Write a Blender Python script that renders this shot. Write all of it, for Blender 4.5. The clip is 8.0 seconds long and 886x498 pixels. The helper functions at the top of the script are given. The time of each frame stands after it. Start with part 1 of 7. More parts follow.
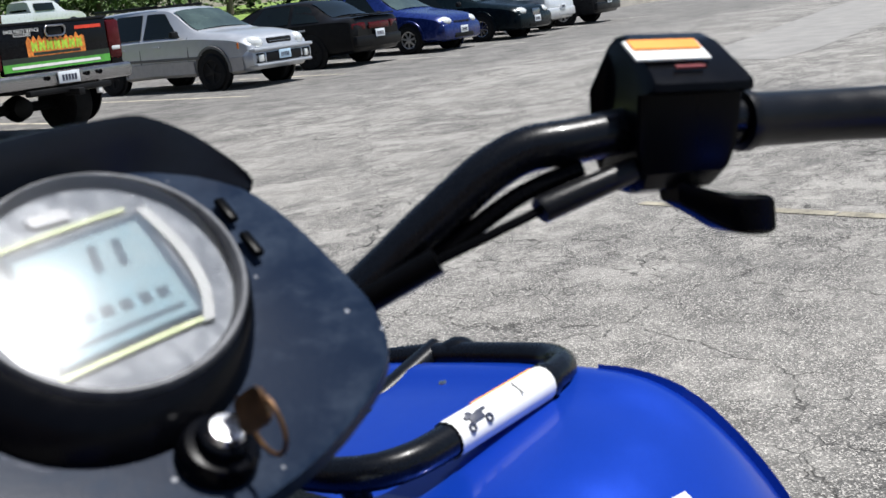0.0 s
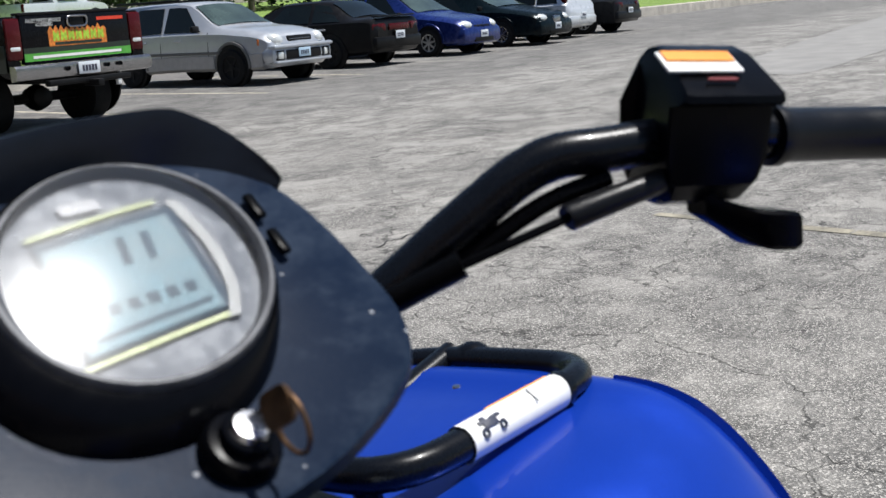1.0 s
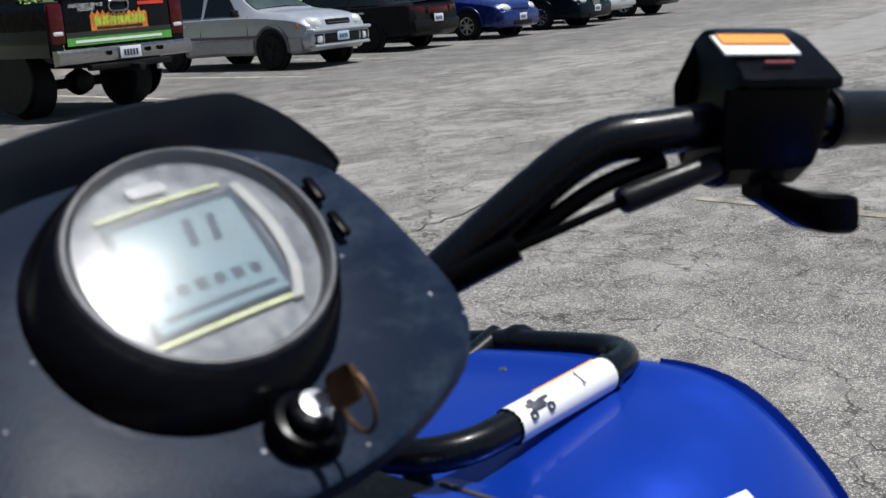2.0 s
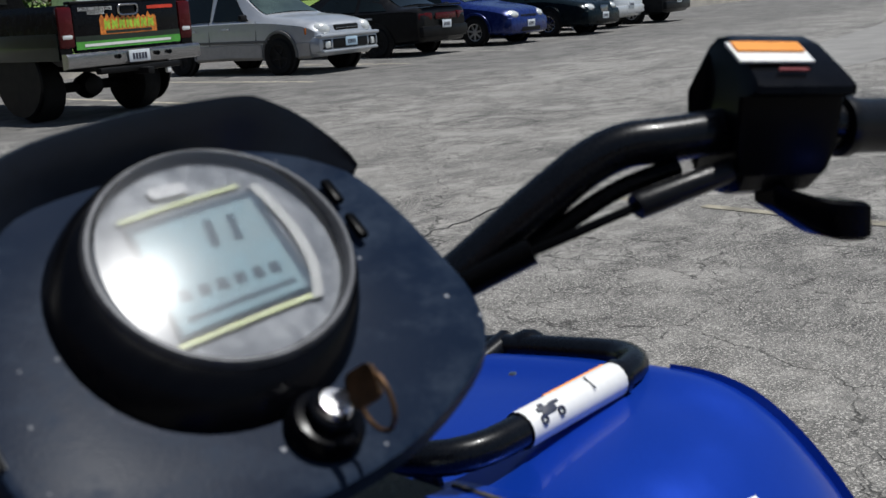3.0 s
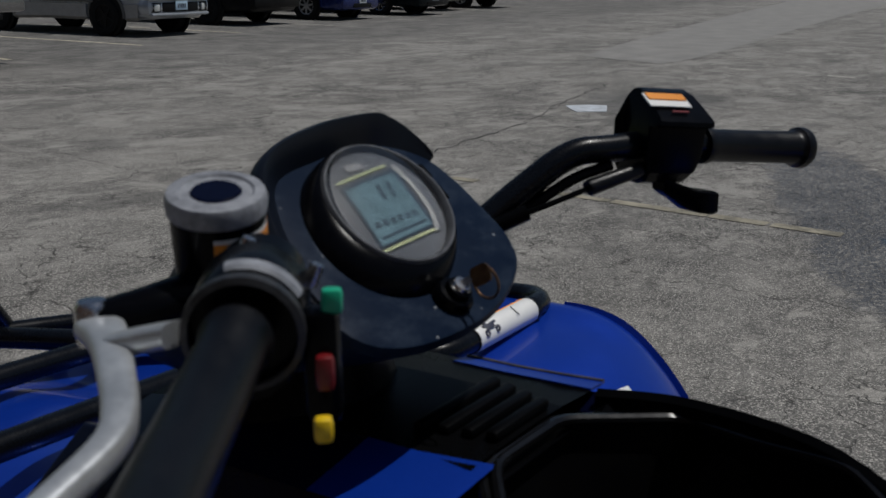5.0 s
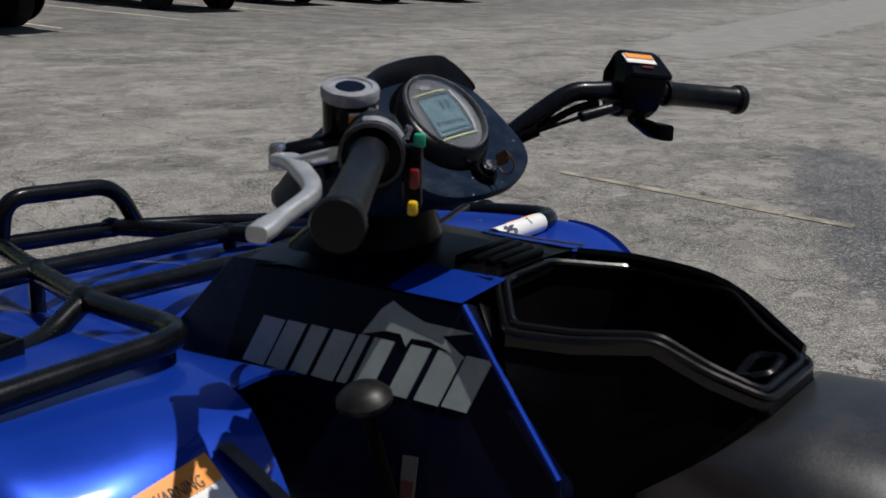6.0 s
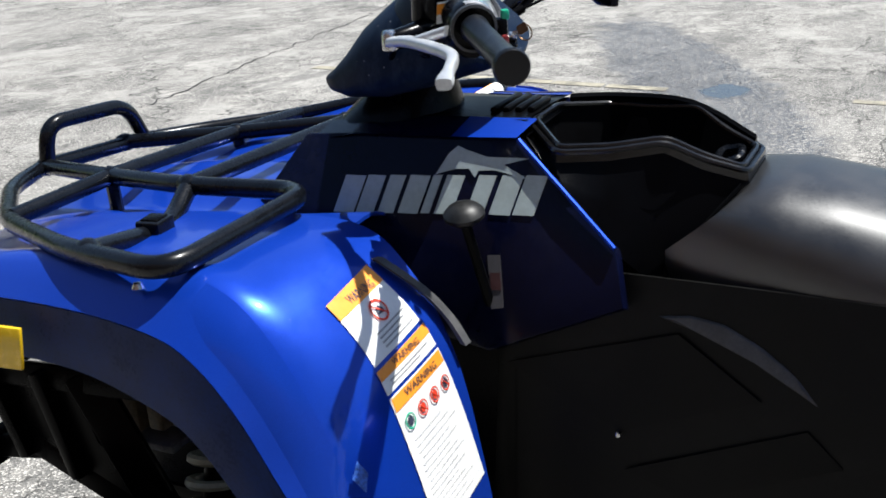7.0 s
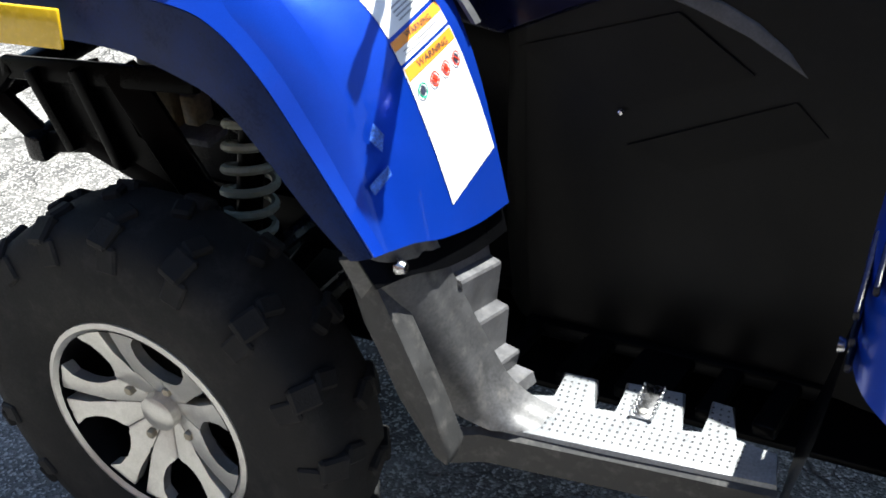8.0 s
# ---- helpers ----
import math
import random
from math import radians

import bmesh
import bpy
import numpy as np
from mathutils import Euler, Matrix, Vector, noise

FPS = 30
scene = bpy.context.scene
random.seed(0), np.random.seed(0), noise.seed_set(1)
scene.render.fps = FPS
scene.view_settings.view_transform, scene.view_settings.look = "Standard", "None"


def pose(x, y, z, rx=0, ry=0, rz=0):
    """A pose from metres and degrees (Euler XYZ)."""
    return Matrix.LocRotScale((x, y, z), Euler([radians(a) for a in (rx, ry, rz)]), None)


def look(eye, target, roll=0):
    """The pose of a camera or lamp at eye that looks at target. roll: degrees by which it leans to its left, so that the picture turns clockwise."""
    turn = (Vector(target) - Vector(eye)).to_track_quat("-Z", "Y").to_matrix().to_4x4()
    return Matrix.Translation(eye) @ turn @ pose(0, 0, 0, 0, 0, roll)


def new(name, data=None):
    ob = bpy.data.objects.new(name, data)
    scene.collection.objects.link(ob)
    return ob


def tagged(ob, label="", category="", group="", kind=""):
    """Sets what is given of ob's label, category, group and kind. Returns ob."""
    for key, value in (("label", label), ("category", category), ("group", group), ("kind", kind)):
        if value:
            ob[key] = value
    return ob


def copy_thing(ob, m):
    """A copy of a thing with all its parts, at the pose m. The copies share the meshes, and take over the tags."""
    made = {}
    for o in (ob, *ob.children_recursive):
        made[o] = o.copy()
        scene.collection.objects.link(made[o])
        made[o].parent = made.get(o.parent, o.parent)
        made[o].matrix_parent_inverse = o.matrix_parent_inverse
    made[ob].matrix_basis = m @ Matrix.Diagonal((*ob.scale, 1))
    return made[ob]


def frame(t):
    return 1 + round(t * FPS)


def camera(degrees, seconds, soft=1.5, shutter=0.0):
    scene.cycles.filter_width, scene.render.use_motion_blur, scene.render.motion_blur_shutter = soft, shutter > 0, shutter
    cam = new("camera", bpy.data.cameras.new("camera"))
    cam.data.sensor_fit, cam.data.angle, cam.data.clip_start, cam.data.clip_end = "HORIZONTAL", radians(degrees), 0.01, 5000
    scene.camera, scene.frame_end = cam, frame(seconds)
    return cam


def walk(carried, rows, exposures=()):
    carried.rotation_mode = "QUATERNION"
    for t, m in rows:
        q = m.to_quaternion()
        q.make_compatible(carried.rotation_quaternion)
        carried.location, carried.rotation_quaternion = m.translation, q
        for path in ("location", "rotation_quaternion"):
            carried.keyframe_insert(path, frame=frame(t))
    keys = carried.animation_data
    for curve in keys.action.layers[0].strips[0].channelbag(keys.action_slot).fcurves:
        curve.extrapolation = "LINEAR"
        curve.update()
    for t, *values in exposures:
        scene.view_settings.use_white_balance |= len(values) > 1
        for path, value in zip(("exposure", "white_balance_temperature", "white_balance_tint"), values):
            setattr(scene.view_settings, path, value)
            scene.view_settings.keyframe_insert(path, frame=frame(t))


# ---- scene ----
cam = camera(43.93, 8.0)
PATH = [
    (0, (-0.2284, -0.2934, 1.2430), (1.1920, 0.9687, 0.8048), -5.69),
    (0.5, (-0.2322, -0.2873, 1.2445), (1.1796, 0.9931, 0.8326), -3.95),
    (1, (-0.2310, -0.2885, 1.2433), (1.1771, 0.9898, 0.8127), -3.68),
    (1.5, (-0.2355, -0.2859, 1.2443), (1.1281, 1.0304, 0.7857), -4.31),
    (3, (-0.2445, -0.2859, 1.2443), (1.1077, 1.0473, 0.8009), -3.59),
    (3.5, (-0.2515, -0.2868, 1.2453), (1.0791, 1.0648, 0.7923), -3.43),
    (4, (-0.2705, -0.2844, 1.2564), (1.0116, 1.0753, 0.6997), -2.30),
    (4.5, (-0.3704, -0.3086, 1.2843), (1.0290, 0.9350, 0.7387), -0.04),
    (4.7, (-0.4421, -0.3289, 1.3023), (1.0675, 0.7945, 0.7912), -1.16),
    (5.8, (-0.7723, -0.5472, 1.3049), (0.7771, 0.5292, 0.8119), 3.83),
    (6, (-0.8340, -0.5787, 1.3089), (0.6801, 0.5372, 0.7945), 3.22),
    (6.2, (-0.9040, -0.5856, 1.3143), (0.6208, 0.5146, 0.7975), 2.33),
    (6.5, (-1.0377, -0.5550, 1.3184), (0.5706, 0.4059, 0.7776), 0.04),
    (7, (-1.2337, -0.5289, 1.3271), (0.4153, 0.2762, 0.6675), -1.62),
    (7.2, (-1.2662, -0.5370, 1.3206), (0.3465, 0.2647, 0.5729), -1.95),
    (7.5, (-1.2873, -0.5673, 1.3126), (0.2601, 0.2380, 0.4411), -1.74),
    (7.8, (-1.2996, -0.5851, 1.2977), (0.1566, 0.2155, 0.2775), -3.27),
    (8, (-1.3223, -0.5978, 1.2845), (0.1240, 0.1905, 0.2409), -3.11),
]
EXPOSURES = [(0.0, 0.65, 6250, 10), (1.5, 0.40, 6250, 10), (3.0, -0.05, 6200, 9), (3.5, -0.35, 6200, 9), (4.5, -1.0, 6200, 9), (5.8, -0.45, 6500, 10), (6.0, -0.3, 6500, 10), (6.5, 0.3, 6450, 9), (7.0, 1.05, 6250, 8), (8.0, 1.8, 6200, 6)]
walk(cam, [(t, look(eye, target, roll)) for t, eye, target, roll in PATH], EXPOSURES)
cam.data.dof.use_dof = True
cam.data.dof.focus_distance = 4.0
cam.data.dof.aperture_fstop = 24.0

from mathutils.bvhtree import BVHTree

# ---- light ----
SUN_WAY = Vector((0.252, -0.268, 1.0)).normalized()   # towards the sun
world = bpy.data.worlds.new("sky")
scene.world = world
world.use_nodes = True
wn = world.node_tree.nodes
sky = wn.new("ShaderNodeTexSky")
sky.sky_type = "NISHITA"
sky.sun_disc = False
sky.sun_elevation = math.asin(SUN_WAY.z)
sky.sun_rotation = math.atan2(SUN_WAY.x, SUN_WAY.y)
sky.air_density, sky.dust_density, sky.ozone_density = 1.0, 0.6, 1.2
world.node_tree.links.new(sky.outputs[0], wn["Background"].inputs[0])
wn["Background"].inputs[1].default_value = 0.058
sun_data = bpy.data.lights.new("sun", "SUN")
sun_data.energy, sun_data.angle, sun_data.color = 4.75, radians(0.55), (1.0, 0.96, 0.9)
sun = new("sun", sun_data)
sun.matrix_world = look(SUN_WAY * 50, (0, 0, 0))


# ---- materials ----
class Nodes:
    """A short hand for node materials."""

    def __init__(self, name):
        self.m = bpy.data.materials.new(name)
        self.m.use_nodes = True
        self.t = self.m.node_tree
        self.b = self.t.nodes["Principled BSDF"]
        self.co = self.t.nodes.new("ShaderNodeTexCoord").outputs["Object"]

    def set(self, slot, value):
        if isinstance(value, bpy.types.NodeSocket):
            self.t.links.new(value, self.b.inputs[slot])
        else:
            self.b.inputs[slot].default_value = (*value, 1) if isinstance(value, tuple) and len(value) == 3 else value

    def link(self, node, slot, value):
        if isinstance(value, bpy.types.NodeSocket):
            self.t.links.new(value, node.inputs[slot])
        elif value is not None:
            node.inputs[slot].default_value = (*value, 1) if isinstance(value, tuple) and len(value) == 3 and node.inputs[slot].type == "RGBA" else value

    def noise(self, scale, detail=3.0, rough=0.55, co=None, distort=0.0, out=0):
        n = self.t.nodes.new("ShaderNodeTexNoise")
        self.link(n, "Vector", co or self.co)
        n.inputs["Scale"].default_value, n.inputs["Detail"].default_value = scale, detail
        n.inputs["Roughness"].default_value, n.inputs["Distortion"].default_value = rough, distort
        return n.outputs[out]

    def voronoi(self, scale, feature="F1", co=None, out="Distance", rand=1.0):
        n = self.t.nodes.new("ShaderNodeTexVoronoi")
        n.feature = feature
        self.link(n, "Vector", co or self.co)
        n.inputs["Scale"].default_value, n.inputs["Randomness"].default_value = scale, rand
        return n.outputs[out]

    def ramp(self, value, lo, hi, a=0.0, b=1.0):
        n = self.t.nodes.new("ShaderNodeMapRange")
        n.interpolation_type = "SMOOTHSTEP"
        for slot, v in (("Value", value), ("From Min", lo), ("From Max", hi), ("To Min", a), ("To Max", b)):
            self.link(n, slot, v)
        return n.outputs[0]

    def math(self, op, a, b=0.0):
        n = self.t.nodes.new("ShaderNodeMath")
        n.operation = op
        self.link(n, 0, a), self.link(n, 1, b)
        return n.outputs[0]

    def mix(self, fac, a, b, mode="MIX"):
        n = self.t.nodes.new("ShaderNodeMix")
        n.data_type, n.blend_type = "RGBA", mode
        self.link(n, 0, fac), self.link(n, 6, a), self.link(n, 7, b)
        return n.outputs[2]

    def scaled(self, x, y, z, rot=0.0):
        n = self.t.nodes.new("ShaderNodeMapping")
        n.inputs["Scale"].default_value = (x, y, z)
        n.inputs["Rotation"].default_value = (0, 0, rot)
        self.t.links.new(self.co, n.inputs["Vector"])
        return n.outputs[0]

    def split(self):
        n = self.t.nodes.new("ShaderNodeSeparateXYZ")
        self.t.links.new(self.co, n.inputs[0])
        return n.outputs

    def bump(self, height, strength, distance=0.002, under=None):
        n = self.t.nodes.new("ShaderNodeBump")
        n.inputs["Strength"].default_value, n.inputs["Distance"].default_value = strength, distance
        self.link(n, "Height", height)
        if under:
            self.t.links.new(under, n.inputs["Normal"])
        self.t.links.new(n.outputs[0], self.b.inputs["Normal"])
        return n.outputs[0]


def stuff(name, color, rough=0.5, metal=0.0, var=0.18, scale=9.0, fine=160.0, bump=0.0, depth=0.0006, coat=0.0, dust=0.0, spec=0.5):
    """A surface with colour, gloss and relief that vary at a coarse and a fine scale; dust lies on it in blotches."""
    n = Nodes(name)
    coarse, grain = n.noise(scale, 4), n.noise(fine, 3)
    both = n.math("ADD", n.math("MULTIPLY", coarse, 0.6), n.math("MULTIPLY", grain, 0.4))
    dark, light = tuple(c * (1 - var) for c in color), tuple(min(1, c * (1 + var)) for c in color)
    shade = n.mix(n.ramp(both, 0.3, 0.7), dark, light)
    if dust:
        spots = n.math("MULTIPLY", n.ramp(n.noise(scale * 2.3, 6, 0.7), 0.48, 0.75), dust)
        shade = n.mix(spots, shade, (0.32, 0.3, 0.27))
    n.set("Base Color", shade)
    n.set("Roughness", n.ramp(both, 0.25, 0.75, max(0.02, rough * 0.8), min(1, rough * 1.25)))
    n.set("Metallic", metal)
    n.set("Specular IOR Level", spec)
    if coat:
        n.set("Coat Weight", coat)
        n.set("Coat Roughness", 0.04)
    if bump:
        n.bump(n.noise(fine * 1.7, 2), bump, depth)
    return n.m


def glass(name, tint=(0.75, 0.85, 0.85), rough=0.02, clear=0.55):
    n = Nodes(name)
    n.set("Base Color", tint)
    n.set("Roughness", rough)
    n.set("Transmission Weight", clear)
    n.set("IOR", 1.45)
    return n.m


def asphalt():
    n = Nodes("asphalt")
    x, y, _ = n.split()
    streak = n.scaled(0.35, 0.8, 1, 0.5)
    patches = n.noise(0.9, 6, 0.62, streak, 0.6)
    blotch = n.noise(3.1, 5, 0.65)
    grain = n.voronoi(205, out="Color")
    gray = n.t.nodes.new("ShaderNodeSeparateColor")
    n.t.links.new(grain, gray.inputs[0])
    stone = gray.outputs[0]
    tone = n.mix(n.ramp(patches, 0.32, 0.7), (0.07, 0.068, 0.066), (0.30, 0.288, 0.268))
    tone = n.mix(n.math("MULTIPLY", n.ramp(blotch, 0.46, 0.66), 0.6), tone, (0.40, 0.385, 0.355))
    tone = n.mix(n.math("MULTIPLY", n.ramp(n.noise(2.2, 5, 0.7, n.scaled(0.5, 1.3, 1, 0.9)), 0.54, 0.68), 0.6), tone, (0.06, 0.059, 0.057))
    tone = n.mix(n.math("MULTIPLY", n.ramp(n.noise(0.55, 4, 0.6), 0.52, 0.7), 0.4), tone, (0.105, 0.102, 0.1))
    tone = n.mix(n.ramp(stone, 0.0, 1.0, 0.2, 0.85), tone, n.mix(n.ramp(stone, 0.5, 1.0), (0.035, 0.034, 0.032), (0.52, 0.495, 0.455)))
    tone = n.mix(n.math("MULTIPLY", n.ramp(n.noise(55, 3), 0.56, 0.72), 0.55), tone, (0.06, 0.06, 0.058))
    worn_spots = n.ramp(n.noise(7.5, 6, 0.72, n.scaled(0.6, 1.0, 1, 0.3)), 0.52, 0.64)
    tone = n.mix(n.math("MULTIPLY", worn_spots, n.ramp(n.noise(0.45, 3), 0.42, 0.6, 0.1, 0.6)), tone, (0.42, 0.40, 0.365))
    tone = n.mix(n.math("MULTIPLY", n.ramp(n.noise(5.0, 6, 0.7, n.scaled(0.5, 1.1, 1, 0.2)), 0.55, 0.68), 0.5), tone, (0.055, 0.054, 0.052))
    far = n.ramp(n.math("ADD", n.math("ADD", x, y), n.math("MULTIPLY", n.noise(0.5, 3), 3.0)), 5.0, 9.0)
    pale = n.math("MULTIPLY", n.ramp(n.noise(1.7, 8, 0.74, n.scaled(0.7, 1.0, 1, 0.75)), 0.50, 0.60), far)
    tone = n.mix(n.math("MULTIPLY", pale, 0.55), tone, (0.36, 0.345, 0.32))
    dim = n.math("MULTIPLY", n.ramp(n.noise(1.1, 8, 0.76, n.scaled(0.6, 1.3, 1, 0.4)), 0.53, 0.62), far)
    tone = n.mix(n.math("MULTIPLY", dim, 0.55), tone, (0.085, 0.083, 0.08))
    near = n.math("SQRT", n.math("ADD", n.math("POWER", n.math("MULTIPLY", n.math("SUBTRACT", x, 9.6), 0.6), 2.0), n.math("POWER", n.math("SUBTRACT", y, 4.1), 2.0)))
    stain = n.ramp(n.math("ADD", near, n.math("MULTIPLY", n.math("SUBTRACT", n.noise(2.4, 4), 0.5), 1.2)), 0.45, 0.85, 0.55, 0.0)
    tone = n.mix(stain, tone, (0.07, 0.07, 0.072))
    # Blotchy darker asphalt under the parking row.
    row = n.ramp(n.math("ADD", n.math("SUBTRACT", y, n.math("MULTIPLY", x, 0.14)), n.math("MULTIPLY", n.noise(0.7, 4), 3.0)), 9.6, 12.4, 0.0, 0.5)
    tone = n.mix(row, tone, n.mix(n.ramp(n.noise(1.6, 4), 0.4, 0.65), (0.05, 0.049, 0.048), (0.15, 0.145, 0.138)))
    # Cracks: a coarse net and a finer one inside worn areas.
    warp = n.t.nodes.new("ShaderNodeMixRGB")
    warp.blend_type = "ADD"
    warp.inputs[0].default_value = 0.28
    n.t.links.new(n.co, warp.inputs[1])
    n.t.links.new(n.noise(4.5, 4, out=1), warp.inputs[2])
    net = n.ramp(n.voronoi(0.8, "DISTANCE_TO_EDGE", warp.outputs[0]), 0.0, 0.009, 1.0, 0.0)
    fine = n.ramp(n.voronoi(4.6, "DISTANCE_TO_EDGE", warp.outputs[0]), 0.0, 0.024, 1.0, 0.0)
    worn = n.ramp(n.noise(0.6, 3), 0.40, 0.54)
    crack = n.math("MAXIMUM", n.math("MULTIPLY", net, n.ramp(n.noise(0.8, 2), 0.36, 0.46)), n.math("MULTIPLY", fine, worn))
    crack = n.math("MULTIPLY", crack, n.ramp(n.noise(9, 3), 0.34, 0.58))
    tone = n.mix(n.math("MULTIPLY", crack, 0.85), tone, (0.025, 0.024, 0.022))
    # A wet run of spilt water from the stall towards the machine.
    a = n.math("SUBTRACT", x, 5.5)
    b = n.math("SUBTRACT", y, 1.05)
    along = n.math("ADD", n.math("MULTIPLY", a, 0.9), n.math("MULTIPLY", b, 0.43))
    across = n.math("ADD", n.math("MULTIPLY", a, -0.43), n.math("MULTIPLY", b, 0.9))
    reach = n.math("SQRT", n.math("ADD", n.math("POWER", n.math("MULTIPLY", along, 0.40), 2.0), n.math("POWER", n.math("MULTIPLY", across, 2.3), 2.0)))
    edge = n.math("ADD", reach, n.math("MULTIPLY", n.math("SUBTRACT", n.noise(4.0, 5, 0.7), 0.5), 1.1))
    wet = n.ramp(edge, 0.85, 1.12, 1.0, 0.0)
    damp = n.math("MULTIPLY", wet, n.ramp(n.noise(42, 4, 0.7), 0.43, 0.51))
    tone = n.mix(n.math("MULTIPLY", damp, 0.86), tone, (0.04, 0.042, 0.05))
    pool = n.ramp(n.math("ADD", n.math("SQRT", n.math("ADD", n.math("POWER", n.math("SUBTRACT", x, 5.1), 2.0), n.math("POWER", n.math("MULTIPLY", n.math("SUBTRACT", y, 0.73), 1.4), 2.0))), n.math("MULTIPLY", n.noise(9, 4), 0.18)), 0.25, 0.34, 1.0, 0.0)
    n.set("Base Color", n.mix(n.math("MULTIPLY", pool, 0.9), tone, (0.035, 0.038, 0.046)))
    n.set("Roughness", n.math("SUBTRACT", 0.88, n.math("MAXIMUM", n.math("MULTIPLY", damp, 0.5), n.math("MULTIPLY", pool, 0.8))))
    n.set("Specular IOR Level", n.math("ADD", 0.4, n.math("MULTIPLY", pool, 0.6)))
    height = n.math("SUBTRACT", n.math("ADD", n.voronoi(205), n.math("MULTIPLY", n.noise(60, 3), 0.8)), n.math("MULTIPLY", crack, 1.6))
    n.bump(n.math("MULTIPLY", height, n.math("SUBTRACT", 1.0, n.math("MULTIPLY", pool, 0.9))), 0.75, 0.005)
    return n.m


def grass_surface():
    n = Nodes("grass")
    tone = n.mix(n.ramp(n.noise(0.35, 5, 0.6), 0.3, 0.7), (0.13, 0.21, 0.035), (0.24, 0.34, 0.07))
    tone = n.mix(n.ramp(n.noise(30, 4, 0.7), 0.35, 0.7, 0.0, 0.6), tone, (0.08, 0.14, 0.025))
    n.set("Base Color", tone)
    n.set("Roughness", 0.9)
    n.bump(n.noise(40, 4), 0.8, 0.04)
    return n.m


def brickwork():
    n = Nodes("dark_brick")
    tex = n.t.nodes.new("ShaderNodeTexBrick")
    turn = n.t.nodes.new("ShaderNodeMapping")
    turn.inputs["Rotation"].default_value = (0, radians(90), radians(90))
    n.t.links.new(n.co, turn.inputs["Vector"])
    n.t.links.new(turn.outputs[0], tex.inputs["Vector"])
    tex.inputs["Color1"].default_value, tex.inputs["Color2"].default_value = (0.10, 0.05, 0.035, 1), (0.15, 0.075, 0.05, 1)
    tex.inputs["Mortar"].default_value = (0.2, 0.19, 0.17, 1)
    tex.inputs["Scale"].default_value = 4.6
    n.set("Base Color", n.mix(n.ramp(n.noise(3, 4), 0.3, 0.7, 0.0, 0.4), tex.outputs[0], (0.06, 0.04, 0.03)))
    n.set("Roughness", 0.9)
    return n.m


BRICK = brickwork()
ASPHALT = asphalt()
GRASS = grass_surface()
PALE_ASPHALT = stuff("worn_concrete", (0.225, 0.218, 0.206), 0.9, var=0.25, scale=2.2, fine=90, bump=0.6, depth=0.004)
CONCRETE = stuff("concrete", (0.42, 0.39, 0.34), 0.9, var=0.3, scale=1.6, fine=60, bump=0.6, depth=0.004)
FAINT_LINE = stuff("faint_yellow_line", (0.235, 0.215, 0.165), 0.85, var=0.6, scale=7, fine=110, bump=0.6, depth=0.003)
REPAIR = stuff("pale_repair", (0.46, 0.49, 0.53), 0.7, var=0.3, scale=12, fine=90, bump=0.5, depth=0.003)
TAR = stuff("tar_seam", (0.03, 0.029, 0.028), 0.8, var=0.3, scale=12)
LINE_PAINT = stuff("worn_yellow_line", (0.50, 0.455, 0.35), 0.85, var=0.6, scale=7, fine=110, bump=0.6, depth=0.003)
WHITE_LINE = stuff("worn_white_line", (0.42, 0.40, 0.36), 0.85, var=0.5, scale=7, fine=110, bump=0.6, depth=0.003)
TYRE_FAR = stuff("car_tyre", (0.010, 0.010, 0.010), 0.8, spec=0.2)
SILVER_PAINT = stuff("silver_paint", (0.47, 0.49, 0.52), 0.36, 0.45, var=0.05, coat=0.7)
LOWER_SILVER = stuff("dull_lower_silver", (0.40, 0.385, 0.365), 0.5, 0.2, var=0.12)
GREY_CLADDING = stuff("grey_cladding", (0.13, 0.128, 0.12), 0.6, var=0.1)
BLACK_PAINT = stuff("black_paint", (0.004, 0.004, 0.005), 0.25, 0.0, coat=0.08, spec=0.12)
FADED_BLACK = stuff("faded_black_paint", (0.007, 0.007, 0.0075), 0.35, 0.0, var=0.4, coat=0.08, spec=0.12)
BLUE_CAR = stuff("deep_blue_paint", (0.008, 0.022, 0.14), 0.28, 0.25, coat=0.35)
TEAL_BLACK = stuff("teal_black_paint", (0.004, 0.009, 0.012), 0.28, 0.2, coat=0.08, spec=0.12)
WHITE_CAR = stuff("silver_white_paint", (0.62, 0.64, 0.66), 0.3, 0.3, var=0.05, coat=0.7)
CHARCOAL = stuff("charcoal_paint", (0.013, 0.014, 0.016), 0.3, 0.3, coat=0.08, spec=0.12)
GREEN_PAINT = stuff("bright_green_paint", (0.07, 0.32, 0.035), 0.35, 0.0, var=0.2, coat=0.6)
DARK_GREEN = stuff("dark_green_paint", (0.005, 0.015, 0.006), 0.4, 0.0, var=0.5, coat=0.5)
CAR_GLASS = stuff("tinted_window", (0.006, 0.009, 0.009), 0.05, 0.0, var=0.1, spec=0.35)
CLEAR_GLASS = stuff("windscreen", (0.045, 0.065, 0.058), 0.06, var=0.35, scale=3, spec=0.6)
TAIL_RED = stuff("red_lens", (0.06, 0.002, 0.003), 0.25, 0.0, coat=0.15, spec=0.25)
LAMP_CLEAR = stuff("clear_lamp", (0.72, 0.74, 0.72), 0.18, 0.25, coat=0.7)
AMBER = stuff("amber_lens", (0.55, 0.14, 0.01), 0.25, coat=0.5)
CHROME = stuff("chrome", (0.34, 0.34, 0.35), 0.22, 1.0, var=0.08, dust=0.15)
ALLOY = stuff("alloy_wheel", (0.5, 0.5, 0.5), 0.35, 0.8, var=0.1)
BLACK_PLASTIC = stuff("black_plastic", (0.006, 0.006, 0.0065), 0.5, var=0.25, bump=0.2, spec=0.2)
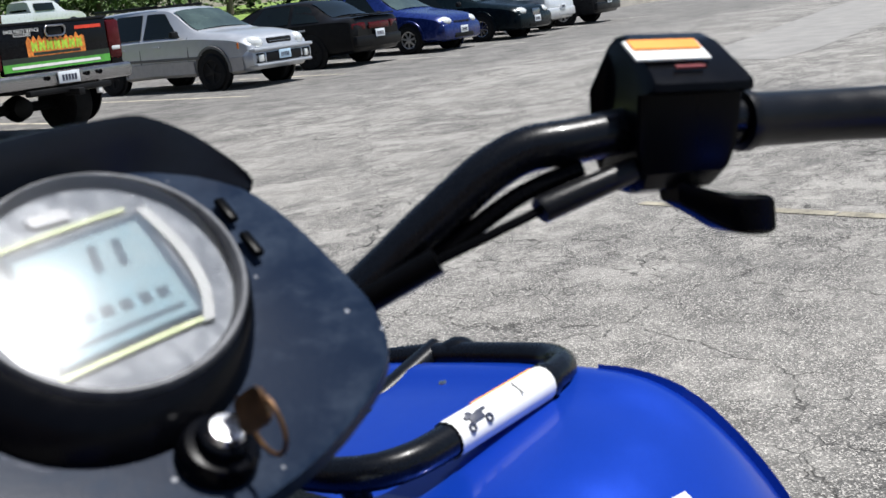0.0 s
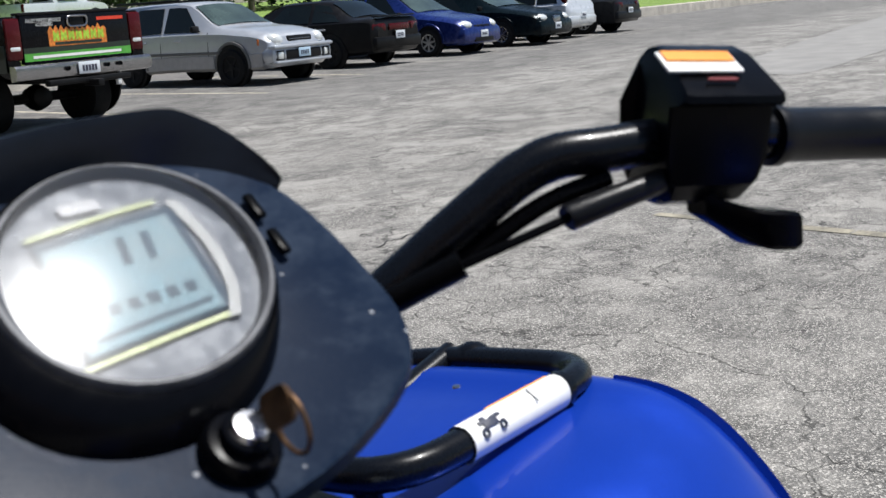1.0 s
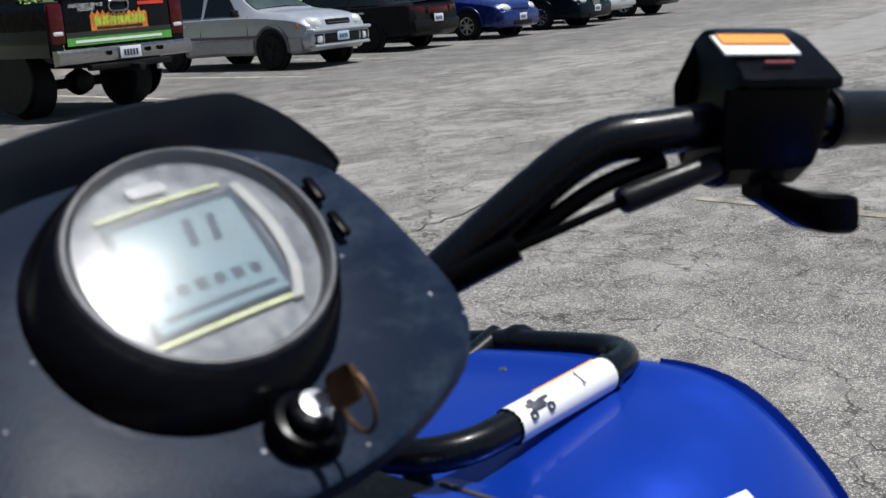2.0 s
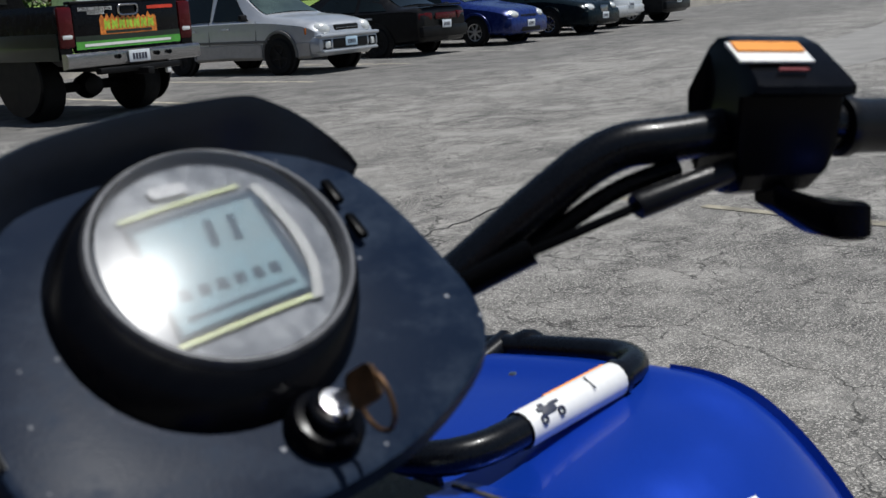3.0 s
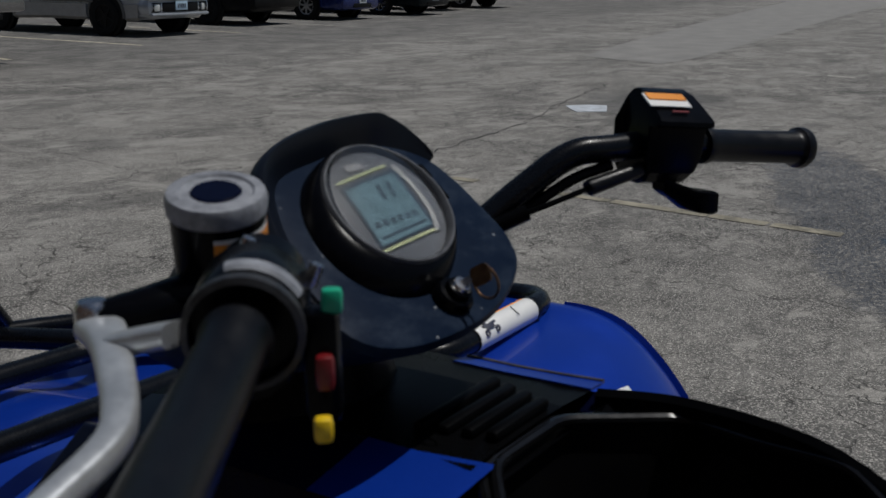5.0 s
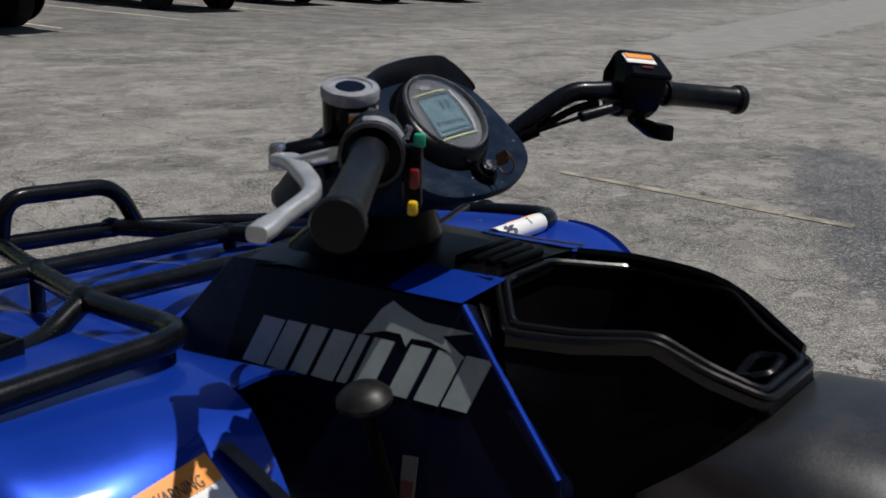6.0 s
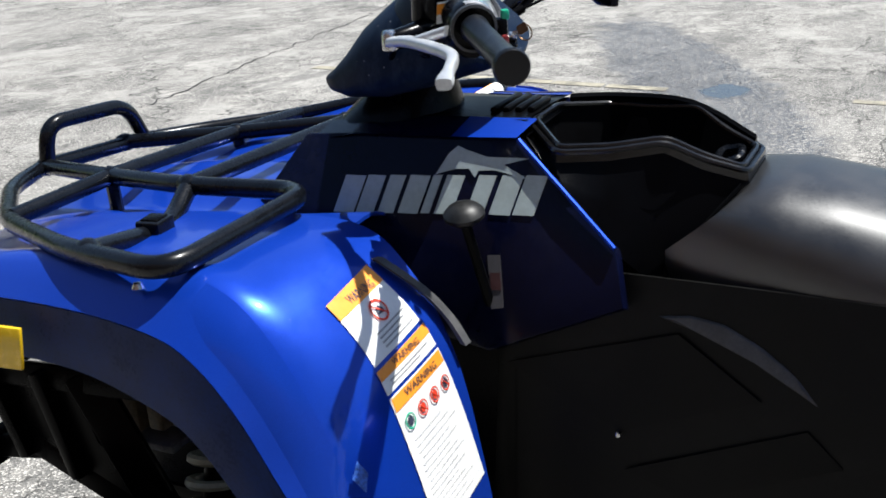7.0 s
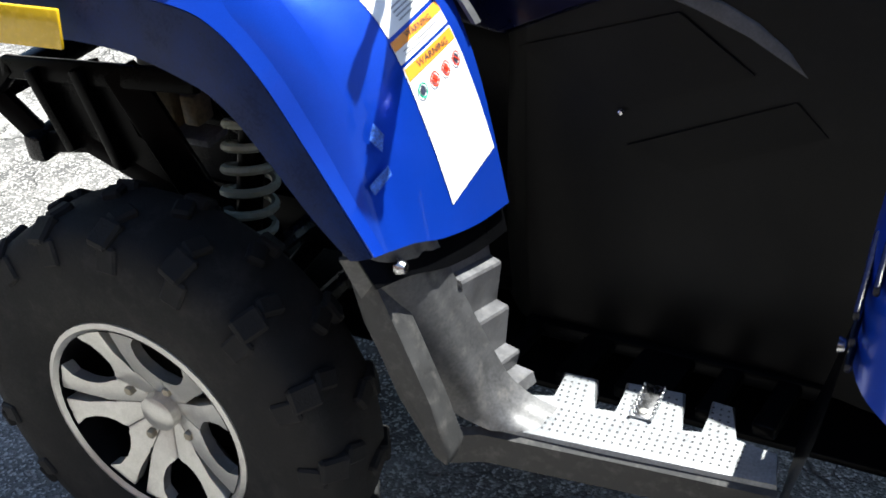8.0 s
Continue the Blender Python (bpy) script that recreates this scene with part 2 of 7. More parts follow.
PLATE_WHITE = stuff("plate_white", (0.62, 0.66, 0.70), 0.4, var=0.06)
PLATE_BLUE = stuff("plate_blue", (0.42, 0.56, 0.68), 0.4, var=0.1)
PRINT_DARK = stuff("dark_print", (0.03, 0.035, 0.06), 0.5)
PRINT_RED = stuff("red_print", (0.65, 0.05, 0.02), 0.5)
PRINT_WHITE = stuff("white_print", (0.75, 0.75, 0.73), 0.5, var=0.06)
FLAME = stuff("flame_print", (0.75, 0.20, 0.03), 0.45, var=0.6, scale=26, fine=60)
LIME_PRINT = stuff("lime_print", (0.38, 0.58, 0.05), 0.45, var=0.4, scale=30)
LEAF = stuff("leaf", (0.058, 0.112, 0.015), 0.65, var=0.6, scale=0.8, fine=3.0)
# Second leaf green with the shade inside the woods put into its colour.
LEAF_SHADED = stuff("leaf_shaded", (0.022, 0.058, 0.012), 0.7, var=0.5, scale=0.8, fine=3.0)
BARK = stuff("bark", (0.10, 0.08, 0.06), 0.9, bump=0.6, depth=0.01)


# ---- building blocks ----
def part(name, bm, material, parent=None, label="", smooth=38):
    """One mesh object from a bmesh, under its thing or part."""
    bmesh.ops.recalc_face_normals(bm, faces=bm.faces)
    me = bpy.data.meshes.new(name)
    bm.to_mesh(me)
    bm.free()
    me.materials.append(material)
    me.polygons.foreach_set("use_smooth", [True] * len(me.polygons))
    me.set_sharp_from_angle(angle=radians(smooth))
    ob = new(name, me)
    ob.parent = parent
    return tagged(ob, label)


def thing(name, label, category, m=None, group="", kind=""):
    ob = new(name)
    ob.empty_display_size = 0.1
    if m is not None:
        ob.matrix_world = m
    return tagged(ob, label, category, group, kind)


def add_box(bm, size, m=None, bevel=0.0, seg=2):
    made = bmesh.ops.create_cube(bm, size=1.0, matrix=(m or Matrix()) @ Matrix.Diagonal((*size, 1)))["verts"]
    if bevel:
        edges = list({e for v in made for e in v.link_edges})
        bmesh.ops.bevel(bm, geom=edges, offset=bevel, segments=seg, profile=0.5, affect="EDGES")
    return bm


def box(size, at=(0, 0, 0), bevel=0.0, turn=(0, 0, 0), seg=2):
    return add_box(bmesh.new(), size, pose(*at, *turn), bevel, seg)


def add_loft(bm, rings, cap=True, ring_closed=True):
    """Joins rings of equally many points."""
    rows = [[bm.verts.new(p) for p in ring] for ring in rings]
    n = len(rows[0])
    for a, b in zip(rows, rows[1:]):
        for i in range(n if ring_closed else n - 1):
            bm.faces.new((a[i], a[(i + 1) % n], b[(i + 1) % n], b[i]))
    if cap and ring_closed:
        bm.faces.new(rows[0][::-1])
        bm.faces.new(rows[-1])
    return bm


def loft(rings, cap=True, ring_closed=True):
    return add_loft(bmesh.new(), rings, cap, ring_closed)


def spline(points, steps=6, closed=False):
    """Points along a smooth line through the given ones."""
    pts = [Vector(p) for p in points]
    if len(pts) < 3:
        return pts
    out, n = [], len(pts)
    for i in range(n if closed else n - 1):
        p0 = pts[i - 1] if closed or i else pts[0]
        p1, p2 = pts[i], pts[(i + 1) % n]
        p3 = pts[(i + 2) % n] if closed or i + 2 < n else pts[-1]
        for s in range(steps):
            t = s / steps
            out.append(0.5 * (2 * p1 + (p2 - p0) * t + (2 * p0 - 5 * p1 + 4 * p2 - p3) * t * t + (3 * p1 - p0 - 3 * p2 + p3) * t ** 3))
    return out if closed else out + [pts[-1]]


def rounded(points, radius, steps=5, closed=False):
    """A line with its corners rounded, as a bent tube has them."""
    pts, out, n = [Vector(p) for p in points], [], len(points)
    for i, p in enumerate(pts):
        if not closed and i in (0, n - 1):
            out.append(p)
            continue
        a, b = pts[i - 1], pts[(i + 1) % n]
        da, db = a - p, b - p
        r = min(radius, da.length * 0.48, db.length * 0.48)
        s, e = p + da.normalized() * r, p + db.normalized() * r
        for k in range(steps + 1):
            t = k / steps
            out.append(s * (1 - t) ** 2 + p * 2 * t * (1 - t) + e * t * t)
    return out


def add_tube(bm, line, radius, seg=10, closed=False, ends=True):
    pts = [Vector(p) for p in line]
    n, rings, up = len(pts), [], None
    for i, p in enumerate(pts):
        a = pts[i - 1] if closed or i else pts[i]
        b = pts[(i + 1) % n] if closed or i + 1 < n else pts[i]
        way = (b - a).normalized()
        if up is None:
            up = way.orthogonal().normalized()
        up = (up - way * up.dot(way)).normalized()
        side = way.cross(up)
        r = radius[i] if isinstance(radius, (list, tuple)) else radius
        rings.append([p + (up * math.cos(k * math.tau / seg) + side * math.sin(k * math.tau / seg)) * r for k in range(seg)])
    return add_loft(bm, rings + ([rings[0]] if closed else []), ends and not closed)


def tube(line, radius, seg=10, closed=False, ends=True):
    return add_tube(bmesh.new(), line, radius, seg, closed, ends)


def add_turned(bm, profile, m=None, seg=24, start=0.0, sweep=math.tau):
    """A profile of (radius, height) turned about z, then placed by m."""
    m, full = m or Matrix(), abs(sweep - math.tau) < 1e-6
    rings = []
    for k in range(seg if full else seg + 1):
        a = start + sweep * k / seg
        rings.append([m @ Vector((r * math.cos(a), r * math.sin(a), h)) for r, h in profile])
    return add_loft(bm, rings + ([rings[0]] if full else []), False, False)


def turned(profile, m=None, seg=24):
    bm = add_turned(bmesh.new(), profile, m, seg)
    bmesh.ops.remove_doubles(bm, verts=bm.verts, dist=1e-5)
    return bm


def add_slab(bm, outline, m, depth, bevel=0.0):
    """A flat outline in x and y, placed by m, with thickness along m's z; z 0 is its top."""
    top = [bm.verts.new(m @ Vector((x, y, 0))) for x, y in outline]
    low = [bm.verts.new(m @ Vector((x, y, -depth))) for x, y in outline]
    face = bm.faces.new(top)
    bm.faces.new(low[::-1])
    n = len(outline)
    for i in range(n):
        bm.faces.new((top[i], low[i], low[(i + 1) % n], top[(i + 1) % n]))
    if bevel:
        bmesh.ops.bevel(bm, geom=list(face.edges), offset=bevel, segments=2, profile=0.5, affect="EDGES")
    return bm


def slab(outline, m, depth, bevel=0.0):
    return add_slab(bmesh.new(), outline, m, depth, bevel)


def frame_of(origin, right, up):
    """A pose whose x runs along right and whose y runs along up."""
    x = Vector(right).normalized()
    z = x.cross(Vector(up)).normalized()
    m = Matrix((x, z.cross(x), z)).transposed().to_4x4()
    m.translation = origin
    return m


def rect(x0, y0, x1, y1):
    return [(x0, y0), (x1, y0), (x1, y1), (x0, y1)]


def round_rect(x0, y0, x1, y1, r, seg=4):
    out = []
    for cx, cy, a0 in ((x1 - r, y0 + r, -90), (x1 - r, y1 - r, 0), (x0 + r, y1 - r, 90), (x0 + r, y0 + r, 180)):
        out += [(cx + r * math.cos(radians(a0 + 90 * k / seg)), cy + r * math.sin(radians(a0 + 90 * k / seg))) for k in range(seg + 1)]
    return out


def disc(cx, cy, r, seg=20, squash=1.0):
    return [(cx + r * math.cos(k * math.tau / seg), cy + squash * r * math.sin(k * math.tau / seg)) for k in range(seg)]


# ---- ground, kerb, grass, woods ----
def sheet(name, xs, ys, height, material, label, category):
    bm = bmesh.new()
    rows = [[bm.verts.new((x, y, height(x, y))) for x in xs] for y in ys]
    for a, b in zip(rows, rows[1:]):
        for i in range(len(xs) - 1):
            bm.faces.new((a[i], a[i + 1], b[i + 1], b[i]))
    return tagged(part(name, bm, material), label, category, kind="structure")


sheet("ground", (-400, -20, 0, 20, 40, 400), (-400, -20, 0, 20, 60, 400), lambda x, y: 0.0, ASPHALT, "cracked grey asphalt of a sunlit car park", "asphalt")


def kerb_y(x):
    return 21.2 + 0.14 * (x - 14)


KERB_X = [-70 + 3.0 * k for k in range(62)]
bank_bm = bmesh.new()
bank_rows = []
for off, z in ((0.42, 0.40), (3, 0.47), (9, 0.58), (16, 0.72), (24, 0.92), (40, 1.5), (90, 2.6), (240, 3.0)):
    bank_rows.append([bank_bm.verts.new((x, kerb_y(x) + off, z + 0.05 * math.sin(x * 0.21 + off))) for x in KERB_X])
for a, b in zip(bank_rows, bank_rows[1:]):
    for i in range(len(KERB_X) - 1):
        bank_bm.faces.new((a[i], a[i + 1], b[i + 1], b[i]))
tagged(part("grass_bank", bank_bm, GRASS), "sunlit mown grass bank behind the car park", "grass", kind="structure")
kerb = thing("kerb", "weathered low concrete kerb wall along the grass", "kerb", kind="structure")
for k in range(0, 61):
    x0, x1 = KERB_X[k] + 0.012, KERB_X[k + 1] - 0.012
    bm = bmesh.new()
    ends = []
    for x in (x0, x1):
        y = kerb_y(x)
        ends.append([(x, y, -0.05), (x, y + 0.02, 0.37), (x, y + 0.05, 0.40), (x, y + 0.42, 0.40), (x, y + 0.44, -0.05)])
    part("kerb_stone", add_loft(bm, ends), CONCRETE, kerb)

# A pale strip of older paving that leads away, a little proud of the asphalt.
strip = bmesh.new()
left = spline([(14.0, 7.3, 0.004), (16.7, 8.0, 0.004), (22.6, 9.4, 0.004), (32, 11.5, 0.004), (60, 17.5, 0.004), (95, 24.0, 0.004)], 6)
right = spline([(13.6, 5.9, 0.004), (14.6, 5.9, 0.004), (18, 6.35, 0.004), (32, 8.6, 0.004), (60, 12.6, 0.004), (95, 17.5, 0.004)], 6)
lrow, rrow = [strip.verts.new(p) for p in left], [strip.verts.new(p) for p in right]
for i in range(len(lrow) - 1):
    strip.faces.new((lrow[i], rrow[i], rrow[i + 1], lrow[i + 1]))
tagged(part("pavement", strip, PALE_ASPHALT), "pale worn paving strip across the car park", "pavement", kind="structure")

random.seed(4)


def painted_line(x, y0, y1, material, name="parking_line", width=0.1, lean=0.0):
    """A worn line of paint, broken where the asphalt has cracked."""
    bm = bmesh.new()
    y = y0
    while y < y1:
        step = random.uniform(0.25, 0.7)
        if random.random() < 0.82:
            w0, w1 = width * random.uniform(0.38, 0.52), width * random.uniform(0.38, 0.52)
            a, b = y, min(y1, y + step - random.uniform(0.0, 0.05))
            sh = lambda q: x + lean * (q - y0)
            bm.faces.new([bm.verts.new(p) for p in ((sh(a) - w0, a, 0.004), (sh(a) + w1, a, 0.004), (sh(b) + w0, b, 0.004), (sh(b) - w1, b, 0.004))])
        y += step
    return tagged(part(name, bm, material), "worn painted parking line on cracked asphalt", "road marking", kind="structure")


for k, (x, y) in enumerate(((4.9, 12.0), (8.0, 12.45), (10.85, 12.9), (14.15, 13.7), (17.2, 14.2), (20.3, 14.8), (23.4, 15.3), (26.5, 15.9), (29.6, 16.4))):
    painted_line(x, y, y + 5.2, LINE_PAINT if k < 4 else WHITE_LINE, lean=-0.03 if k < 2 else -0.13)
painted_line(5.03, -3.5, 3.45, FAINT_LINE, lean=0.0)
painted_line(13.35, -4.0, 4.9, WHITE_LINE, lean=0.03)


def tar_seam(points, width, seed):
    """A ragged crack filled with dark tar, lying on the asphalt."""
    rng = random.Random(seed)
    line = spline([(x, y, 0.004) for x, y in points], 14)
    bm = bmesh.new()
    rows = []
    for i, p in enumerate(line):
        way = line[min(i + 1, len(line) - 1)] - line[max(i - 1, 0)]
        side = Vector((-way.y, way.x, 0)).normalized()
        p = p + side * rng.uniform(-0.035, 0.035)
        rows.append([bm.verts.new(p + side * width * rng.uniform(0.05, 0.8)), bm.verts.new(p - side * width * rng.uniform(0.05, 0.8))])
    for a, b in zip(rows, rows[1:]):
        bm.faces.new((a[0], a[1], b[1], b[0]))
    return tagged(part("crack", bm, TAR), "long dark crack across the asphalt", "crack", kind="structure")


tar_seam([(3.6, 3.75), (4.73, 3.92), (5.98, 4.13), (7.43, 4.37), (9.0, 4.84), (10.7, 5.2)], 0.012, 3)
tar_seam([(8.2, 6.2), (8.8, 5.5), (9.6, 5.6), (10.6, 5.3)], 0.02, 4)
tar_seam([(9.4, 9.0), (11.2, 9.4), (13.4, 9.3)], 0.02, 5)
repair_bm = bmesh.new()
add_slab(repair_bm, [(8.36, 4.36), (8.55, 4.15), (8.97, 4.36), (8.9, 4.52), (8.70, 4.66), (8.5, 4.5)], pose(0, 0, 0.005), 0.01)
tagged(part("repair_patch", repair_bm, REPAIR), "small pale repair patch in the asphalt", "patch", kind="structure")


def woods(name, label, count, xs, ys, zs, size, material, seed):
    """A dense edge of bushes and trees: many single leaves in clumps."""
    rng = random.Random(seed)
    verts, faces = [], []
    clumps = [(rng.uniform(*xs), rng.uniform(*ys), rng.uniform(*zs), rng.uniform(0.5, 1.5)) for _ in range(count // 60)]
    for _ in range(count):
        cx, cy, cz, r = rng.choice(clumps)
        d = Vector((rng.gauss(0, 1), rng.gauss(0, 1), rng.gauss(0, 0.8)))
        p = Vector((cx, cy, max(zs[0] - 0.5, cz))) + d.normalized() * r * rng.uniform(0.55, 1.05)
        a = Vector((rng.gauss(0, 1), rng.gauss(0, 1), rng.gauss(0, 1))).normalized() * size * rng.uniform(0.5, 1.3)
        b = a.orthogonal().normalized() * size * rng.uniform(0.3, 0.7)
        i = len(verts)
        verts += [p - a, p + b, p + a, p - b]
        faces.append((i, i + 1, i + 2, i + 3))
    me = bpy.data.meshes.new(name)
    me.from_pydata(verts, [], faces)
    me.materials.append(material)
    return tagged(new(name, me), label, "trees", kind="stuff")


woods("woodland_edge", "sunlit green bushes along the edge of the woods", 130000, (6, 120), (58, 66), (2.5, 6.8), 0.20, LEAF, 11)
woods("woodland_shade", "leafy trees behind the bushes, coloured dark as if shaded", 60000, (0, 130), (66, 76), (2.3, 14), 0.50, LEAF_SHADED, 12)


# Woods added out of view, so that glossy paint reflects something dark.
woods("unseen_woods", "dark leafy woods added out of view to darken reflections", 9000, (-60, 60), (-48, -40), (0.5, 12), 0.6, LEAF_SHADED, 14)


def add_unseen_wall():
    """A plain long wall added out of view beside the machine; it darkens reflections."""
    wall = tagged(part("unseen_wall", box((0.4, 70, 7.0), (-9.0, 0, 3.5), 0.02), BRICK), "plain dark brick wall added out of view to darken reflections", "wall", kind="structure")
    part("coping", box((0.52, 70, 0.12), (-9.0, 0, 7.06), 0.02), CONCRETE, wall)


add_unseen_wall()


def tree_trunk(x, y, r, h):
    t = thing("tree", "bare lower trunk of a tree at the woods", "tree", pose(x, y, 1.7), "trees at the woods")
    part("trunk", tube(spline([(0, 0, -0.4), (0.1, 0, h * 0.3), (0.05, 0.1, h * 0.7), (0.2, 0.1, h)], 3), [r * (1 - 0.06 * k) for k in range(10)], 8), BARK, t)


for k, (x, y) in enumerate(((33, 57.5), (38.5, 60), (47, 58.2), (58, 57.6), (25, 58.4), (70, 59))):
    tree_trunk(x, y, 0.3 - 0.03 * (k % 3), 9)
sign_post = thing("post", "thin dark post in the grass bank", "post", pose(19.6, 26.0, 0.56))
part("pole", tube([(0, 0, -0.3), (0, 0, 3.2)], 0.05, 8), BLACK_PLASTIC, sign_post)
copy_thing(sign_post, pose(52.0, 27.5, 0.6))


# ---- parked vehicles ----
def wheel(parent, at, r, w, side, rim=ALLOY, spokes=7):
    """A road wheel whose outer face looks along side (+1 or -1) of x."""
    hub = part("wheel", turned([(0.05, 0.0), (r * 0.62, 0.0), (r * 0.64, 0.03), (r * 0.9, 0.025), (r, -0.03), (r, -w + 0.03), (r * 0.9, -w), (0.05, -w)], Matrix.Translation(at) @ pose(0, 0, 0, 0, 90 * side, 0), 28), TYRE_FAR, parent)
    face = bmesh.new()
    m = Matrix.Translation(at) @ pose(0, 0, 0, 0, 90 * side, 0)
    add_turned(face, [(r * 0.56, 0.004), (r * 0.63, 0.012), (r * 0.66, 0.004)], m, 28)
    add_turned(face, [(0.0, 0.022), (r * 0.17, 0.018), (r * 0.2, 0.0)], m, 14)
    for k in range(spokes):
        a = math.tau * k / spokes
        add_box(face, (r * 0.48, r * 0.13, 0.012), m @ pose(0, 0, 0.008, 0, 0, math.degrees(a)) @ pose(r * 0.36, 0, 0))
    part("rim", face, rim, hub)
    return hub


def eased(rows, steps=4):
    """Stations set in between so that the lines of a body flow from one to the next."""
    out = []
    for i in range(len(rows) - 1):
        a, b = rows[i], rows[i + 1]
        before, after = rows[max(i - 1, 0)], rows[min(i + 2, len(rows) - 1)]
        for k in range(steps):
            f = k / steps
            mid = []
            for p, q, r, s in zip(before, a, b, after):
                ya, yb = (r - p) * 0.5, (s - q) * 0.5
                if p is not q and (b[0] - before[0]):
                    ya = (r - p) * (b[0] - a[0]) / (b[0] - before[0])
                    yb = (s - q) * (b[0] - a[0]) / (after[0] - a[0])
                h = f * f * (3 - 2 * f)
                mid.append(q + (r - q) * h + 0.8 * (ya * (f - 2 * f * f + f ** 3) + yb * (f ** 3 - f * f)))
            mid[0] = a[0] + (b[0] - a[0]) * f
            out.append(tuple(mid))
    return out + [rows[-1]]


def car(name, label, m, spec):
    """A car: the body is lofted over stations from tail (y < 0) to nose, with panes, lamps, wheels and trim set on it.
    Stations: y, half width, sill, belt, top, half width of the top."""
    t = thing(name, label, "car", m, "parked cars")
    paint = spec["paint"]
    spec = dict(spec, stations=eased(spec["stations"]))
    rings = []
    for y, w, sill, belt, top, tw in spec["stations"]:
        half = [(0.0, sill), (w * 0.86, sill), (w * 0.97, sill + 0.06), (w, (sill + belt) * 0.52), (w * 0.985, belt - 0.03), (w * 0.95, belt)]
        half += [(tw + (w * 0.95 - tw) * 0.5, belt + (top - belt) * 0.5), (tw, top - 0.05 * min(1.0, (top - belt) * 4)), (tw * 0.8, top - 0.012), (0.0, top)]
        rings.append([Vector((x, y, z)) for x, z in half] + [Vector((-x, y, z)) for x, z in half[-2:0:-1]])
    part("body", loft(rings), paint, t, smooth=34)

    def at_y(y):
        rows = spec["stations"]
        for a, b in zip(rows, rows[1:]):
            if a[0] <= y <= b[0]:
                f = (y - a[0]) / (b[0] - a[0])
                return [p + (q - p) * f for p, q in zip(a, b)]
        return list(rows[0] if y < rows[0][0] else rows[-1])

    def side_at(y, f, side, out=0.012):
        _, w, sill, belt, top, tw = at_y(y)
        if f <= 1:
            z = belt + (top - 0.05 - belt) * f
            x = w * 0.95 + (tw - w * 0.95) * f
        return Vector((side * (x + out), y, z + out * 0.5))

    for side in (-1, 1):
        for pane in spec["panes"]:
            bm = bmesh.new()
            grid = []
            for f in (0.0, 0.33, 0.66, 1.0):
                a = pane[0] + (pane[2] - pane[0]) * f
                b = pane[1] + (pane[3] - pane[1]) * f
                grid.append([bm.verts.new(side_at(a + (b - a) * s / 4, 0.04 + 0.86 * f, side)) for s in range(5)])
            for g, h in zip(grid, grid[1:]):
                for i in range(4):
                    bm.faces.new((g[i], g[i + 1], h[i + 1], h[i]))
            part("side_window", bm, CAR_GLASS, t)
        for y in spec["seams"]:
            _, w, sill, belt, top, tw = at_y(y)
            part("door_seam", tube([(side * (w * 0.99), y, sill + 0.1), (side * (w + 0.002), y, (sill + belt) * 0.52), (side * w * 0.97, y, belt)], 0.006, 5), BLACK_PLASTIC, t)
        for y in spec["handles"]:
            _, w, sill, belt, top, tw = at_y(y)
            part("door_handle", box((0.03, 0.17, 0.035), (side * (w + 0.008), y, belt - 0.13), 0.01), spec.get("handle", paint), t)
        _, w, sill, belt, top, tw = at_y(spec["mirror"])
        part("mirror", box((0.17, 0.09, 0.12), (side * (w + 0.06), spec["mirror"], belt + 0.07), 0.03), spec.get("mirror_paint", BLACK_PLASTIC), t)
        if "cladding" in spec:
            for y0, y1 in spec["cladding"]:
                rows = []
                for k in range(7):
                    y = y0 + (y1 - y0) * k / 6
                    _, w, sill, belt, top, tw = at_y(y)
                    rows.append([Vector((side * (w * 0.95), y, sill - 0.01)), Vector((side * (w + 0.014), y, sill + 0.04)), Vector((side * (w + 0.016), y, sill + 0.26)), Vector((side * (w * 0.97), y, sill + 0.28))])
                part("cladding", loft(rows, False, False), LOWER_SILVER, t)
        for y in (spec["rear_axle"], spec["front_axle"]):
            _, w, *_ = at_y(y)
            r = spec["tyre"]
            hub = Matrix.Translation((side * (w + 0.006), y, r + 0.02)) @ pose(0, 0, 0, 0, 90 * side, 0)
            part("wheel_well", turned([(0.0, 0.0), (r + 0.055, 0.0), (r + 0.06, -0.03)], hub, 28), BLACK_PLASTIC, t)
            arch = bmesh.new()
            add_turned(arch, [(r + 0.05, 0.002), (r + 0.055, 0.014), (r + 0.095, 0.012), (r + 0.105, -0.012)], hub, 24, math.pi * 0.5 - 0.1, math.pi + 0.2)
            part("wheel_arch", arch, spec.get("arch", paint), t)
            wheel(t, (side * (w + 0.02), y, r), r, 0.2, side, spec.get("rim", ALLOY), spec.get("spokes", 7))
        for x, y, z, sx, sy, sz, material, name2 in spec["lamps"]:
            tip = 1 if y > 0 else -1
            if name2 == "headlight":
                lens = bmesh.new()
                bmesh.ops.create_uvsphere(lens, u_segments=14, v_segments=8, radius=0.5, matrix=pose(side * x, y - 0.015 * tip, z + 0.01, -24 * tip, 0, side * -26 * tip) @ Matrix.Diagonal((sx, sy, sz, 1)))
                part(name2, lens, material, t)
            else:
                part(name2, box((sx, sy, sz), (side * x, y - 0.02 * tip, z), min(sx, sy, sz) * 0.3, (0, 0, side * -14 * tip)), material, t)

    def screen(y0, y1, name2, material):
        """The pane between two stations of the top."""
        grid = []
        for k in range(5):
            y = y0 + (y1 - y0) * k / 4
            _, w, sill, belt, top, tw = at_y(y)
            grid.append([Vector((s * tw * 0.95, y, top + 0.022 - 0.034 * abs(s) ** 2)) for s in (-1, -0.6, 0, 0.6, 1)])
        part(name2, loft(grid, False, False), material, t)

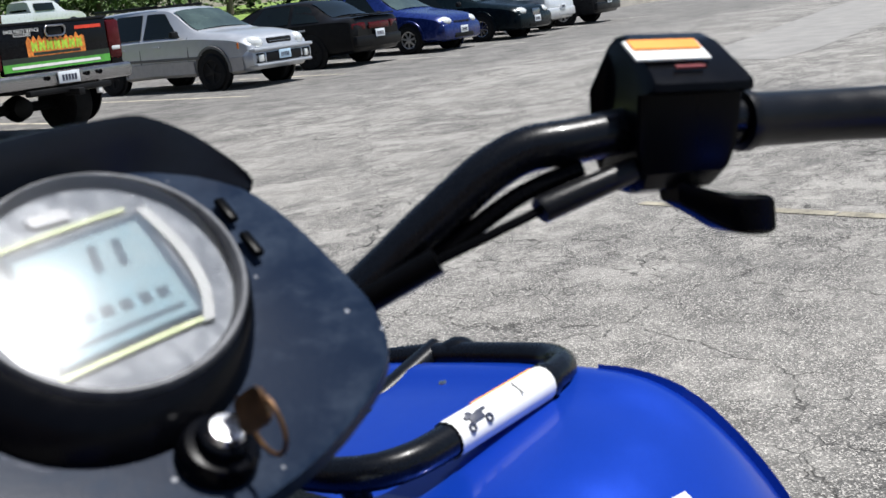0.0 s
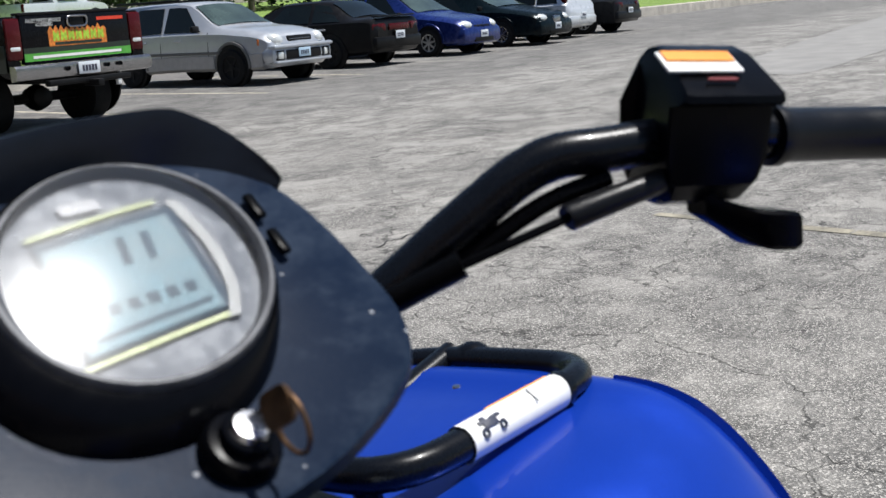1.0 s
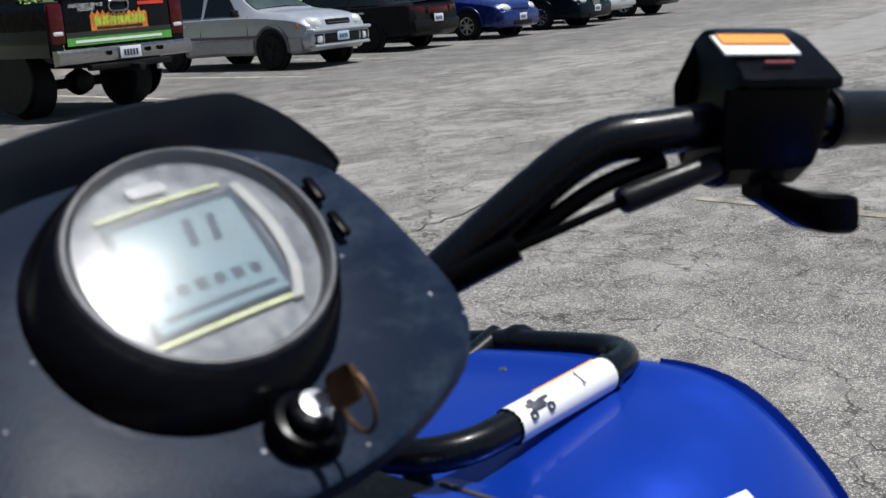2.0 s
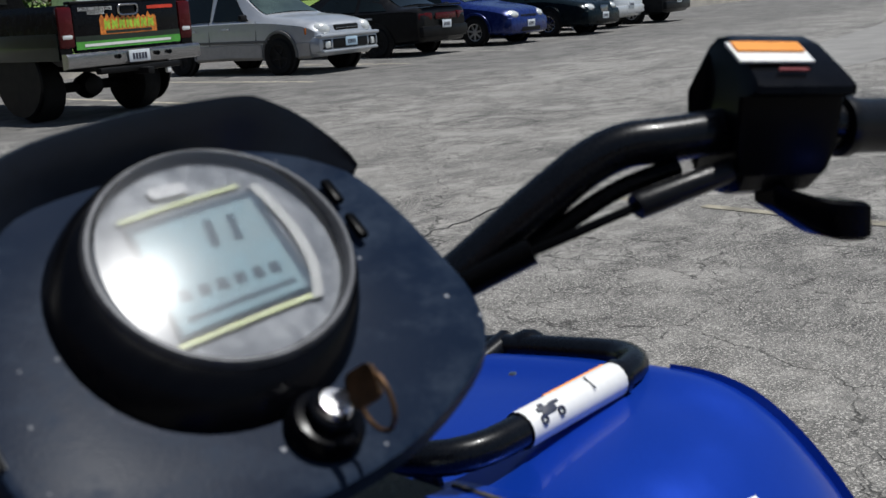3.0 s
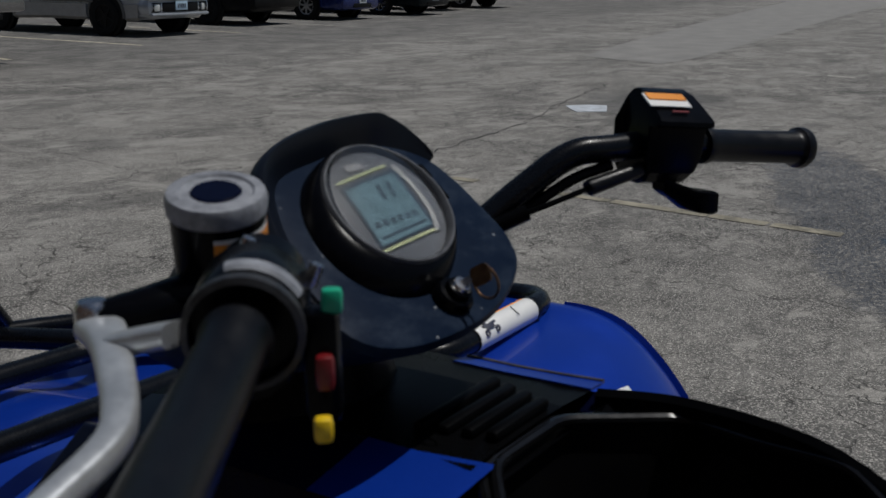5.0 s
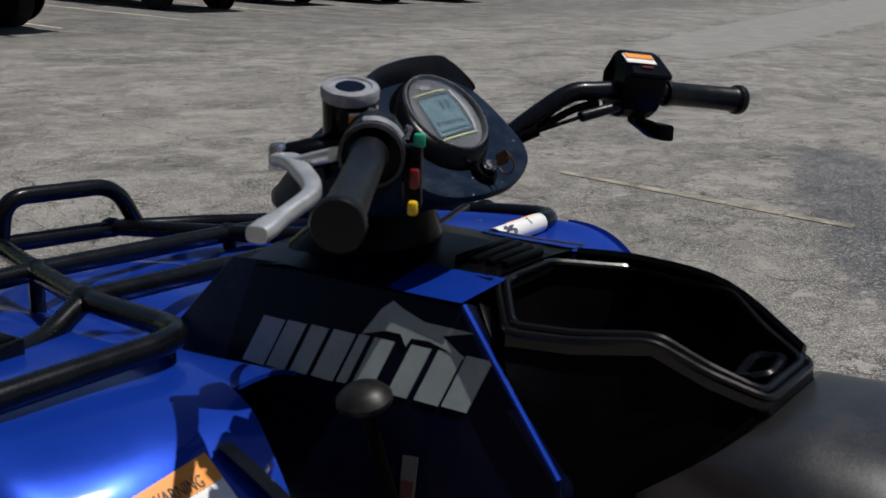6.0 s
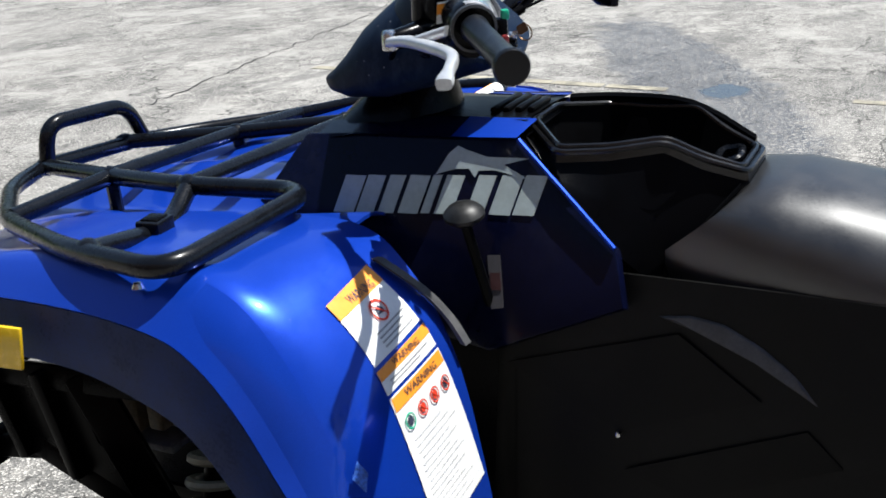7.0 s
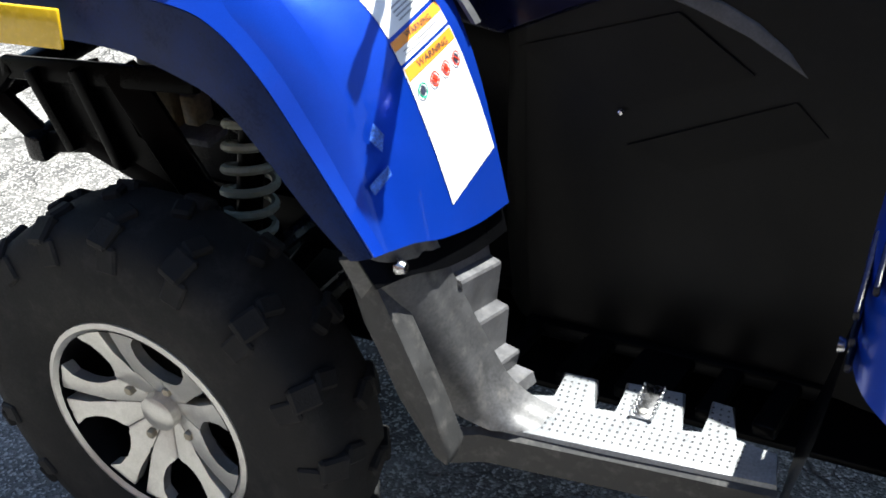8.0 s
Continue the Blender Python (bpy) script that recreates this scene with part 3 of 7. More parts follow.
    screen(*spec["front_screen"], "windscreen", spec.get("screen", CAR_GLASS))
    screen(*spec["rear_screen"], "rear_window", CAR_GLASS)
    for n2, size, at, material, bevel in spec["trim"]:
        part(n2, box(size, at, bevel), material, t)
    for y, z, lean, material in spec["plates"]:
        p = part("number_plate", box((0.31, 0.012, 0.155), (0.0, y, z), 0.003, (lean, 0, 0)), material, t)
        sign = 1 if y > 0 else -1
        for k in range(5):
            part("plate_mark", box((0.028, 0.006, 0.07), ((k - 2) * 0.045, y + sign * 0.006, z - 0.005), 0.0), PRINT_DARK, p)
    return t


def sedan(paint, length=4.5, width=1.72, height=1.42, base=2.62, wagon=False, **more):
    """Stations and fittings of a family car; a wagon keeps its roof to the tail."""
    h, w, L = height, width / 2, length / 2
    tail = -L
    if wagon:
        st = [(tail, w * 0.82, 0.36, 0.72, 0.76, w * 0.7), (tail + 0.08, w * 0.95, 0.3, 0.9, 1.0, w * 0.72), (tail + 0.38, w * 0.98, 0.26, 0.93, h - 0.08, w * 0.62), (tail + 0.7, w, 0.22, 0.92, h - 0.01, w * 0.66)]
        rear = (tail + 0.12, tail + 0.36)
        panes = [(tail + 0.34, tail + 0.95, tail + 0.55, tail + 0.98), (tail + 1.0, tail + 1.78, tail + 1.04, tail + 1.74), (tail + 1.84, tail + 2.78, tail + 1.86, tail + 2.3)]
    else:
        st = [(tail, w * 0.82, 0.36, 0.74, 0.78, w * 0.74), (tail + 0.1, w * 0.95, 0.28, 0.9, 0.97, w * 0.8), (tail + 0.62, w * 0.99, 0.24, 0.93, 1.0, w * 0.74), (tail + 1.3, w, 0.22, 0.92, h - 0.03, w * 0.62)]
        rear = (tail + 0.66, tail + 1.24)
        panes = [(tail + 0.95, tail + 1.72, tail + 1.25, tail + 1.68), (tail + 1.78, tail + 2.82, tail + 1.76, tail + 2.3)]
    st += [(-0.1, w, 0.21, 0.91, h, w * 0.70), (0.25, w, 0.21, 0.9, h - 0.04, w * 0.69), (L - 1.22, w, 0.21, 0.88, 0.99, w * 0.84), (L - 0.7, w * 0.985, 0.22, 0.82, 0.90, w * 0.78), (L - 0.26, w * 0.95, 0.22, 0.74, 0.82, w * 0.72), (L - 0.06, w * 0.88, 0.24, 0.64, 0.74, w * 0.66), (L, w * 0.76, 0.3, 0.52, 0.62, w * 0.56)]
    spec = dict(
        paint=paint, stations=st, panes=panes, seams=(tail + 1.75, L - 1.4), handles=(tail + 1.3, tail + 2.2), mirror=L - 1.62,
        front_axle=base / 2 + 0.06, rear_axle=-base / 2 + 0.06, tyre=0.31,
        front_screen=(0.29, L - 1.26), rear_screen=rear,
        lamps=[(w * 0.66, L - 0.11, 0.65, 0.42, 0.26, 0.19, LAMP_CLEAR, "headlight"), (w * 0.7, tail + 0.06, 0.78, 0.38, 0.12, 0.16, TAIL_RED, "tail_light")],
        trim=[("grille", (w * 0.78, 0.06, 0.1), (0, L - 0.03, 0.6), BLACK_PLASTIC, 0.02), ("front_bumper", (w * 1.84, 0.38, 0.40), (0, L - 0.14, 0.42), paint, 0.12),
              ("air_intake", (w * 0.9, 0.05, 0.10), (0, L + 0.035, 0.33), BLACK_PLASTIC, 0.02), ("rear_bumper", (w * 1.82, 0.18, 0.24), (0, tail + 0.06, 0.48), paint, 0.05)],
        plates=[(L + 0.06, 0.45, 0, PLATE_WHITE), (tail - 0.045, 0.62, 0, PLATE_WHITE)])
    spec.update(more)
    return spec


def facing(x, y, ahead, base, lean=0.0):
    """The pose of a car whose axle nearest to us stands at x, y: nose towards us, or tail towards us."""
    if ahead == "nose":
        return pose(x, y, 0, 0, 0, 180 + lean) @ pose(0, -base / 2 - 0.06, 0)
    return pose(x, y, 0, 0, 0, lean) @ pose(0, base / 2 - 0.06, 0)


silver = sedan(SILVER_PAINT, 4.35, 1.70, 1.49, 2.53, True, cladding=[(-1.75, -1.5), (-0.85, 0.9), (1.72, 2.0)], arch=GREY_CLADDING, rim=BLACK_PLASTIC, screen=CLEAR_GLASS, handle=SILVER_PAINT, spokes=5, tyre=0.325)
# Tall bonnet with a blunt nose.
silver["stations"] = silver["stations"][:4] + [(-0.1, 0.85, 0.27, 0.94, 1.49, 0.595), (0.22, 0.85, 0.27, 0.94, 1.45, 0.587), (0.955, 0.85, 0.27, 0.93, 1.045, 0.714), (1.475, 0.837, 0.27, 0.89, 0.985, 0.663), (1.915, 0.81, 0.28, 0.83, 0.91, 0.612), (2.115, 0.75, 0.30, 0.73, 0.835, 0.561), (2.175, 0.65, 0.34, 0.60, 0.70, 0.476)]
silver["trim"] = [("grille", (0.64, 0.07, 0.115), (0, 2.135, 0.755), BLACK_PLASTIC, 0.03), ("grille_bar", (0.56, 0.075, 0.014), (0, 2.138, 0.755), CHROME, 0.004), ("front_bumper", (1.60, 0.40, 0.30), (0, 2.03, 0.50), SILVER_PAINT, 0.10), ("bumper_ridge", (1.56, 0.16, 0.065), (0, 2.19, 0.635), SILVER_PAINT, 0.028),
    ("air_intake", (0.92, 0.06, 0.16), (0, 2.215, 0.495), BLACK_PLASTIC, 0.02), ("bumper_lip", (1.46, 0.14, 0.05), (0, 2.19, 0.375), SILVER_PAINT, 0.02),
    ("rear_bumper", (1.6, 0.2, 0.26), (0, -2.12, 0.48), GREY_CLADDING, 0.05), ("roof_rail", (0.04, 1.7, 0.05), (-0.55, -0.95, 1.52), BLACK_PLASTIC, 0.015), ("roof_rail", (0.04, 1.7, 0.05), (0.55, -0.95, 1.52), BLACK_PLASTIC, 0.015)]
silver["trim"] += [("fog_lamp_recess", (0.24, 0.06, 0.17), (s * 0.60, 2.20, 0.495), BLACK_PLASTIC, 0.02) for s in (-1, 1)]
silver["trim"] += [("door_moulding", (0.03, 2.3, 0.05), (s * 0.853, -0.1, 0.58), GREY_CLADDING, 0.012) for s in (-1, 1)]
silver["lamps"] = [(0.56, 2.065, 0.735, 0.36, 0.27, 0.25, LAMP_CLEAR, "headlight"), silver["lamps"][1], (0.60, 2.245, 0.49, 0.12, 0.04, 0.12, LAMP_CLEAR, "fog_lamp"), (0.775, 1.90, 0.73, 0.05, 0.13, 0.11, AMBER, "side_lamp")]
silver["plates"] = [(2.255, 0.52, 0, PLATE_BLUE)]
car("silver_wagon", "silver estate car with grey lower cladding and roof rails", facing(12.6, 15.35, "nose", 2.53, 8), silver)

black = sedan(FADED_BLACK, 4.7, 1.73, 1.38, 2.62, rim=BLACK_PLASTIC, mirror_paint=SILVER_PAINT, handle=SILVER_PAINT)
black["trim"] += [("door_panel", (0.02, 0.98, 0.5), (-0.862, -0.18, 0.62), SILVER_PAINT, 0.006), ("door_panel", (0.02, 1.08, 0.5), (-0.862, 0.88, 0.62), SILVER_PAINT, 0.006), ("lamp_bar", (0.7, 0.04, 0.13), (0, -2.37, 0.78), TAIL_RED, 0.02), ("boot_spoiler", (1.3, 0.16, 0.03), (0, -2.24, 1.0), FADED_BLACK, 0.012)]
black["panes"] = [(-1.5, -0.75, -1.1, -0.7), (-0.66, 0.5, -0.62, 0.1)]
car("black_sedan", "faded black saloon with mismatched silver side doors", facing(16.2, 16.7, "tail", 2.62, 8), black)

blue = sedan(BLUE_CAR, 4.5, 1.75, 1.46, 2.6, screen=CLEAR_GLASS)
car("blue_sedan", "deep blue saloon parked nose out", facing(19.3, 16.8, "nose", 2.6, 8), blue)

buick = sedan(TEAL_BLACK, 5.0, 1.86, 1.46, 2.8, rim=CHROME, spokes=9, screen=CLEAR_GLASS)
buick["trim"][0] = ("grille", (0.36, 0.08, 0.24), (0, 2.5, 0.58), CHROME, 0.03)
car("dark_sedan", "glossy black saloon with a chrome oval grille", facing(22.5, 17.2, "nose", 2.8, 8), buick)

suv = sedan(WHITE_CAR, 4.55, 1.8, 1.64, 2.62, True, tyre=0.34)
suv["lamps"] = [(0.72, -2.1, 1.2, 0.14, 0.2, 0.55, TAIL_RED, "tail_light"), (0.66, 2.05, 0.72, 0.3, 0.2, 0.15, LAMP_CLEAR, "headlight")]
car("silver_suv", "silver-white sport utility car with tall red tail lights", facing(25.3, 18.3, "tail", 2.62, 8), suv)

dark = sedan(CHARCOAL, 4.7, 1.84, 1.5, 2.75, tyre=0.33)
car("charcoal_sedan", "charcoal grey saloon parked tail out", facing(28.0, 18.5, "tail", 2.75, 8), dark)


def lettering(words, width, height, m, material, parent, name="lettering", onto=None):
    """Raised words, centred on m and drawn to a width and height; onto may move each point to a curved surface."""
    curve = bpy.data.curves.new(name, "FONT")
    curve.body, curve.align_x, curve.align_y, curve.size, curve.resolution_u = words, "CENTER", "CENTER", 1.0, 2
    holder = bpy.data.objects.new(name, curve)
    me = bpy.data.meshes.new_from_object(holder)
    bpy.data.objects.remove(holder)
    bpy.data.curves.remove(curve)
    xs, ys = [v.co.x for v in me.vertices], [v.co.y for v in me.vertices]
    for v in me.vertices:
        p = Vector(((v.co.x - (min(xs) + max(xs)) / 2) * width / (max(xs) - min(xs)), (v.co.y - (min(ys) + max(ys)) / 2) * height / (max(ys) - min(ys)), 0))
        v.co = onto(p) if onto else m @ p
    me.materials.clear()
    me.materials.append(material)
    ob = new(name, me)
    ob.parent = parent
    return tagged(ob)


def pickup(name, label, m, paint, lower, tailgate_art, lift=0.21, bed=1.7):
    """A pickup truck: cab, open bed with tailgate, bumper, tow bar, lamps and wheels. y > 0 is ahead."""
    t = thing(name, label, "pickup truck", m, "parked cars")
    z = lift
    for side in (-1, 1):
        rows = []
        for y in (-2.72, -2.6, -2.1, -1.5, -0.75 + bed):
            arch = 0.30 if -2.2 < y < -1.2 else 0.0
            rows.append([Vector((side * xx, y, zz)) for xx, zz in ((0.80, 0.52 + z + arch), (0.965, 0.54 + z + arch), (1.0, 0.85 + z), (0.985, 1.18 + z), (0.95, 1.30 + z), (0.84, 1.30 + z), (0.82, 0.75 + z))])
        part("bed_side", loft(rows), paint, t)
        part("green_flank", box((0.012, 1.9, 0.34), (side * 1.0, -1.75, 0.78 + z), 0.005), lower, t)
        part("tail_light", box((0.2, 0.08, 0.52), (side * 0.885, -2.715, 1.02 + z), 0.03), TAIL_RED, t)
        part("reverse_lamp", box((0.15, 0.085, 0.07), (side * 0.885, -2.717, 0.9 + z), 0.02), LAMP_CLEAR, t)
        for y in (-1.72, 1.85 + bed):
            wheel(t, (side * 0.865, y, 0.41), 0.41, 0.29, side, BLACK_PLASTIC, 6)
            part("wheel_arch", turned([(0.0, 0.0), (0.49, 0.0), (0.5, -0.03)], Matrix.Translation((side * 0.985, y, 0.47 + z * 0.5)) @ pose(0, 0, 0, 0, 90 * side, 0), 28), BLACK_PLASTIC, t)
    part("bed_floor", box((1.7, 1.95 + bed, 0.08), (0, -1.7 + bed / 2, 0.80 + z)), BLACK_PLASTIC, t)
    gate = part("tailgate", box((1.56, 0.09, 0.62), (0, -2.70, 1.0 + z), 0.02), paint, t, "black tailgate with a bright green lower band")
    part("tailgate_cap", box((1.6, 0.14, 0.04), (0, -2.68, 1.325 + z), 0.015), BLACK_PLASTIC, gate)
    part("frame_rail", box((1.1, 4.6, 0.14), (0, -0.4, 0.5 + z), 0.03), BLACK_PLASTIC, t)
    part("axle", tube([(-0.85, -1.72, 0.41), (0.85, -1.72, 0.41)], 0.07, 8), BLACK_PLASTIC, t)
    part("axle_housing", turned([(0.0, 0.2), (0.14, 0.14), (0.19, 0.0), (0.14, -0.14), (0.0, -0.2)], pose(0, -1.72, 0.41, 90), 14), BLACK_PLASTIC, t)
    bump = part("rear_bumper", loft([[Vector((x, -2.74 - d * (1 - 0.25 * abs(x)), zz + z)) for d, zz in ((0.0, 0.49), (0.15, 0.51), (0.17, 0.56), (0.16, 0.66), (0.12, 0.69), (0.0, 0.69))] for x in (-0.99, -0.85, -0.3, 0.3, 0.85, 0.99)]), CHROME, t, "chromed step bumper")
    part("tow_bar", box((1.2, 0.12, 0.08), (0, -2.86, 0.44 + z), 0.02), BLACK_PLASTIC, t)
    part("hitch", box((0.09, 0.3, 0.09), (0, -2.95, 0.40 + z), 0.015), BLACK_PLASTIC, t)
    part("trailer_socket", box((0.06, 0.06, 0.09), (0.42, -2.88, 0.37 + z), 0.015), PRINT_WHITE, t)
    plate = part("number_plate", box((0.31, 0.012, 0.155), (-0.02, -2.918, 0.60 + z), 0.003), PLATE_WHITE, bump)
    for k in range(5):
        part("plate_mark", box((0.03, 0.006, 0.08), (-0.02 + (k - 2) * 0.045, -2.926, 0.595 + z)), PRINT_DARK, plate)
    for x in (0.26, 0.45, -0.32):
        part("bumper_hole", turned([(0.0, 0.0), (0.03, 0.0), (0.03, 0.02)], pose(x, -2.905, 0.61 + z, 90), 12), BLACK_PLASTIC, bump)
    # Cab.
    rings = []
    for y, w, top, tw in ((-0.78, 0.94, 1.86, 0.72), (-0.6, 0.96, 1.93, 0.74), (0.6, 0.97, 1.94, 0.75), (0.95, 0.97, 1.86, 0.74), (1.5, 0.97, 1.36, 0.84), (2.55, 0.95, 1.26, 0.82), (2.85, 0.86, 1.1, 0.7)):
        half = [(0, 0.5 + z), (w * 0.9, 0.5 + z), (w, 0.8 + z), (w * 0.98, min(1.28, top - 0.1) + z), (tw, top - 0.06 + z), (tw * 0.7, top + z), (0, top + z)]
        rings.append([Vector((x, y + bed, zz)) for x, zz in half] + [Vector((-x, y + bed, zz)) for x, zz in half[-2:0:-1]])
    part("cab", loft(rings), paint, t)
    part("rear_window", box((1.2, 0.02, 0.42), (0, -0.755 + bed, 1.6 + z), 0.008, (-8, 0, 0)), CAR_GLASS, t)
    part("windscreen", box((1.36, 0.02, 0.66), (0, 1.2 + bed, 1.66 + z), 0.008, (-48, 0, 0)), CAR_GLASS, t)
    for side in (-1, 1):
        part("side_window", box((0.02, 1.25, 0.4), (side * 0.9, 0.1 + bed, 1.57 + z), 0.008, (0, -side * 20, 0)), CAR_GLASS, t)
    if tailgate_art:
        m0 = frame_of((0, -2.747, 1.0 + z), (1, 0, 0), (0, 0, 1))
        part("green_band", slab(rect(-0.775, -0.27, 0.775, -0.17), m0, 0.003), GREEN_PAINT, gate)
        part("green_glow", slab(rect(-0.775, -0.17, 0.775, -0.10), m0, 0.002), DARK_GREEN, gate)
        part("white_text_bar", slab(rect(-0.66, -0.238, 0.62, -0.203), m0 @ pose(0, 0, 0.003), 0.003), PRINT_WHITE, gate)
        rng = random.Random(5)
        tips = [(-0.42 + 0.84 * k / 22, 0.10 + (0.06 if k % 2 else 0.0) * rng.uniform(0.3, 1.2)) for k in range(23)]
        part("flame_panel", slab([(-0.42, -0.10), (0.42, -0.10)] + tips[::-1], m0 @ pose(0, 0, 0.002), 0.002), FLAME, gate)
        for k in range(7):
            x = -0.36 + k * 0.108
            part("lime_mark", slab([(x, -0.03), (x + 0.03, -0.035), (x + 0.04, 0.02), (x + 0.06, -0.035), (x + 0.09, -0.03), (x + 0.085, 0.10), (x + 0.05, 0.06), (x + 0.01, 0.105)], m0 @ pose(0, 0, 0.005), 0.003), LIME_PRINT, gate)
        part("dark_text_bar", slab(rect(-0.34, -0.085, 0.34, -0.05), m0 @ pose(0, 0, 0.005), 0.003), DARK_GREEN, gate)
        part("red_text_bar", slab(rect(0.30, 0.2, 0.70, 0.245), m0 @ pose(0, 0, 0.002), 0.002), PRINT_RED, gate)
        lettering("SALES PARTS SERVICE", 0.48, 0.045, m0 @ pose(-0.46, 0.238, 0.002), PRINT_WHITE, gate)
        lettering("ACCESSORIES", 0.24, 0.045, m0 @ pose(-0.46, 0.188, 0.002), PRINT_WHITE, gate)
        ring = rounded([(-0.13, -2.755, 1.14 + z), (0.13, -2.755, 1.14 + z), (0.15, -2.765, 1.27 + z), (-0.15, -2.765, 1.27 + z)], 0.05, 4, True)
        part("handle_surround", tube(ring, 0.016, 8, True), CHROME, gate)
        part("handle", box((0.2, 0.02, 0.09), (0, -2.75, 1.2 + z), 0.008), BLACK_PLASTIC, gate)
    return t


pickup("pickup_truck", "black and green wrapped pickup truck parked tail out", pose(6.75, 12.75, 0, 0, 0, 8) @ Matrix.Diagonal((1.0, 0.92, 0.9, 1)) @ pose(0, 1.72, 0), BLACK_PAINT, DARK_GREEN, True)
pickup("distant_pickup", "white pickup truck standing beyond the grass bank", pose(29.6, 52.4, 1.02, 0, 0, -78), WHITE_CAR, WHITE_CAR, False, 0.0, 0.0)

# ---- quad bike: materials ----
def blue_plastic():
    """Glossy metallic blue with flakes, fine scratches and a film of dust."""
    n = Nodes("metallic_blue_plastic")
    flake = n.voronoi(2600, out="Color")
    sep = n.t.nodes.new("ShaderNodeSeparateColor")
    n.t.links.new(flake, sep.inputs[0])
    tone = n.mix(n.ramp(sep.outputs[0], 0.0, 1.0), (0.0045, 0.035, 0.33), (0.0065, 0.046, 0.40))
    scuff = n.math("MULTIPLY", n.ramp(n.noise(26, 6, 0.75, n.scaled(1, 6, 1, 0.6)), 0.66, 0.84), 0.07)
    film = n.math("MULTIPLY", n.ramp(n.noise(5, 6, 0.65), 0.45, 0.75), 0.012)
    n.set("Base Color", n.mix(n.math("ADD", scuff, film), tone, (0.30, 0.33, 0.38)))
    n.set("Metallic", 0.42)
    n.set("Specular IOR Level", 0.14)
    n.set("Roughness", n.ramp(n.noise(14, 4), 0.3, 0.7, 0.30, 0.42))
    n.set("Coat Weight", 0.38)
    n.set("Coat Roughness", n.ramp(n.noise(22, 5), 0.3, 0.75, 0.03, 0.09))
    n.bump(n.noise(7, 3), 0.12, 0.004)
    return n.m


def dusty_plastic():
    """Navy-black grained plastic with wipe marks and single grains of dust."""
    n = Nodes("grained_black_plastic")
    haze = n.ramp(n.noise(24, 7, 0.72, n.scaled(1, 1.6, 1, 0.5)), 0.42, 0.68)
    tone = n.mix(haze, (0.006, 0.012, 0.027), (0.018, 0.028, 0.048))
    cell = n.t.nodes.new("ShaderNodeSeparateColor")
    n.t.links.new(n.voronoi(170, out="Color"), cell.inputs[0])
    speck = n.math("MULTIPLY", n.ramp(n.voronoi(170), 0.10, 0.2, 1.0, 0.0), n.ramp(cell.outputs[0], 0.86, 0.9))
    n.set("Base Color", n.mix(n.math("MULTIPLY", speck, 0.7), tone, (0.35, 0.36, 0.38)))
    n.set("Roughness", n.ramp(haze, 0.0, 1.0, 0.36, 0.48))
    n.set("Specular IOR Level", 0.06)
    n.bump(n.noise(900, 2), 0.25, 0.0003)
    return n.m


BLUE = blue_plastic()
# Grey that puts the sheen of the console edge into colour.
EDGE_SHEEN = stuff("edge_sheen_grey", (0.055, 0.050, 0.047), 0.5, var=0.3, scale=30)
# Blue of the fender lip, with its shade put into the colour.
BLUE_IN_SHADE = stuff("shaded_blue_plastic", (0.003, 0.0135, 0.070), 0.30, var=0.35, scale=16, fine=300, bump=0.05, depth=0.0004, dust=0.004, spec=0.07)
DULL_RED = stuff("dull_red_print", (0.03, 0.008, 0.009), 0.5)
NAVY = stuff("blue_black_panel", (0.0016, 0.0024, 0.012), 0.2, 0.0, var=0.3, scale=6, coat=0.05, dust=0.01, spec=0.12)
BLACK_SATIN = stuff("black_satin_plastic", (0.0020, 0.0021, 0.0025), 0.30, var=0.3, scale=12, fine=420, bump=0.2, depth=0.0004, dust=0.003, spec=0.05)
SIDE_BLACK = stuff("dull_black_side", (0.002, 0.0022, 0.003), 0.32, var=0.25, scale=18, fine=420, bump=0.2, depth=0.0004, spec=0.05)
TRAY_BLACK = stuff("glossy_black_plastic", (0.004, 0.004, 0.0045), 0.2, var=0.2, scale=30, spec=0.5)
SEAT_VINYL = stuff("black_seat_vinyl", (0.011, 0.011, 0.012), 0.36, var=0.25, scale=20, fine=520, bump=0.06, depth=0.0004, dust=0.01, spec=1.0)
POD_PLASTIC = dusty_plastic()
VISOR = stuff("sheened_black_plastic", (0.004, 0.006, 0.011), 0.38, var=0.25, scale=30, fine=400, bump=0.06, depth=0.0003, spec=0.26)
POD_GLOSS = stuff("smooth_black_plastic", (0.002, 0.0022, 0.0032), 0.22, var=0.2, scale=30, spec=0.08)
TUBE_BLACK = stuff("black_powder_coat", (0.0035, 0.0042, 0.006), 0.27, var=0.25, scale=40, fine=500, bump=0.08, depth=0.0004, coat=0.2, spec=0.16)
GRIP_RUBBER = stuff("grip_rubber", (0.004, 0.0042, 0.0052), 0.33, var=0.3, scale=60, fine=600, bump=0.25, depth=0.0005, spec=0.25)
GREY_PLASTIC = stuff("weathered_grey_plastic", (0.055, 0.055, 0.057), 0.42, var=0.45, scale=22, fine=260, bump=0.35, depth=0.0006, dust=0.18, spec=0.5)
PEG_GREY = stuff("scuffed_footrest_plastic", (0.24, 0.25, 0.26), 0.42, var=0.3, scale=30, fine=300, bump=0.35, depth=0.0006, dust=0.25)
ALLOY_DARK = stuff("brassy_nut", (0.30, 0.27, 0.21), 0.4, 0.8, var=0.2, scale=60)
TOE_GREY = stuff("scuffed_toe_plastic", (0.10, 0.10, 0.104), 0.42, var=0.45, scale=26, fine=260, bump=0.35, depth=0.0006, dust=0.2, spec=0.5)
STEEL = stuff("bright_steel", (0.55, 0.55, 0.56), 0.25, 1.0, var=0.15, scale=60)
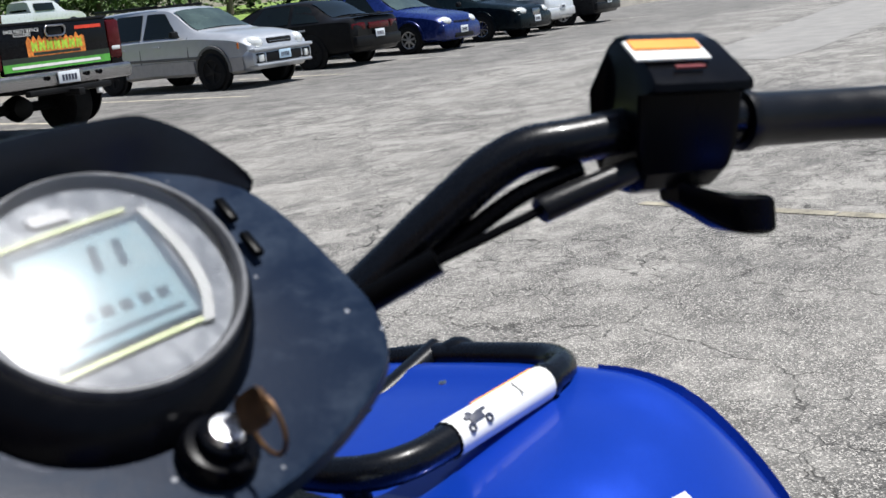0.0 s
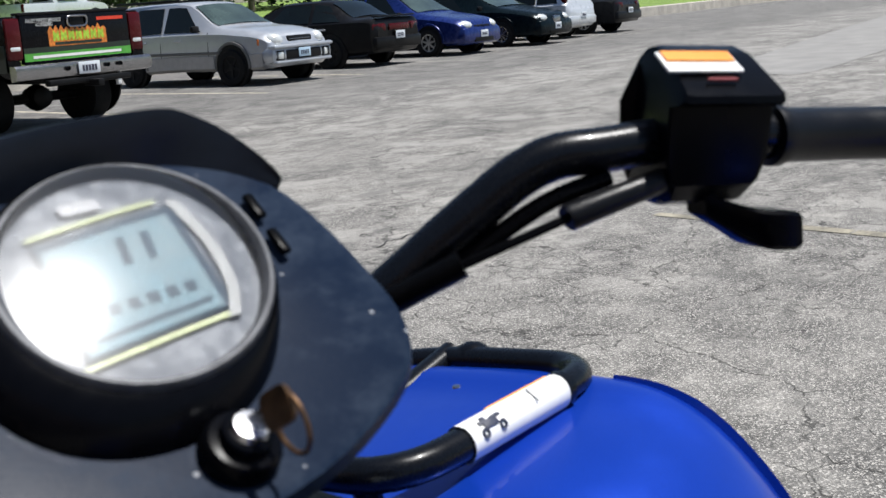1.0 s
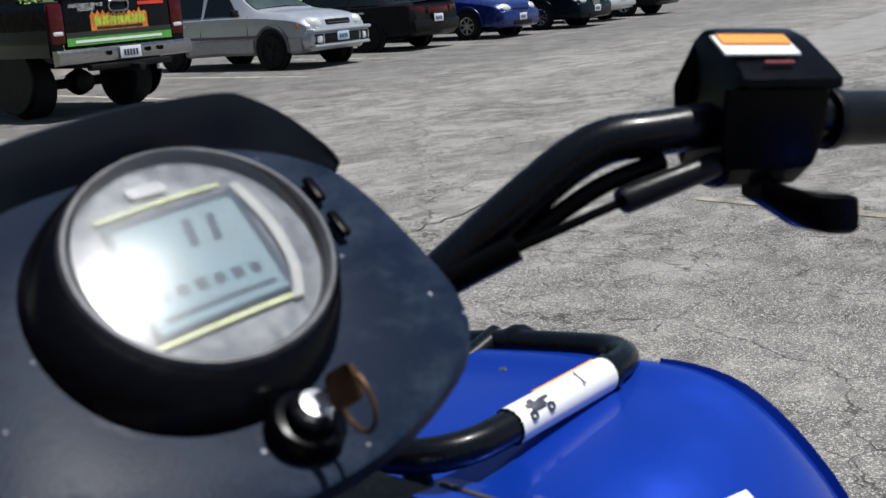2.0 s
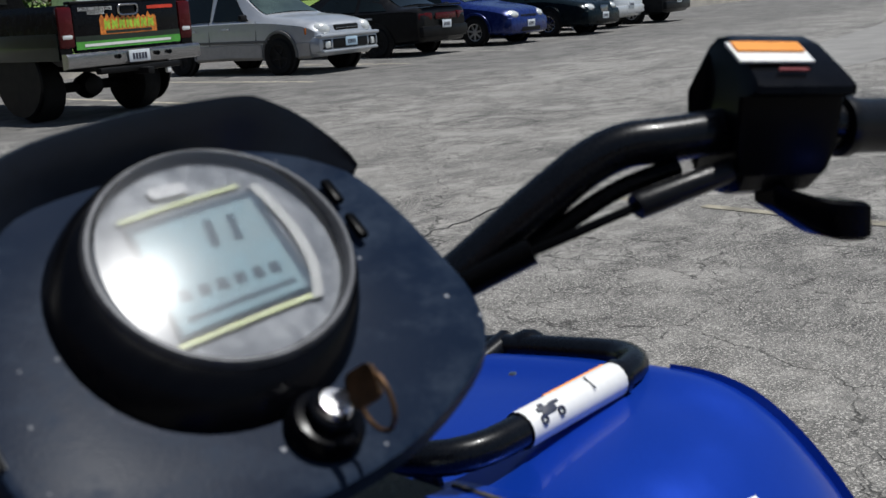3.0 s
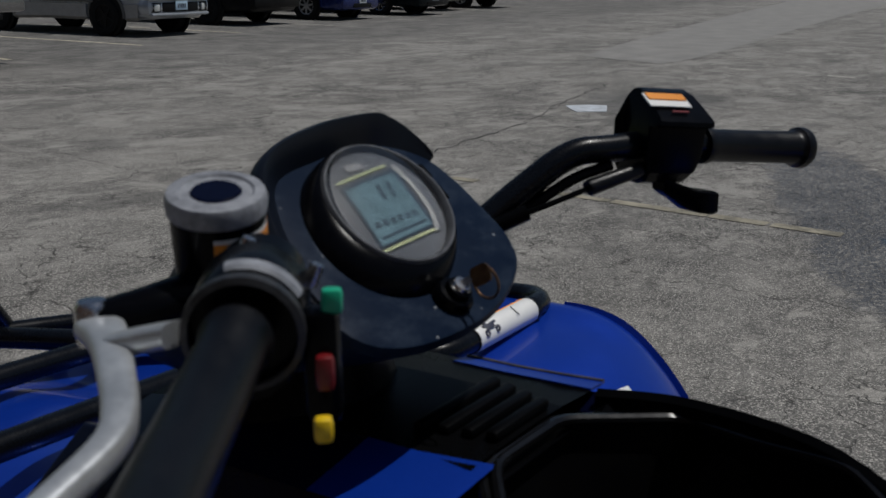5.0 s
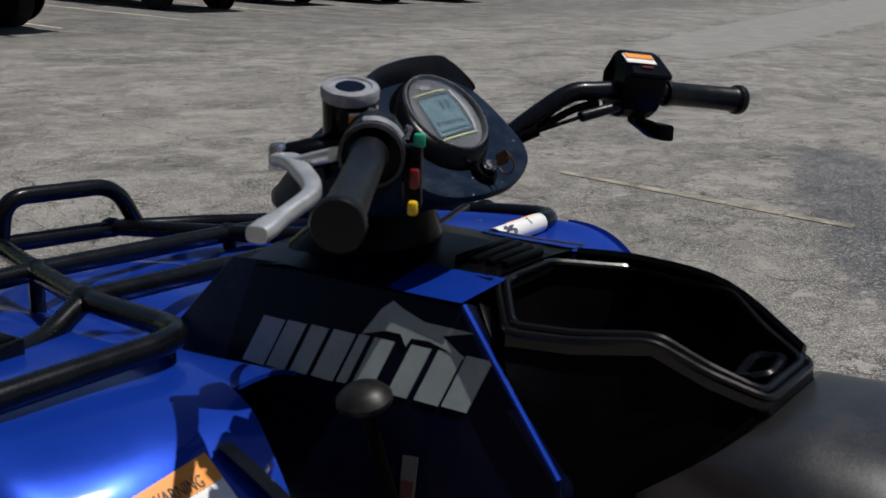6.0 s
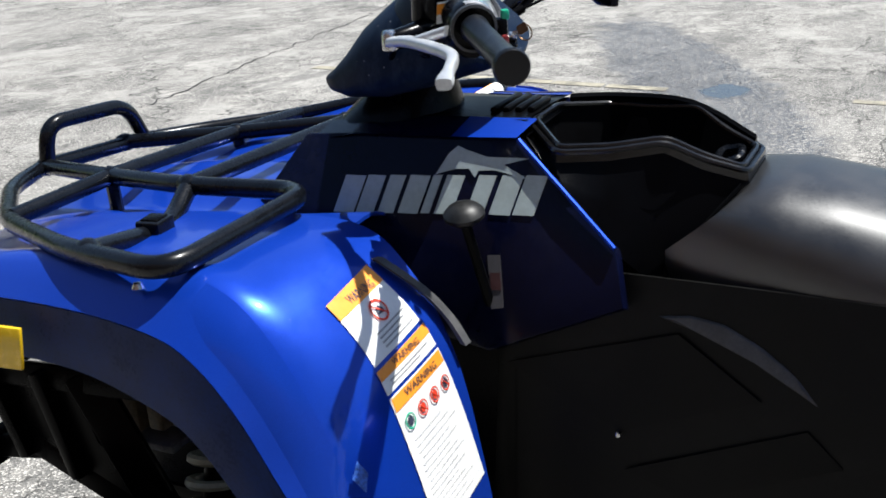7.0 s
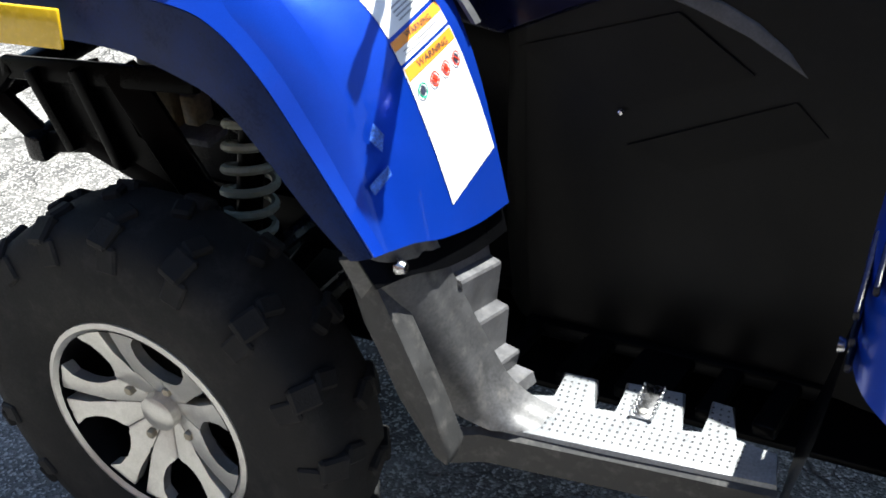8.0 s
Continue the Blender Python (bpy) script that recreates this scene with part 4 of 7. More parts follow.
CAST_ALLOY = stuff("machined_alloy", (0.60, 0.59, 0.56), 0.34, 0.75, var=0.12, scale=40, fine=300, dust=0.18)
CAST_LEVER = stuff("cast_lever_alloy", (0.52, 0.54, 0.56), 0.38, 0.6, var=0.12, scale=60, fine=400)
COLLAR_GREY = stuff("collar_grey", (0.022, 0.023, 0.025), 0.4, var=0.6, scale=90)
CAP_GREY = stuff("scuffed_grey_cap", (0.24, 0.25, 0.275), 0.45, 0.1, var=0.35, scale=70, fine=300)
TYRE = stuff("dusty_tyre_rubber", (0.011, 0.011, 0.0115), 0.78, var=0.3, scale=7, fine=220, bump=0.5, depth=0.001, dust=0.05, spec=0.25)
LABEL_WHITE = stuff("white_label", (0.78, 0.78, 0.76), 0.42, var=0.05, coat=0.2)
LABEL_ORANGE = stuff("orange_label", (0.85, 0.30, 0.025), 0.42, var=0.08, coat=0.2)
FADED_LABEL = stuff("faded_label", (0.04, 0.038, 0.042), 0.5)
PALE_TEXT = stuff("fine_grey_print", (0.60, 0.60, 0.59), 0.5)
LABEL_GREY_TEXT = stuff("grey_print", (0.30, 0.30, 0.30), 0.5)
SILVER_PRINT = stuff("silver_grey_print", (0.36, 0.42, 0.42), 0.4, 0.1, var=0.12, scale=30)
REFLECTOR = stuff("amber_yellow_reflector", (0.62, 0.40, 0.01), 0.25, var=0.1, scale=90, coat=0.6)
FLAP_BLACK = stuff("scuffed_black_rubber", (0.026, 0.026, 0.026), 0.6, var=0.4, scale=22, fine=260, bump=0.35, dust=0.15)
FIN_GREY = stuff("dull_grey_trim", (0.062, 0.062, 0.063), 0.6, var=0.3, scale=22, fine=300, bump=0.3, dust=0.08, spec=0.3)
# Darker copy of the charcoal plastic: recess shade put into the colour.
RECESS_SHADE = stuff("recess_shade_plastic", (0.0022, 0.0022, 0.0022), 0.5, var=0.35, scale=14, fine=300, bump=0.2, depth=0.0005, dust=0.005, spec=0.13)
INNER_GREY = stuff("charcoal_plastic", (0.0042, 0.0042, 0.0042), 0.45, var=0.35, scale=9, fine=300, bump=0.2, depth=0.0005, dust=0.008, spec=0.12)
HOLE_GREY = stuff("drain_hole_shadow", (0.05, 0.05, 0.052), 0.8)
RESIDUE = stuff("sticker_residue", (0.03, 0.10, 0.42), 0.5, var=0.6, scale=160, fine=500)
FUSE_TAN = stuff("tan_plastic", (0.22, 0.18, 0.11), 0.5, var=0.35, scale=60)
SPRING = stuff("pale_spring", (0.26, 0.29, 0.24), 0.4, var=0.2)
KEY_BRASS = stuff("worn_brass_key", (0.16, 0.09, 0.045), 0.4, 0.8, var=0.3, scale=80)
GREEN_BUTTON = stuff("green_button", (0.01, 0.36, 0.20), 0.4, var=0.1)
RED_BUTTON = stuff("red_button", (0.14, 0.004, 0.006), 0.4, var=0.1)
YELLOW_BUTTON = stuff("yellow_button", (0.75, 0.50, 0.01), 0.4, var=0.1)
DIAL = stuff("pale_dial", (0.014, 0.018, 0.026), 0.42, 0.3, var=0.2, scale=40, spec=0.3)
BEZEL = stuff("grey_bezel", (0.085, 0.088, 0.096), 0.4, 0.2, var=0.25, scale=60, spec=0.3)
LCD = stuff("lcd_screen", (0.070, 0.125, 0.155), 0.3, var=0.25, scale=45, fine=200, spec=0.05)
LCD_FRAME = stuff("lcd_frame", (0.02, 0.035, 0.055), 0.4, var=0.2, spec=0.05)
KNOB_BLACK = stuff("worn_knob_black", (0.008, 0.008, 0.008), 0.4, var=0.3, scale=60, spec=0.3)
PALE_RING = stuff("pale_ring_print", (0.24, 0.245, 0.25), 0.4, var=0.1, scale=60, spec=0.05)
LIME_LINE = stuff("lime_line", (0.27, 0.30, 0.13), 0.5)
DIAL_GLASS = glass("dial_glass", (1.0, 1.0, 1.0), 0.29, 1.0)
DIAL_GLASS.node_tree.nodes["Principled BSDF"].inputs["IOR"].default_value = 1.5

# The body leans a little over the left wheels.
LEAN = pose(0, 0, 0.0265, -0.89, -1.99, 0)
quad = thing("quad_bike", "metallic blue and black quad bike with a front rack", "quad bike", LEAN)
RIGHT_SET = Matrix.Translation((0.0, 0.026, -0.02))


def both(make):
    """Builds a pair of parts, left (-1) and right (+1)."""
    for side in (-1, 1):
        make(side)


def smooth_grid(rows, steps):
    """A finer grid of points through a coarse one, smooth both ways."""
    fine = [spline(r, steps) for r in rows]
    return [list(c) for c in zip(*[spline(col, steps) for col in zip(*fine)])]


def shell(grid, thick):
    """A skin of even thickness over a grid of points."""
    bm = loft(grid, False, False)
    bmesh.ops.recalc_face_normals(bm, faces=bm.faces)
    bmesh.ops.solidify(bm, geom=bm.faces[:], thickness=thick)
    return bm


# ---- front fenders ----
FENDER_X = (-0.225, -0.31, -0.39, -0.44, -0.489, -0.493, -0.494)
FENDER_SPAN = ((0.225, 0.425), (0.225, 0.455), (0.225, 0.48), (0.225, 0.50), (0.225, 0.528), (0.235, 0.54), (0.25, 0.545), (0.262, 0.547), (0.262, 0.55), (0.262, 0.55))
FENDER_ROWS = [
    ((0.74, 0.80), (0.74, 0.80), (0.735, 0.795), (0.72, 0.79), (0.70, 0.78), (0.70, 0.755), (0.70, 0.73)),
    ((0.58, 0.865), (0.58, 0.866), (0.58, 0.865), (0.575, 0.862), (0.57, 0.85), (0.57, 0.825), (0.57, 0.795)),
    ((0.40, 0.905), (0.40, 0.908), (0.40, 0.91), (0.40, 0.908), (0.40, 0.897), (0.40, 0.87), (0.40, 0.845)),
    ((0.24, 0.925), (0.24, 0.93), (0.24, 0.934), (0.24, 0.93), (0.24, 0.912), (0.24, 0.885), (0.24, 0.858)),
    ((0.10, 0.935), (0.10, 0.942), (0.105, 0.946), (0.11, 0.938), (0.115, 0.915), (0.115, 0.885), (0.115, 0.846)),
    ((0.02, 0.932), (0.02, 0.938), (0.03, 0.938), (0.045, 0.928), (0.058, 0.902), (0.062, 0.872), (0.062, 0.826)),
    ((-0.03, 0.905), (-0.03, 0.908), (-0.022, 0.905), (-0.004, 0.89), (0.012, 0.862), (0.02, 0.83), (0.024, 0.79)),
    ((-0.075, 0.85), (-0.075, 0.85), (-0.066, 0.845), (-0.046, 0.828), (-0.026, 0.805), (-0.012, 0.78), (-0.006, 0.755)),
    ((-0.103, 0.76), (-0.103, 0.757), (-0.098, 0.752), (-0.082, 0.745), (-0.062, 0.737), (-0.045, 0.728), (-0.036, 0.72)),
    ((-0.130, 0.604), (-0.129, 0.622), (-0.126, 0.648), (-0.112, 0.666), (-0.096, 0.674), (-0.08, 0.680), (-0.07, 0.683)),
]
REAR_FACE = [(0.604, -0.130), (0.66, -0.122), (0.757, -0.103), (0.85, -0.075), (0.908, -0.03), (0.938, 0.02)]


def rear_face_y(z):
    for (z0, y0), (z1, y1) in zip(REAR_FACE, REAR_FACE[1:]):
        if z <= z1:
            f = (z - z0) / (z1 - z0)
            return y0 + (y1 - y0) * f
    return REAR_FACE[-1][1]


FENDERS = {}


def on_fender(side, x, z, lift):
    """The spot of a fender's rear face at x and z, seen from behind and above, raised by lift."""
    way = Vector((0, 0.8, -0.6))
    spot, normal, _, _ = FENDERS[side].ray_cast(Vector((x, 0, z)) - way * 0.6 + Vector((0, rear_face_y(z), 0)), way)
    if spot is None:
        return Vector((x, rear_face_y(z), z)) - way * lift
    if normal.dot(way) > 0:
        normal = -normal
    return spot + normal * lift


def fender(side):
    rows = []
    for k, ((inner, lip), row) in enumerate(zip(FENDER_SPAN, FENDER_ROWS)):
        rows.append([Vector((side * (inner + (lip - inner) * (-x - 0.225) / 0.307), y, z + ({3: 0.011, 4: -0.006}.get(i, 0.0) if 0 < k < 8 else 0.0))) for i, (x, (y, z)) in enumerate(zip(FENDER_X, row))])
    skin = smooth_grid([r[:5] for r in rows], 5)
    ob = part("front_fender", shell(skin, -0.004 * -side), BLUE, quad, "glossy metallic blue fender over the front wheel", 50)
    FENDERS[side] = BVHTree.FromPolygons([v.co for v in ob.data.vertices], [list(p.vertices) for p in ob.data.polygons])
    # The lip hangs in shade, which its darker blue paints.
    part("fender_lip", shell(smooth_grid([[r[4] + Vector((side * 0.001, 0, 0.0)), r[4].lerp(r[6], 0.5) + Vector((0.010 if side > 0 else -0.001, 0, -0.009)), r[6] + Vector((0.012 if side > 0 else 0.002, 0, -0.018))] for r in rows], 5), 0.004), BLUE_IN_SHADE, ob, "blue lip along the wheel arch, coloured dark as in shade", 50)
    # Outer flare, which laps over the fender and ends in a thin step.
    flare = []
    for i in range(21, len(skin)):
        line = [skin[i][15]] if side > 0 else []
        for j in range(15, 21):
            down = skin[min(i + 1, len(skin) - 1)][j] - skin[i - 1][j]
            across = skin[i][min(j + 1, 20)] - skin[i][j - 1]
            n = across.cross(down).normalized() * side
            if n.z - n.y < 0:
                n = -n
            line.append(skin[i][j] + n * (0.0004 + (0.0024 + 0.0036 * min(1.0, (i - 21) / 5)) * min(1.0, (20 - j) / 3)))
        flare.append(line)
    part("fender_flare", shell(flare, 0.002), BLUE, ob, "", 50)
    liner = [[Vector((p.x - side * 0.012 * (i == len(r) - 1), p.y, p.z - 0.04 - 0.03 * (i == len(r) - 1))) for i, p in enumerate(r[:5])] for r in rows]
    part("fender_liner", shell(smooth_grid(liner, 3), 0.003), BLACK_SATIN, ob)
    if side > 0:
        ob.matrix_basis = RIGHT_SET
    for x, y, z in ((0.39, 0.20, 0.938), (0.46, 0.14, 0.944), (0.36, 0.33, 0.922)):
        part("rivet", turned([(0.0, 0.004), (0.004, 0.003), (0.006, -0.002)], pose(side * x, y, z), 10), STEEL, ob)
    part("reflector", box((0.006, 0.10, 0.046), (side * 0.490, 0.338, 0.866), 0.002, (5, -side * 5, side * -14)), REFLECTOR, ob, "yellow side reflector")
    # Grey bracket along the inner rear edge.
    line = spline([(side * 0.29, -0.02, 0.925), (side * 0.275, -0.058, 0.892), (side * 0.262, -0.082, 0.858), (side * 0.255, -0.098, 0.825)], 5)
    if side < 0:
        part("inner_bracket", loft([[p + Vector(o) for o in ((side * 0.006, 0, 0.003), (side * 0.006, -0.006, 0.002), (-side * 0.008, -0.006, 0.0), (-side * 0.008, 0, 0.0))] for p in line]), GREY_PLASTIC, ob)


both(fender)


def label_patch(name, corners, material, parent, lift=0.003, n=8, label=""):
    """A label that lies on the rear face of a fender: corners x, z as outer top, inner top, inner low, outer low."""
    a, b, c, d = [Vector((x, 0, z)) for x, z in corners]
    side = 1 if a.x > 0 else -1
    grid = []
    for i in range(n + 1):
        l, r = a.lerp(d, i / n), b.lerp(c, i / n)
        grid.append([on_fender(side, p.x, p.z, lift) for p in [l.lerp(r, j / 4) for j in range(5)]])
    return part(name, loft(grid, False, False), material, parent, label)


def fender_labels(side):
    outer = 0.390 if side < 0 else 0.354

    def at(x, z):
        """A spot of the label, x 0 (outer) to 1 (inner), z in metres."""
        inner = 0.305 - (0.918 - z) * 0.136 - (0.0 if side < 0 else 0.008)
        return (side * (outer + (inner - outer) * x), z)

    def quad_at(x0, x1, z0, z1, slant=0.005):
        return [at(x0, z0 + slant * x0), at(x1, z0 + slant * x1), at(x1, z1 + slant * x1), at(x0, z1 + slant * x0)]

    def spot(x, z, lift=0.0026):
        """A flat frame on the label."""
        px, pz = at(x, z)
        o = on_fender(side, px, pz, lift)
        up = on_fender(side, px, pz + 0.006, lift) - o
        right = on_fender(side, px + 0.006, pz, lift) - o
        return frame_of(o, right, up)

    def words(text, x, z, width, height, material, parent):
        m = spot(x, z)
        px, pz = at(x, z)
        lettering(text, width, height, m, material, parent, onto=lambda p: on_fender(side, px + p.x, pz + p.y, 0.0024))

    top = label_patch("warning_label", quad_at(0, 1, 0.914, 0.858), LABEL_WHITE, quad, 0.0012, label="white warning label with an orange band")
    label_patch("orange_band", quad_at(0.0, 1, 0.914, 0.901) if side < 0 else quad_at(0.05, 0.95, 0.911, 0.9035), LABEL_ORANGE, top, 0.0018)
    if side < 0:
        words("WARNING", 0.55, 0.909, 0.045, 0.006, PRINT_DARK, top)
    for k in range(4):
        label_patch("text_bar", quad_at(0.28, 0.9 - 0.1 * (k % 3), 0.8755 - 0.0038 * k, 0.874 - 0.0038 * k), LABEL_GREY_TEXT, top, 0.002)
    if side < 0:
        m = spot(0.55, 0.890)
        ring_bm = bmesh.new()
        add_turned(ring_bm, [(0.0098, 0.0), (0.0112, 0.0006), (0.0122, 0.0)], m, 22)
        add_box(ring_bm, (0.022, 0.0018, 0.0006), m @ pose(0, 0, 0.0006, 0, 0, -45))
        part("forbidden_ring", ring_bm, PRINT_RED, top)
        part("symbol_bar", slab([(-0.006, -0.004), (0.005, -0.004), (0.006, 0.0), (0.002, 0.005), (-0.003, 0.003)], m @ pose(0, 0, 0.0002), 0.0004), PRINT_DARK, top)
    else:
        part("symbol_bar", slab([(-0.012, -0.008), (0.010, -0.008), (0.012, 0.004), (0.004, 0.002), (-0.002, 0.009), (-0.010, 0.002)], spot(0.42, 0.8925), 0.0006), PRINT_DARK, top)
    second = label_patch("warning_label", quad_at(-0.02, 1.02, 0.8545, 0.831), LABEL_WHITE, quad, 0.0012, label="narrow white and orange warning label")
    label_patch("orange_band", quad_at(-0.02, 1.02, 0.8545, 0.8455), LABEL_ORANGE, second, 0.0018)
    words("WARNING", 0.5, 0.8525, 0.05, 0.0055, PRINT_DARK, second)
    for k in range(2):
        label_patch("text_bar", quad_at(0.1, 0.88 - 0.2 * k, 0.8415 - 0.004 * k, 0.840 - 0.004 * k), LABEL_GREY_TEXT, second, 0.002)
    third = label_patch("warning_label", [at(-0.02, 0.8275), at(1.02, 0.8325), at(1.02, 0.680), at(0.04, 0.668)], LABEL_WHITE, quad, 0.0012, 14, "large white safety label with red symbols")
    label_patch("orange_band", quad_at(0.0, 1.0, 0.826, 0.8125), LABEL_ORANGE, third, 0.0018)
    words("WARNING", 0.52, 0.822, 0.062, 0.0075, PRINT_DARK, third)
    for k in range(4):
        x = 0.14 + 0.24 * k
        m = spot(x, 0.796 + 0.004 * x)
        bm = bmesh.new()
        add_turned(bm, [(0.0066, 0.0), (0.0076, 0.0005), (0.0085, 0.0)], m, 18)
        if k:
            add_box(bm, (0.0155, 0.0013, 0.0005), m @ pose(0, 0, 0.0004, 0, 0, -45))
        part("symbol_ring", bm, PRINT_RED if k else GREEN_BUTTON, third)
        part("symbol_mark", slab(disc(0, 0, 0.0042, 8, 1.2), m, 0.0004), PRINT_RED if k in (1, 2) else PRINT_DARK, third)
    for k in range(15):
        z = 0.778 - 0.0066 * k
        a, b = 0.12 + 0.04 * (k % 4 == 3), 0.62 + 0.3 * ((k * 7) % 5) / 5
        label_patch("text_bar", quad_at(a, b, z, z - 0.0018), PALE_TEXT, third, 0.0018, 1)


both(fender_labels)
for corners in ([(-0.482, 0.757), (-0.455, 0.762), (-0.456, 0.751), (-0.481, 0.745)], [(-0.462, 0.795), (-0.452, 0.806), (-0.447, 0.790), (-0.455, 0.776)]):
    label_patch("sticker_residue", corners, RESIDUE, quad, 0.0085, 3, "pale rest of a peeled sticker")
for ob in list(quad.children):
    if ob.name.startswith("warning_label") and ob.data.vertices[0].co.x > 0:
        ob.matrix_basis = RIGHT_SET

# ---- front cover between the fenders ----
hood_rows = []
for y, zc, ze in ((0.76, 0.80, 0.785), (0.60, 0.865, 0.85), (0.44, 0.895, 0.885), (0.28, 0.905, 0.90), (0.15, 0.915, 0.915), (0.05, 0.93, 0.925)):
    hood_rows.append([Vector((x, y, zc + (ze - zc) * (abs(x) / 0.25) ** 2 - 0.014 * (0.07 < abs(x) < 0.16))) for x in (-0.24, -0.17, -0.13, -0.10, -0.05, 0, 0.05, 0.10, 0.13, 0.17, 0.24)])
part("front_cover", shell(smooth_grid(hood_rows, 4), 0.004), BLUE, quad, "blue front cover under the rack")
part("grille_panel", loft([[Vector((x, y, z)) for x in (-0.22, -0.1, 0.0, 0.1, 0.22)] for y, z in ((0.735, 0.795), (0.765, 0.72), (0.75, 0.68))], False, False), BLACK_SATIN, quad)

# ---- side panels ----


def panel_point(y, z, side, out=0.0):
    return Vector((side * (0.098 + (1.005 - z) * 0.46 + out), y, z))


def on_panel(side, outline, z0, z1, lift, depth, name, material, parent):
    """A flat shape on a side panel; outline as y, z."""
    m = frame_of(panel_point(0, 1.005, side), (0, side, 0), (-side * 0.46, 0, 1))
    k = math.hypot(1, 0.46)
    pts = [(side * y, (z - 1.005) * k) for y, z in outline]
    return part(name, slab(pts, m @ pose(0, 0, lift), depth, 0.003 if depth > 0.01 else 0.0), material, parent)


def side_panel(side):
    outline = [(0.225, 0.915), (0.17, 0.995), (0.07, 1.002), (-0.03, 1.003), (-0.105, 1.006), (-0.2285, 0.907), (-0.245, 0.85), (-0.10, 0.79), (0.05, 0.81), (0.13, 0.865)]
    panel = on_panel(side, outline, 0, 0, 0.0, 0.02, "side_panel", NAVY, quad)
    tagged(panel, "glossy blue-black side panel with a silver logo shape")
    # The maker's lettering stands as plain slanted bars.
    marks = [(0.118, 0.088), (0.088, 0.062), (0.059, 0.036), (0.033, 0.005), (0.004, -0.010), (-0.013, -0.038), (-0.052, -0.076), (-0.080, -0.108), (-0.108, -0.136)]
    for y0, y1 in marks:
        f = (0.118 - y0) / 0.254
        base = 0.912 + 0.018 * f
        on_panel(side, [(y0, base), (y1 + 0.003, base + 0.001), (y1 - 0.008, base + 0.042), (y0 - 0.011, base + 0.041)], 0, 0, 0.0012, 0.0008, "logo_bar", SILVER_PRINT, panel)
    swoosh = [(0.012, 0.960), (-0.004, 0.985), (-0.016, 0.994), (-0.030, 0.990), (-0.060, 0.984), (-0.120, 0.986), (-0.085, 0.977), (-0.122, 0.963), (-0.072, 0.970), (-0.050, 0.968), (-0.046, 0.960), (-0.036, 0.969), (-0.016, 0.968)]
    swoosh = [(-0.122 + (y + 0.122) * 0.84, 0.960 + (z - 0.960) * 0.92 + 0.002) for y, z in swoosh]
    on_panel(side, swoosh, 0, 0, 0.0016, 0.0008, "logo_swoosh", SILVER_PRINT, panel)
    edge = [panel_point(-0.105, 1.005, side, 0.004), panel_point(-0.170, 0.954, side, 0.005), panel_point(-0.2285, 0.907, side, 0.004)]
    part("blue_trim", tube(edge, 0.0028, 8), BLUE, quad)
    if side < 0:
        small = on_panel(side, [(-0.085, 0.885), (-0.100, 0.887), (-0.112, 0.835), (-0.098, 0.832)], 0, 0, 0.0012, 0.0008, "small_label", FADED_LABEL, panel)
        on_panel(side, [(-0.091, 0.868), (-0.103, 0.869), (-0.107, 0.852), (-0.095, 0.851)], 0, 0, 0.0022, 0.0008, "red_mark", DULL_RED, small)


both(side_panel)
shift = part("gear_lever", tube(spline([(-0.165, -0.10, 0.80), (-0.178, -0.088, 0.87), (-0.193, -0.078, 0.938)], 4), 0.006, 8), BLACK_SATIN, quad)
part("knob", turned([(0.0, 0.0125), (0.009, 0.0115), (0.017, 0.008), (0.0225, 0.002), (0.0225, -0.002), (0.017, -0.007), (0.009, -0.012), (0.0, -0.014)], pose(-0.194, -0.078, 0.9467, 0, -12, 0), 20), KNOB_BLACK, shift, "rounded black gear knob")

# Console top under the handlebar, with the ribbed cover before the tray.
CONSOLE = ((0.20, 0.95, 0.93), (0.165, 0.998, 0.985), (0.10, 1.010, 1.000), (0.0, 1.014, 1.003), (-0.03, 1.0145, 1.0035), (-0.06, 1.015, 1.005), (-0.095, 1.0135, 1.0075))
part("console_top", loft([[Vector((x, y, z - 0.5 * x * x)) for x in (-0.05, -0.025, 0, 0.025, 0.05)] for y, z, _ in CONSOLE], False, False), BLACK_SATIN, quad)
for s in (-1, 1):
    part("console_shoulder", loft([[Vector((s * 0.1045, y, e)), Vector((s * 0.05, y, z - 0.00125))] for y, z, e in (CONSOLE[:5] if s < 0 else CONSOLE)], False, False), NAVY if s < 0 else BLACK_SATIN, quad)
part("blue_corner", loft([[Vector((-0.1045, y, e)), Vector((-0.05 + 0.012 * (y < -0.08), y, z - 0.00125))] for y, z, e in ((-0.024, 1.0147, 1.004), (-0.06, 1.0155, 1.0055), (-0.104, 1.014, 1.008))], False, False), BLUE, quad)
# Blue edge along the far shoulder; the bead on top paints its grey sheen.
edge_rows = [(y, Vector((0.1050, y, e + 0.002)), Vector((0.088, y, e + (z - 0.00125 - e) * 0.30 + 0.0015))) for y, z, e in ((0.012, 1.0136, 1.0027),) + CONSOLE[3:]]
part("blue_edge", shell([[a, b] for _, a, b in edge_rows], 0.0012), BLUE, quad)
part("console_bead", tube([a + Vector((0.0008, 0, -0.0002)) for _, a, _ in edge_rows], 0.0016, 8), EDGE_SHEEN, quad, "grey bead that paints the sheen of the console edge")
for k in range(4):
    part("console_rib", box((0.085 - 0.008 * k, 0.009, 0.008), (0.012, -0.045 - 0.014 * k, 1.0165), 0.003), BLACK_SATIN, quad)
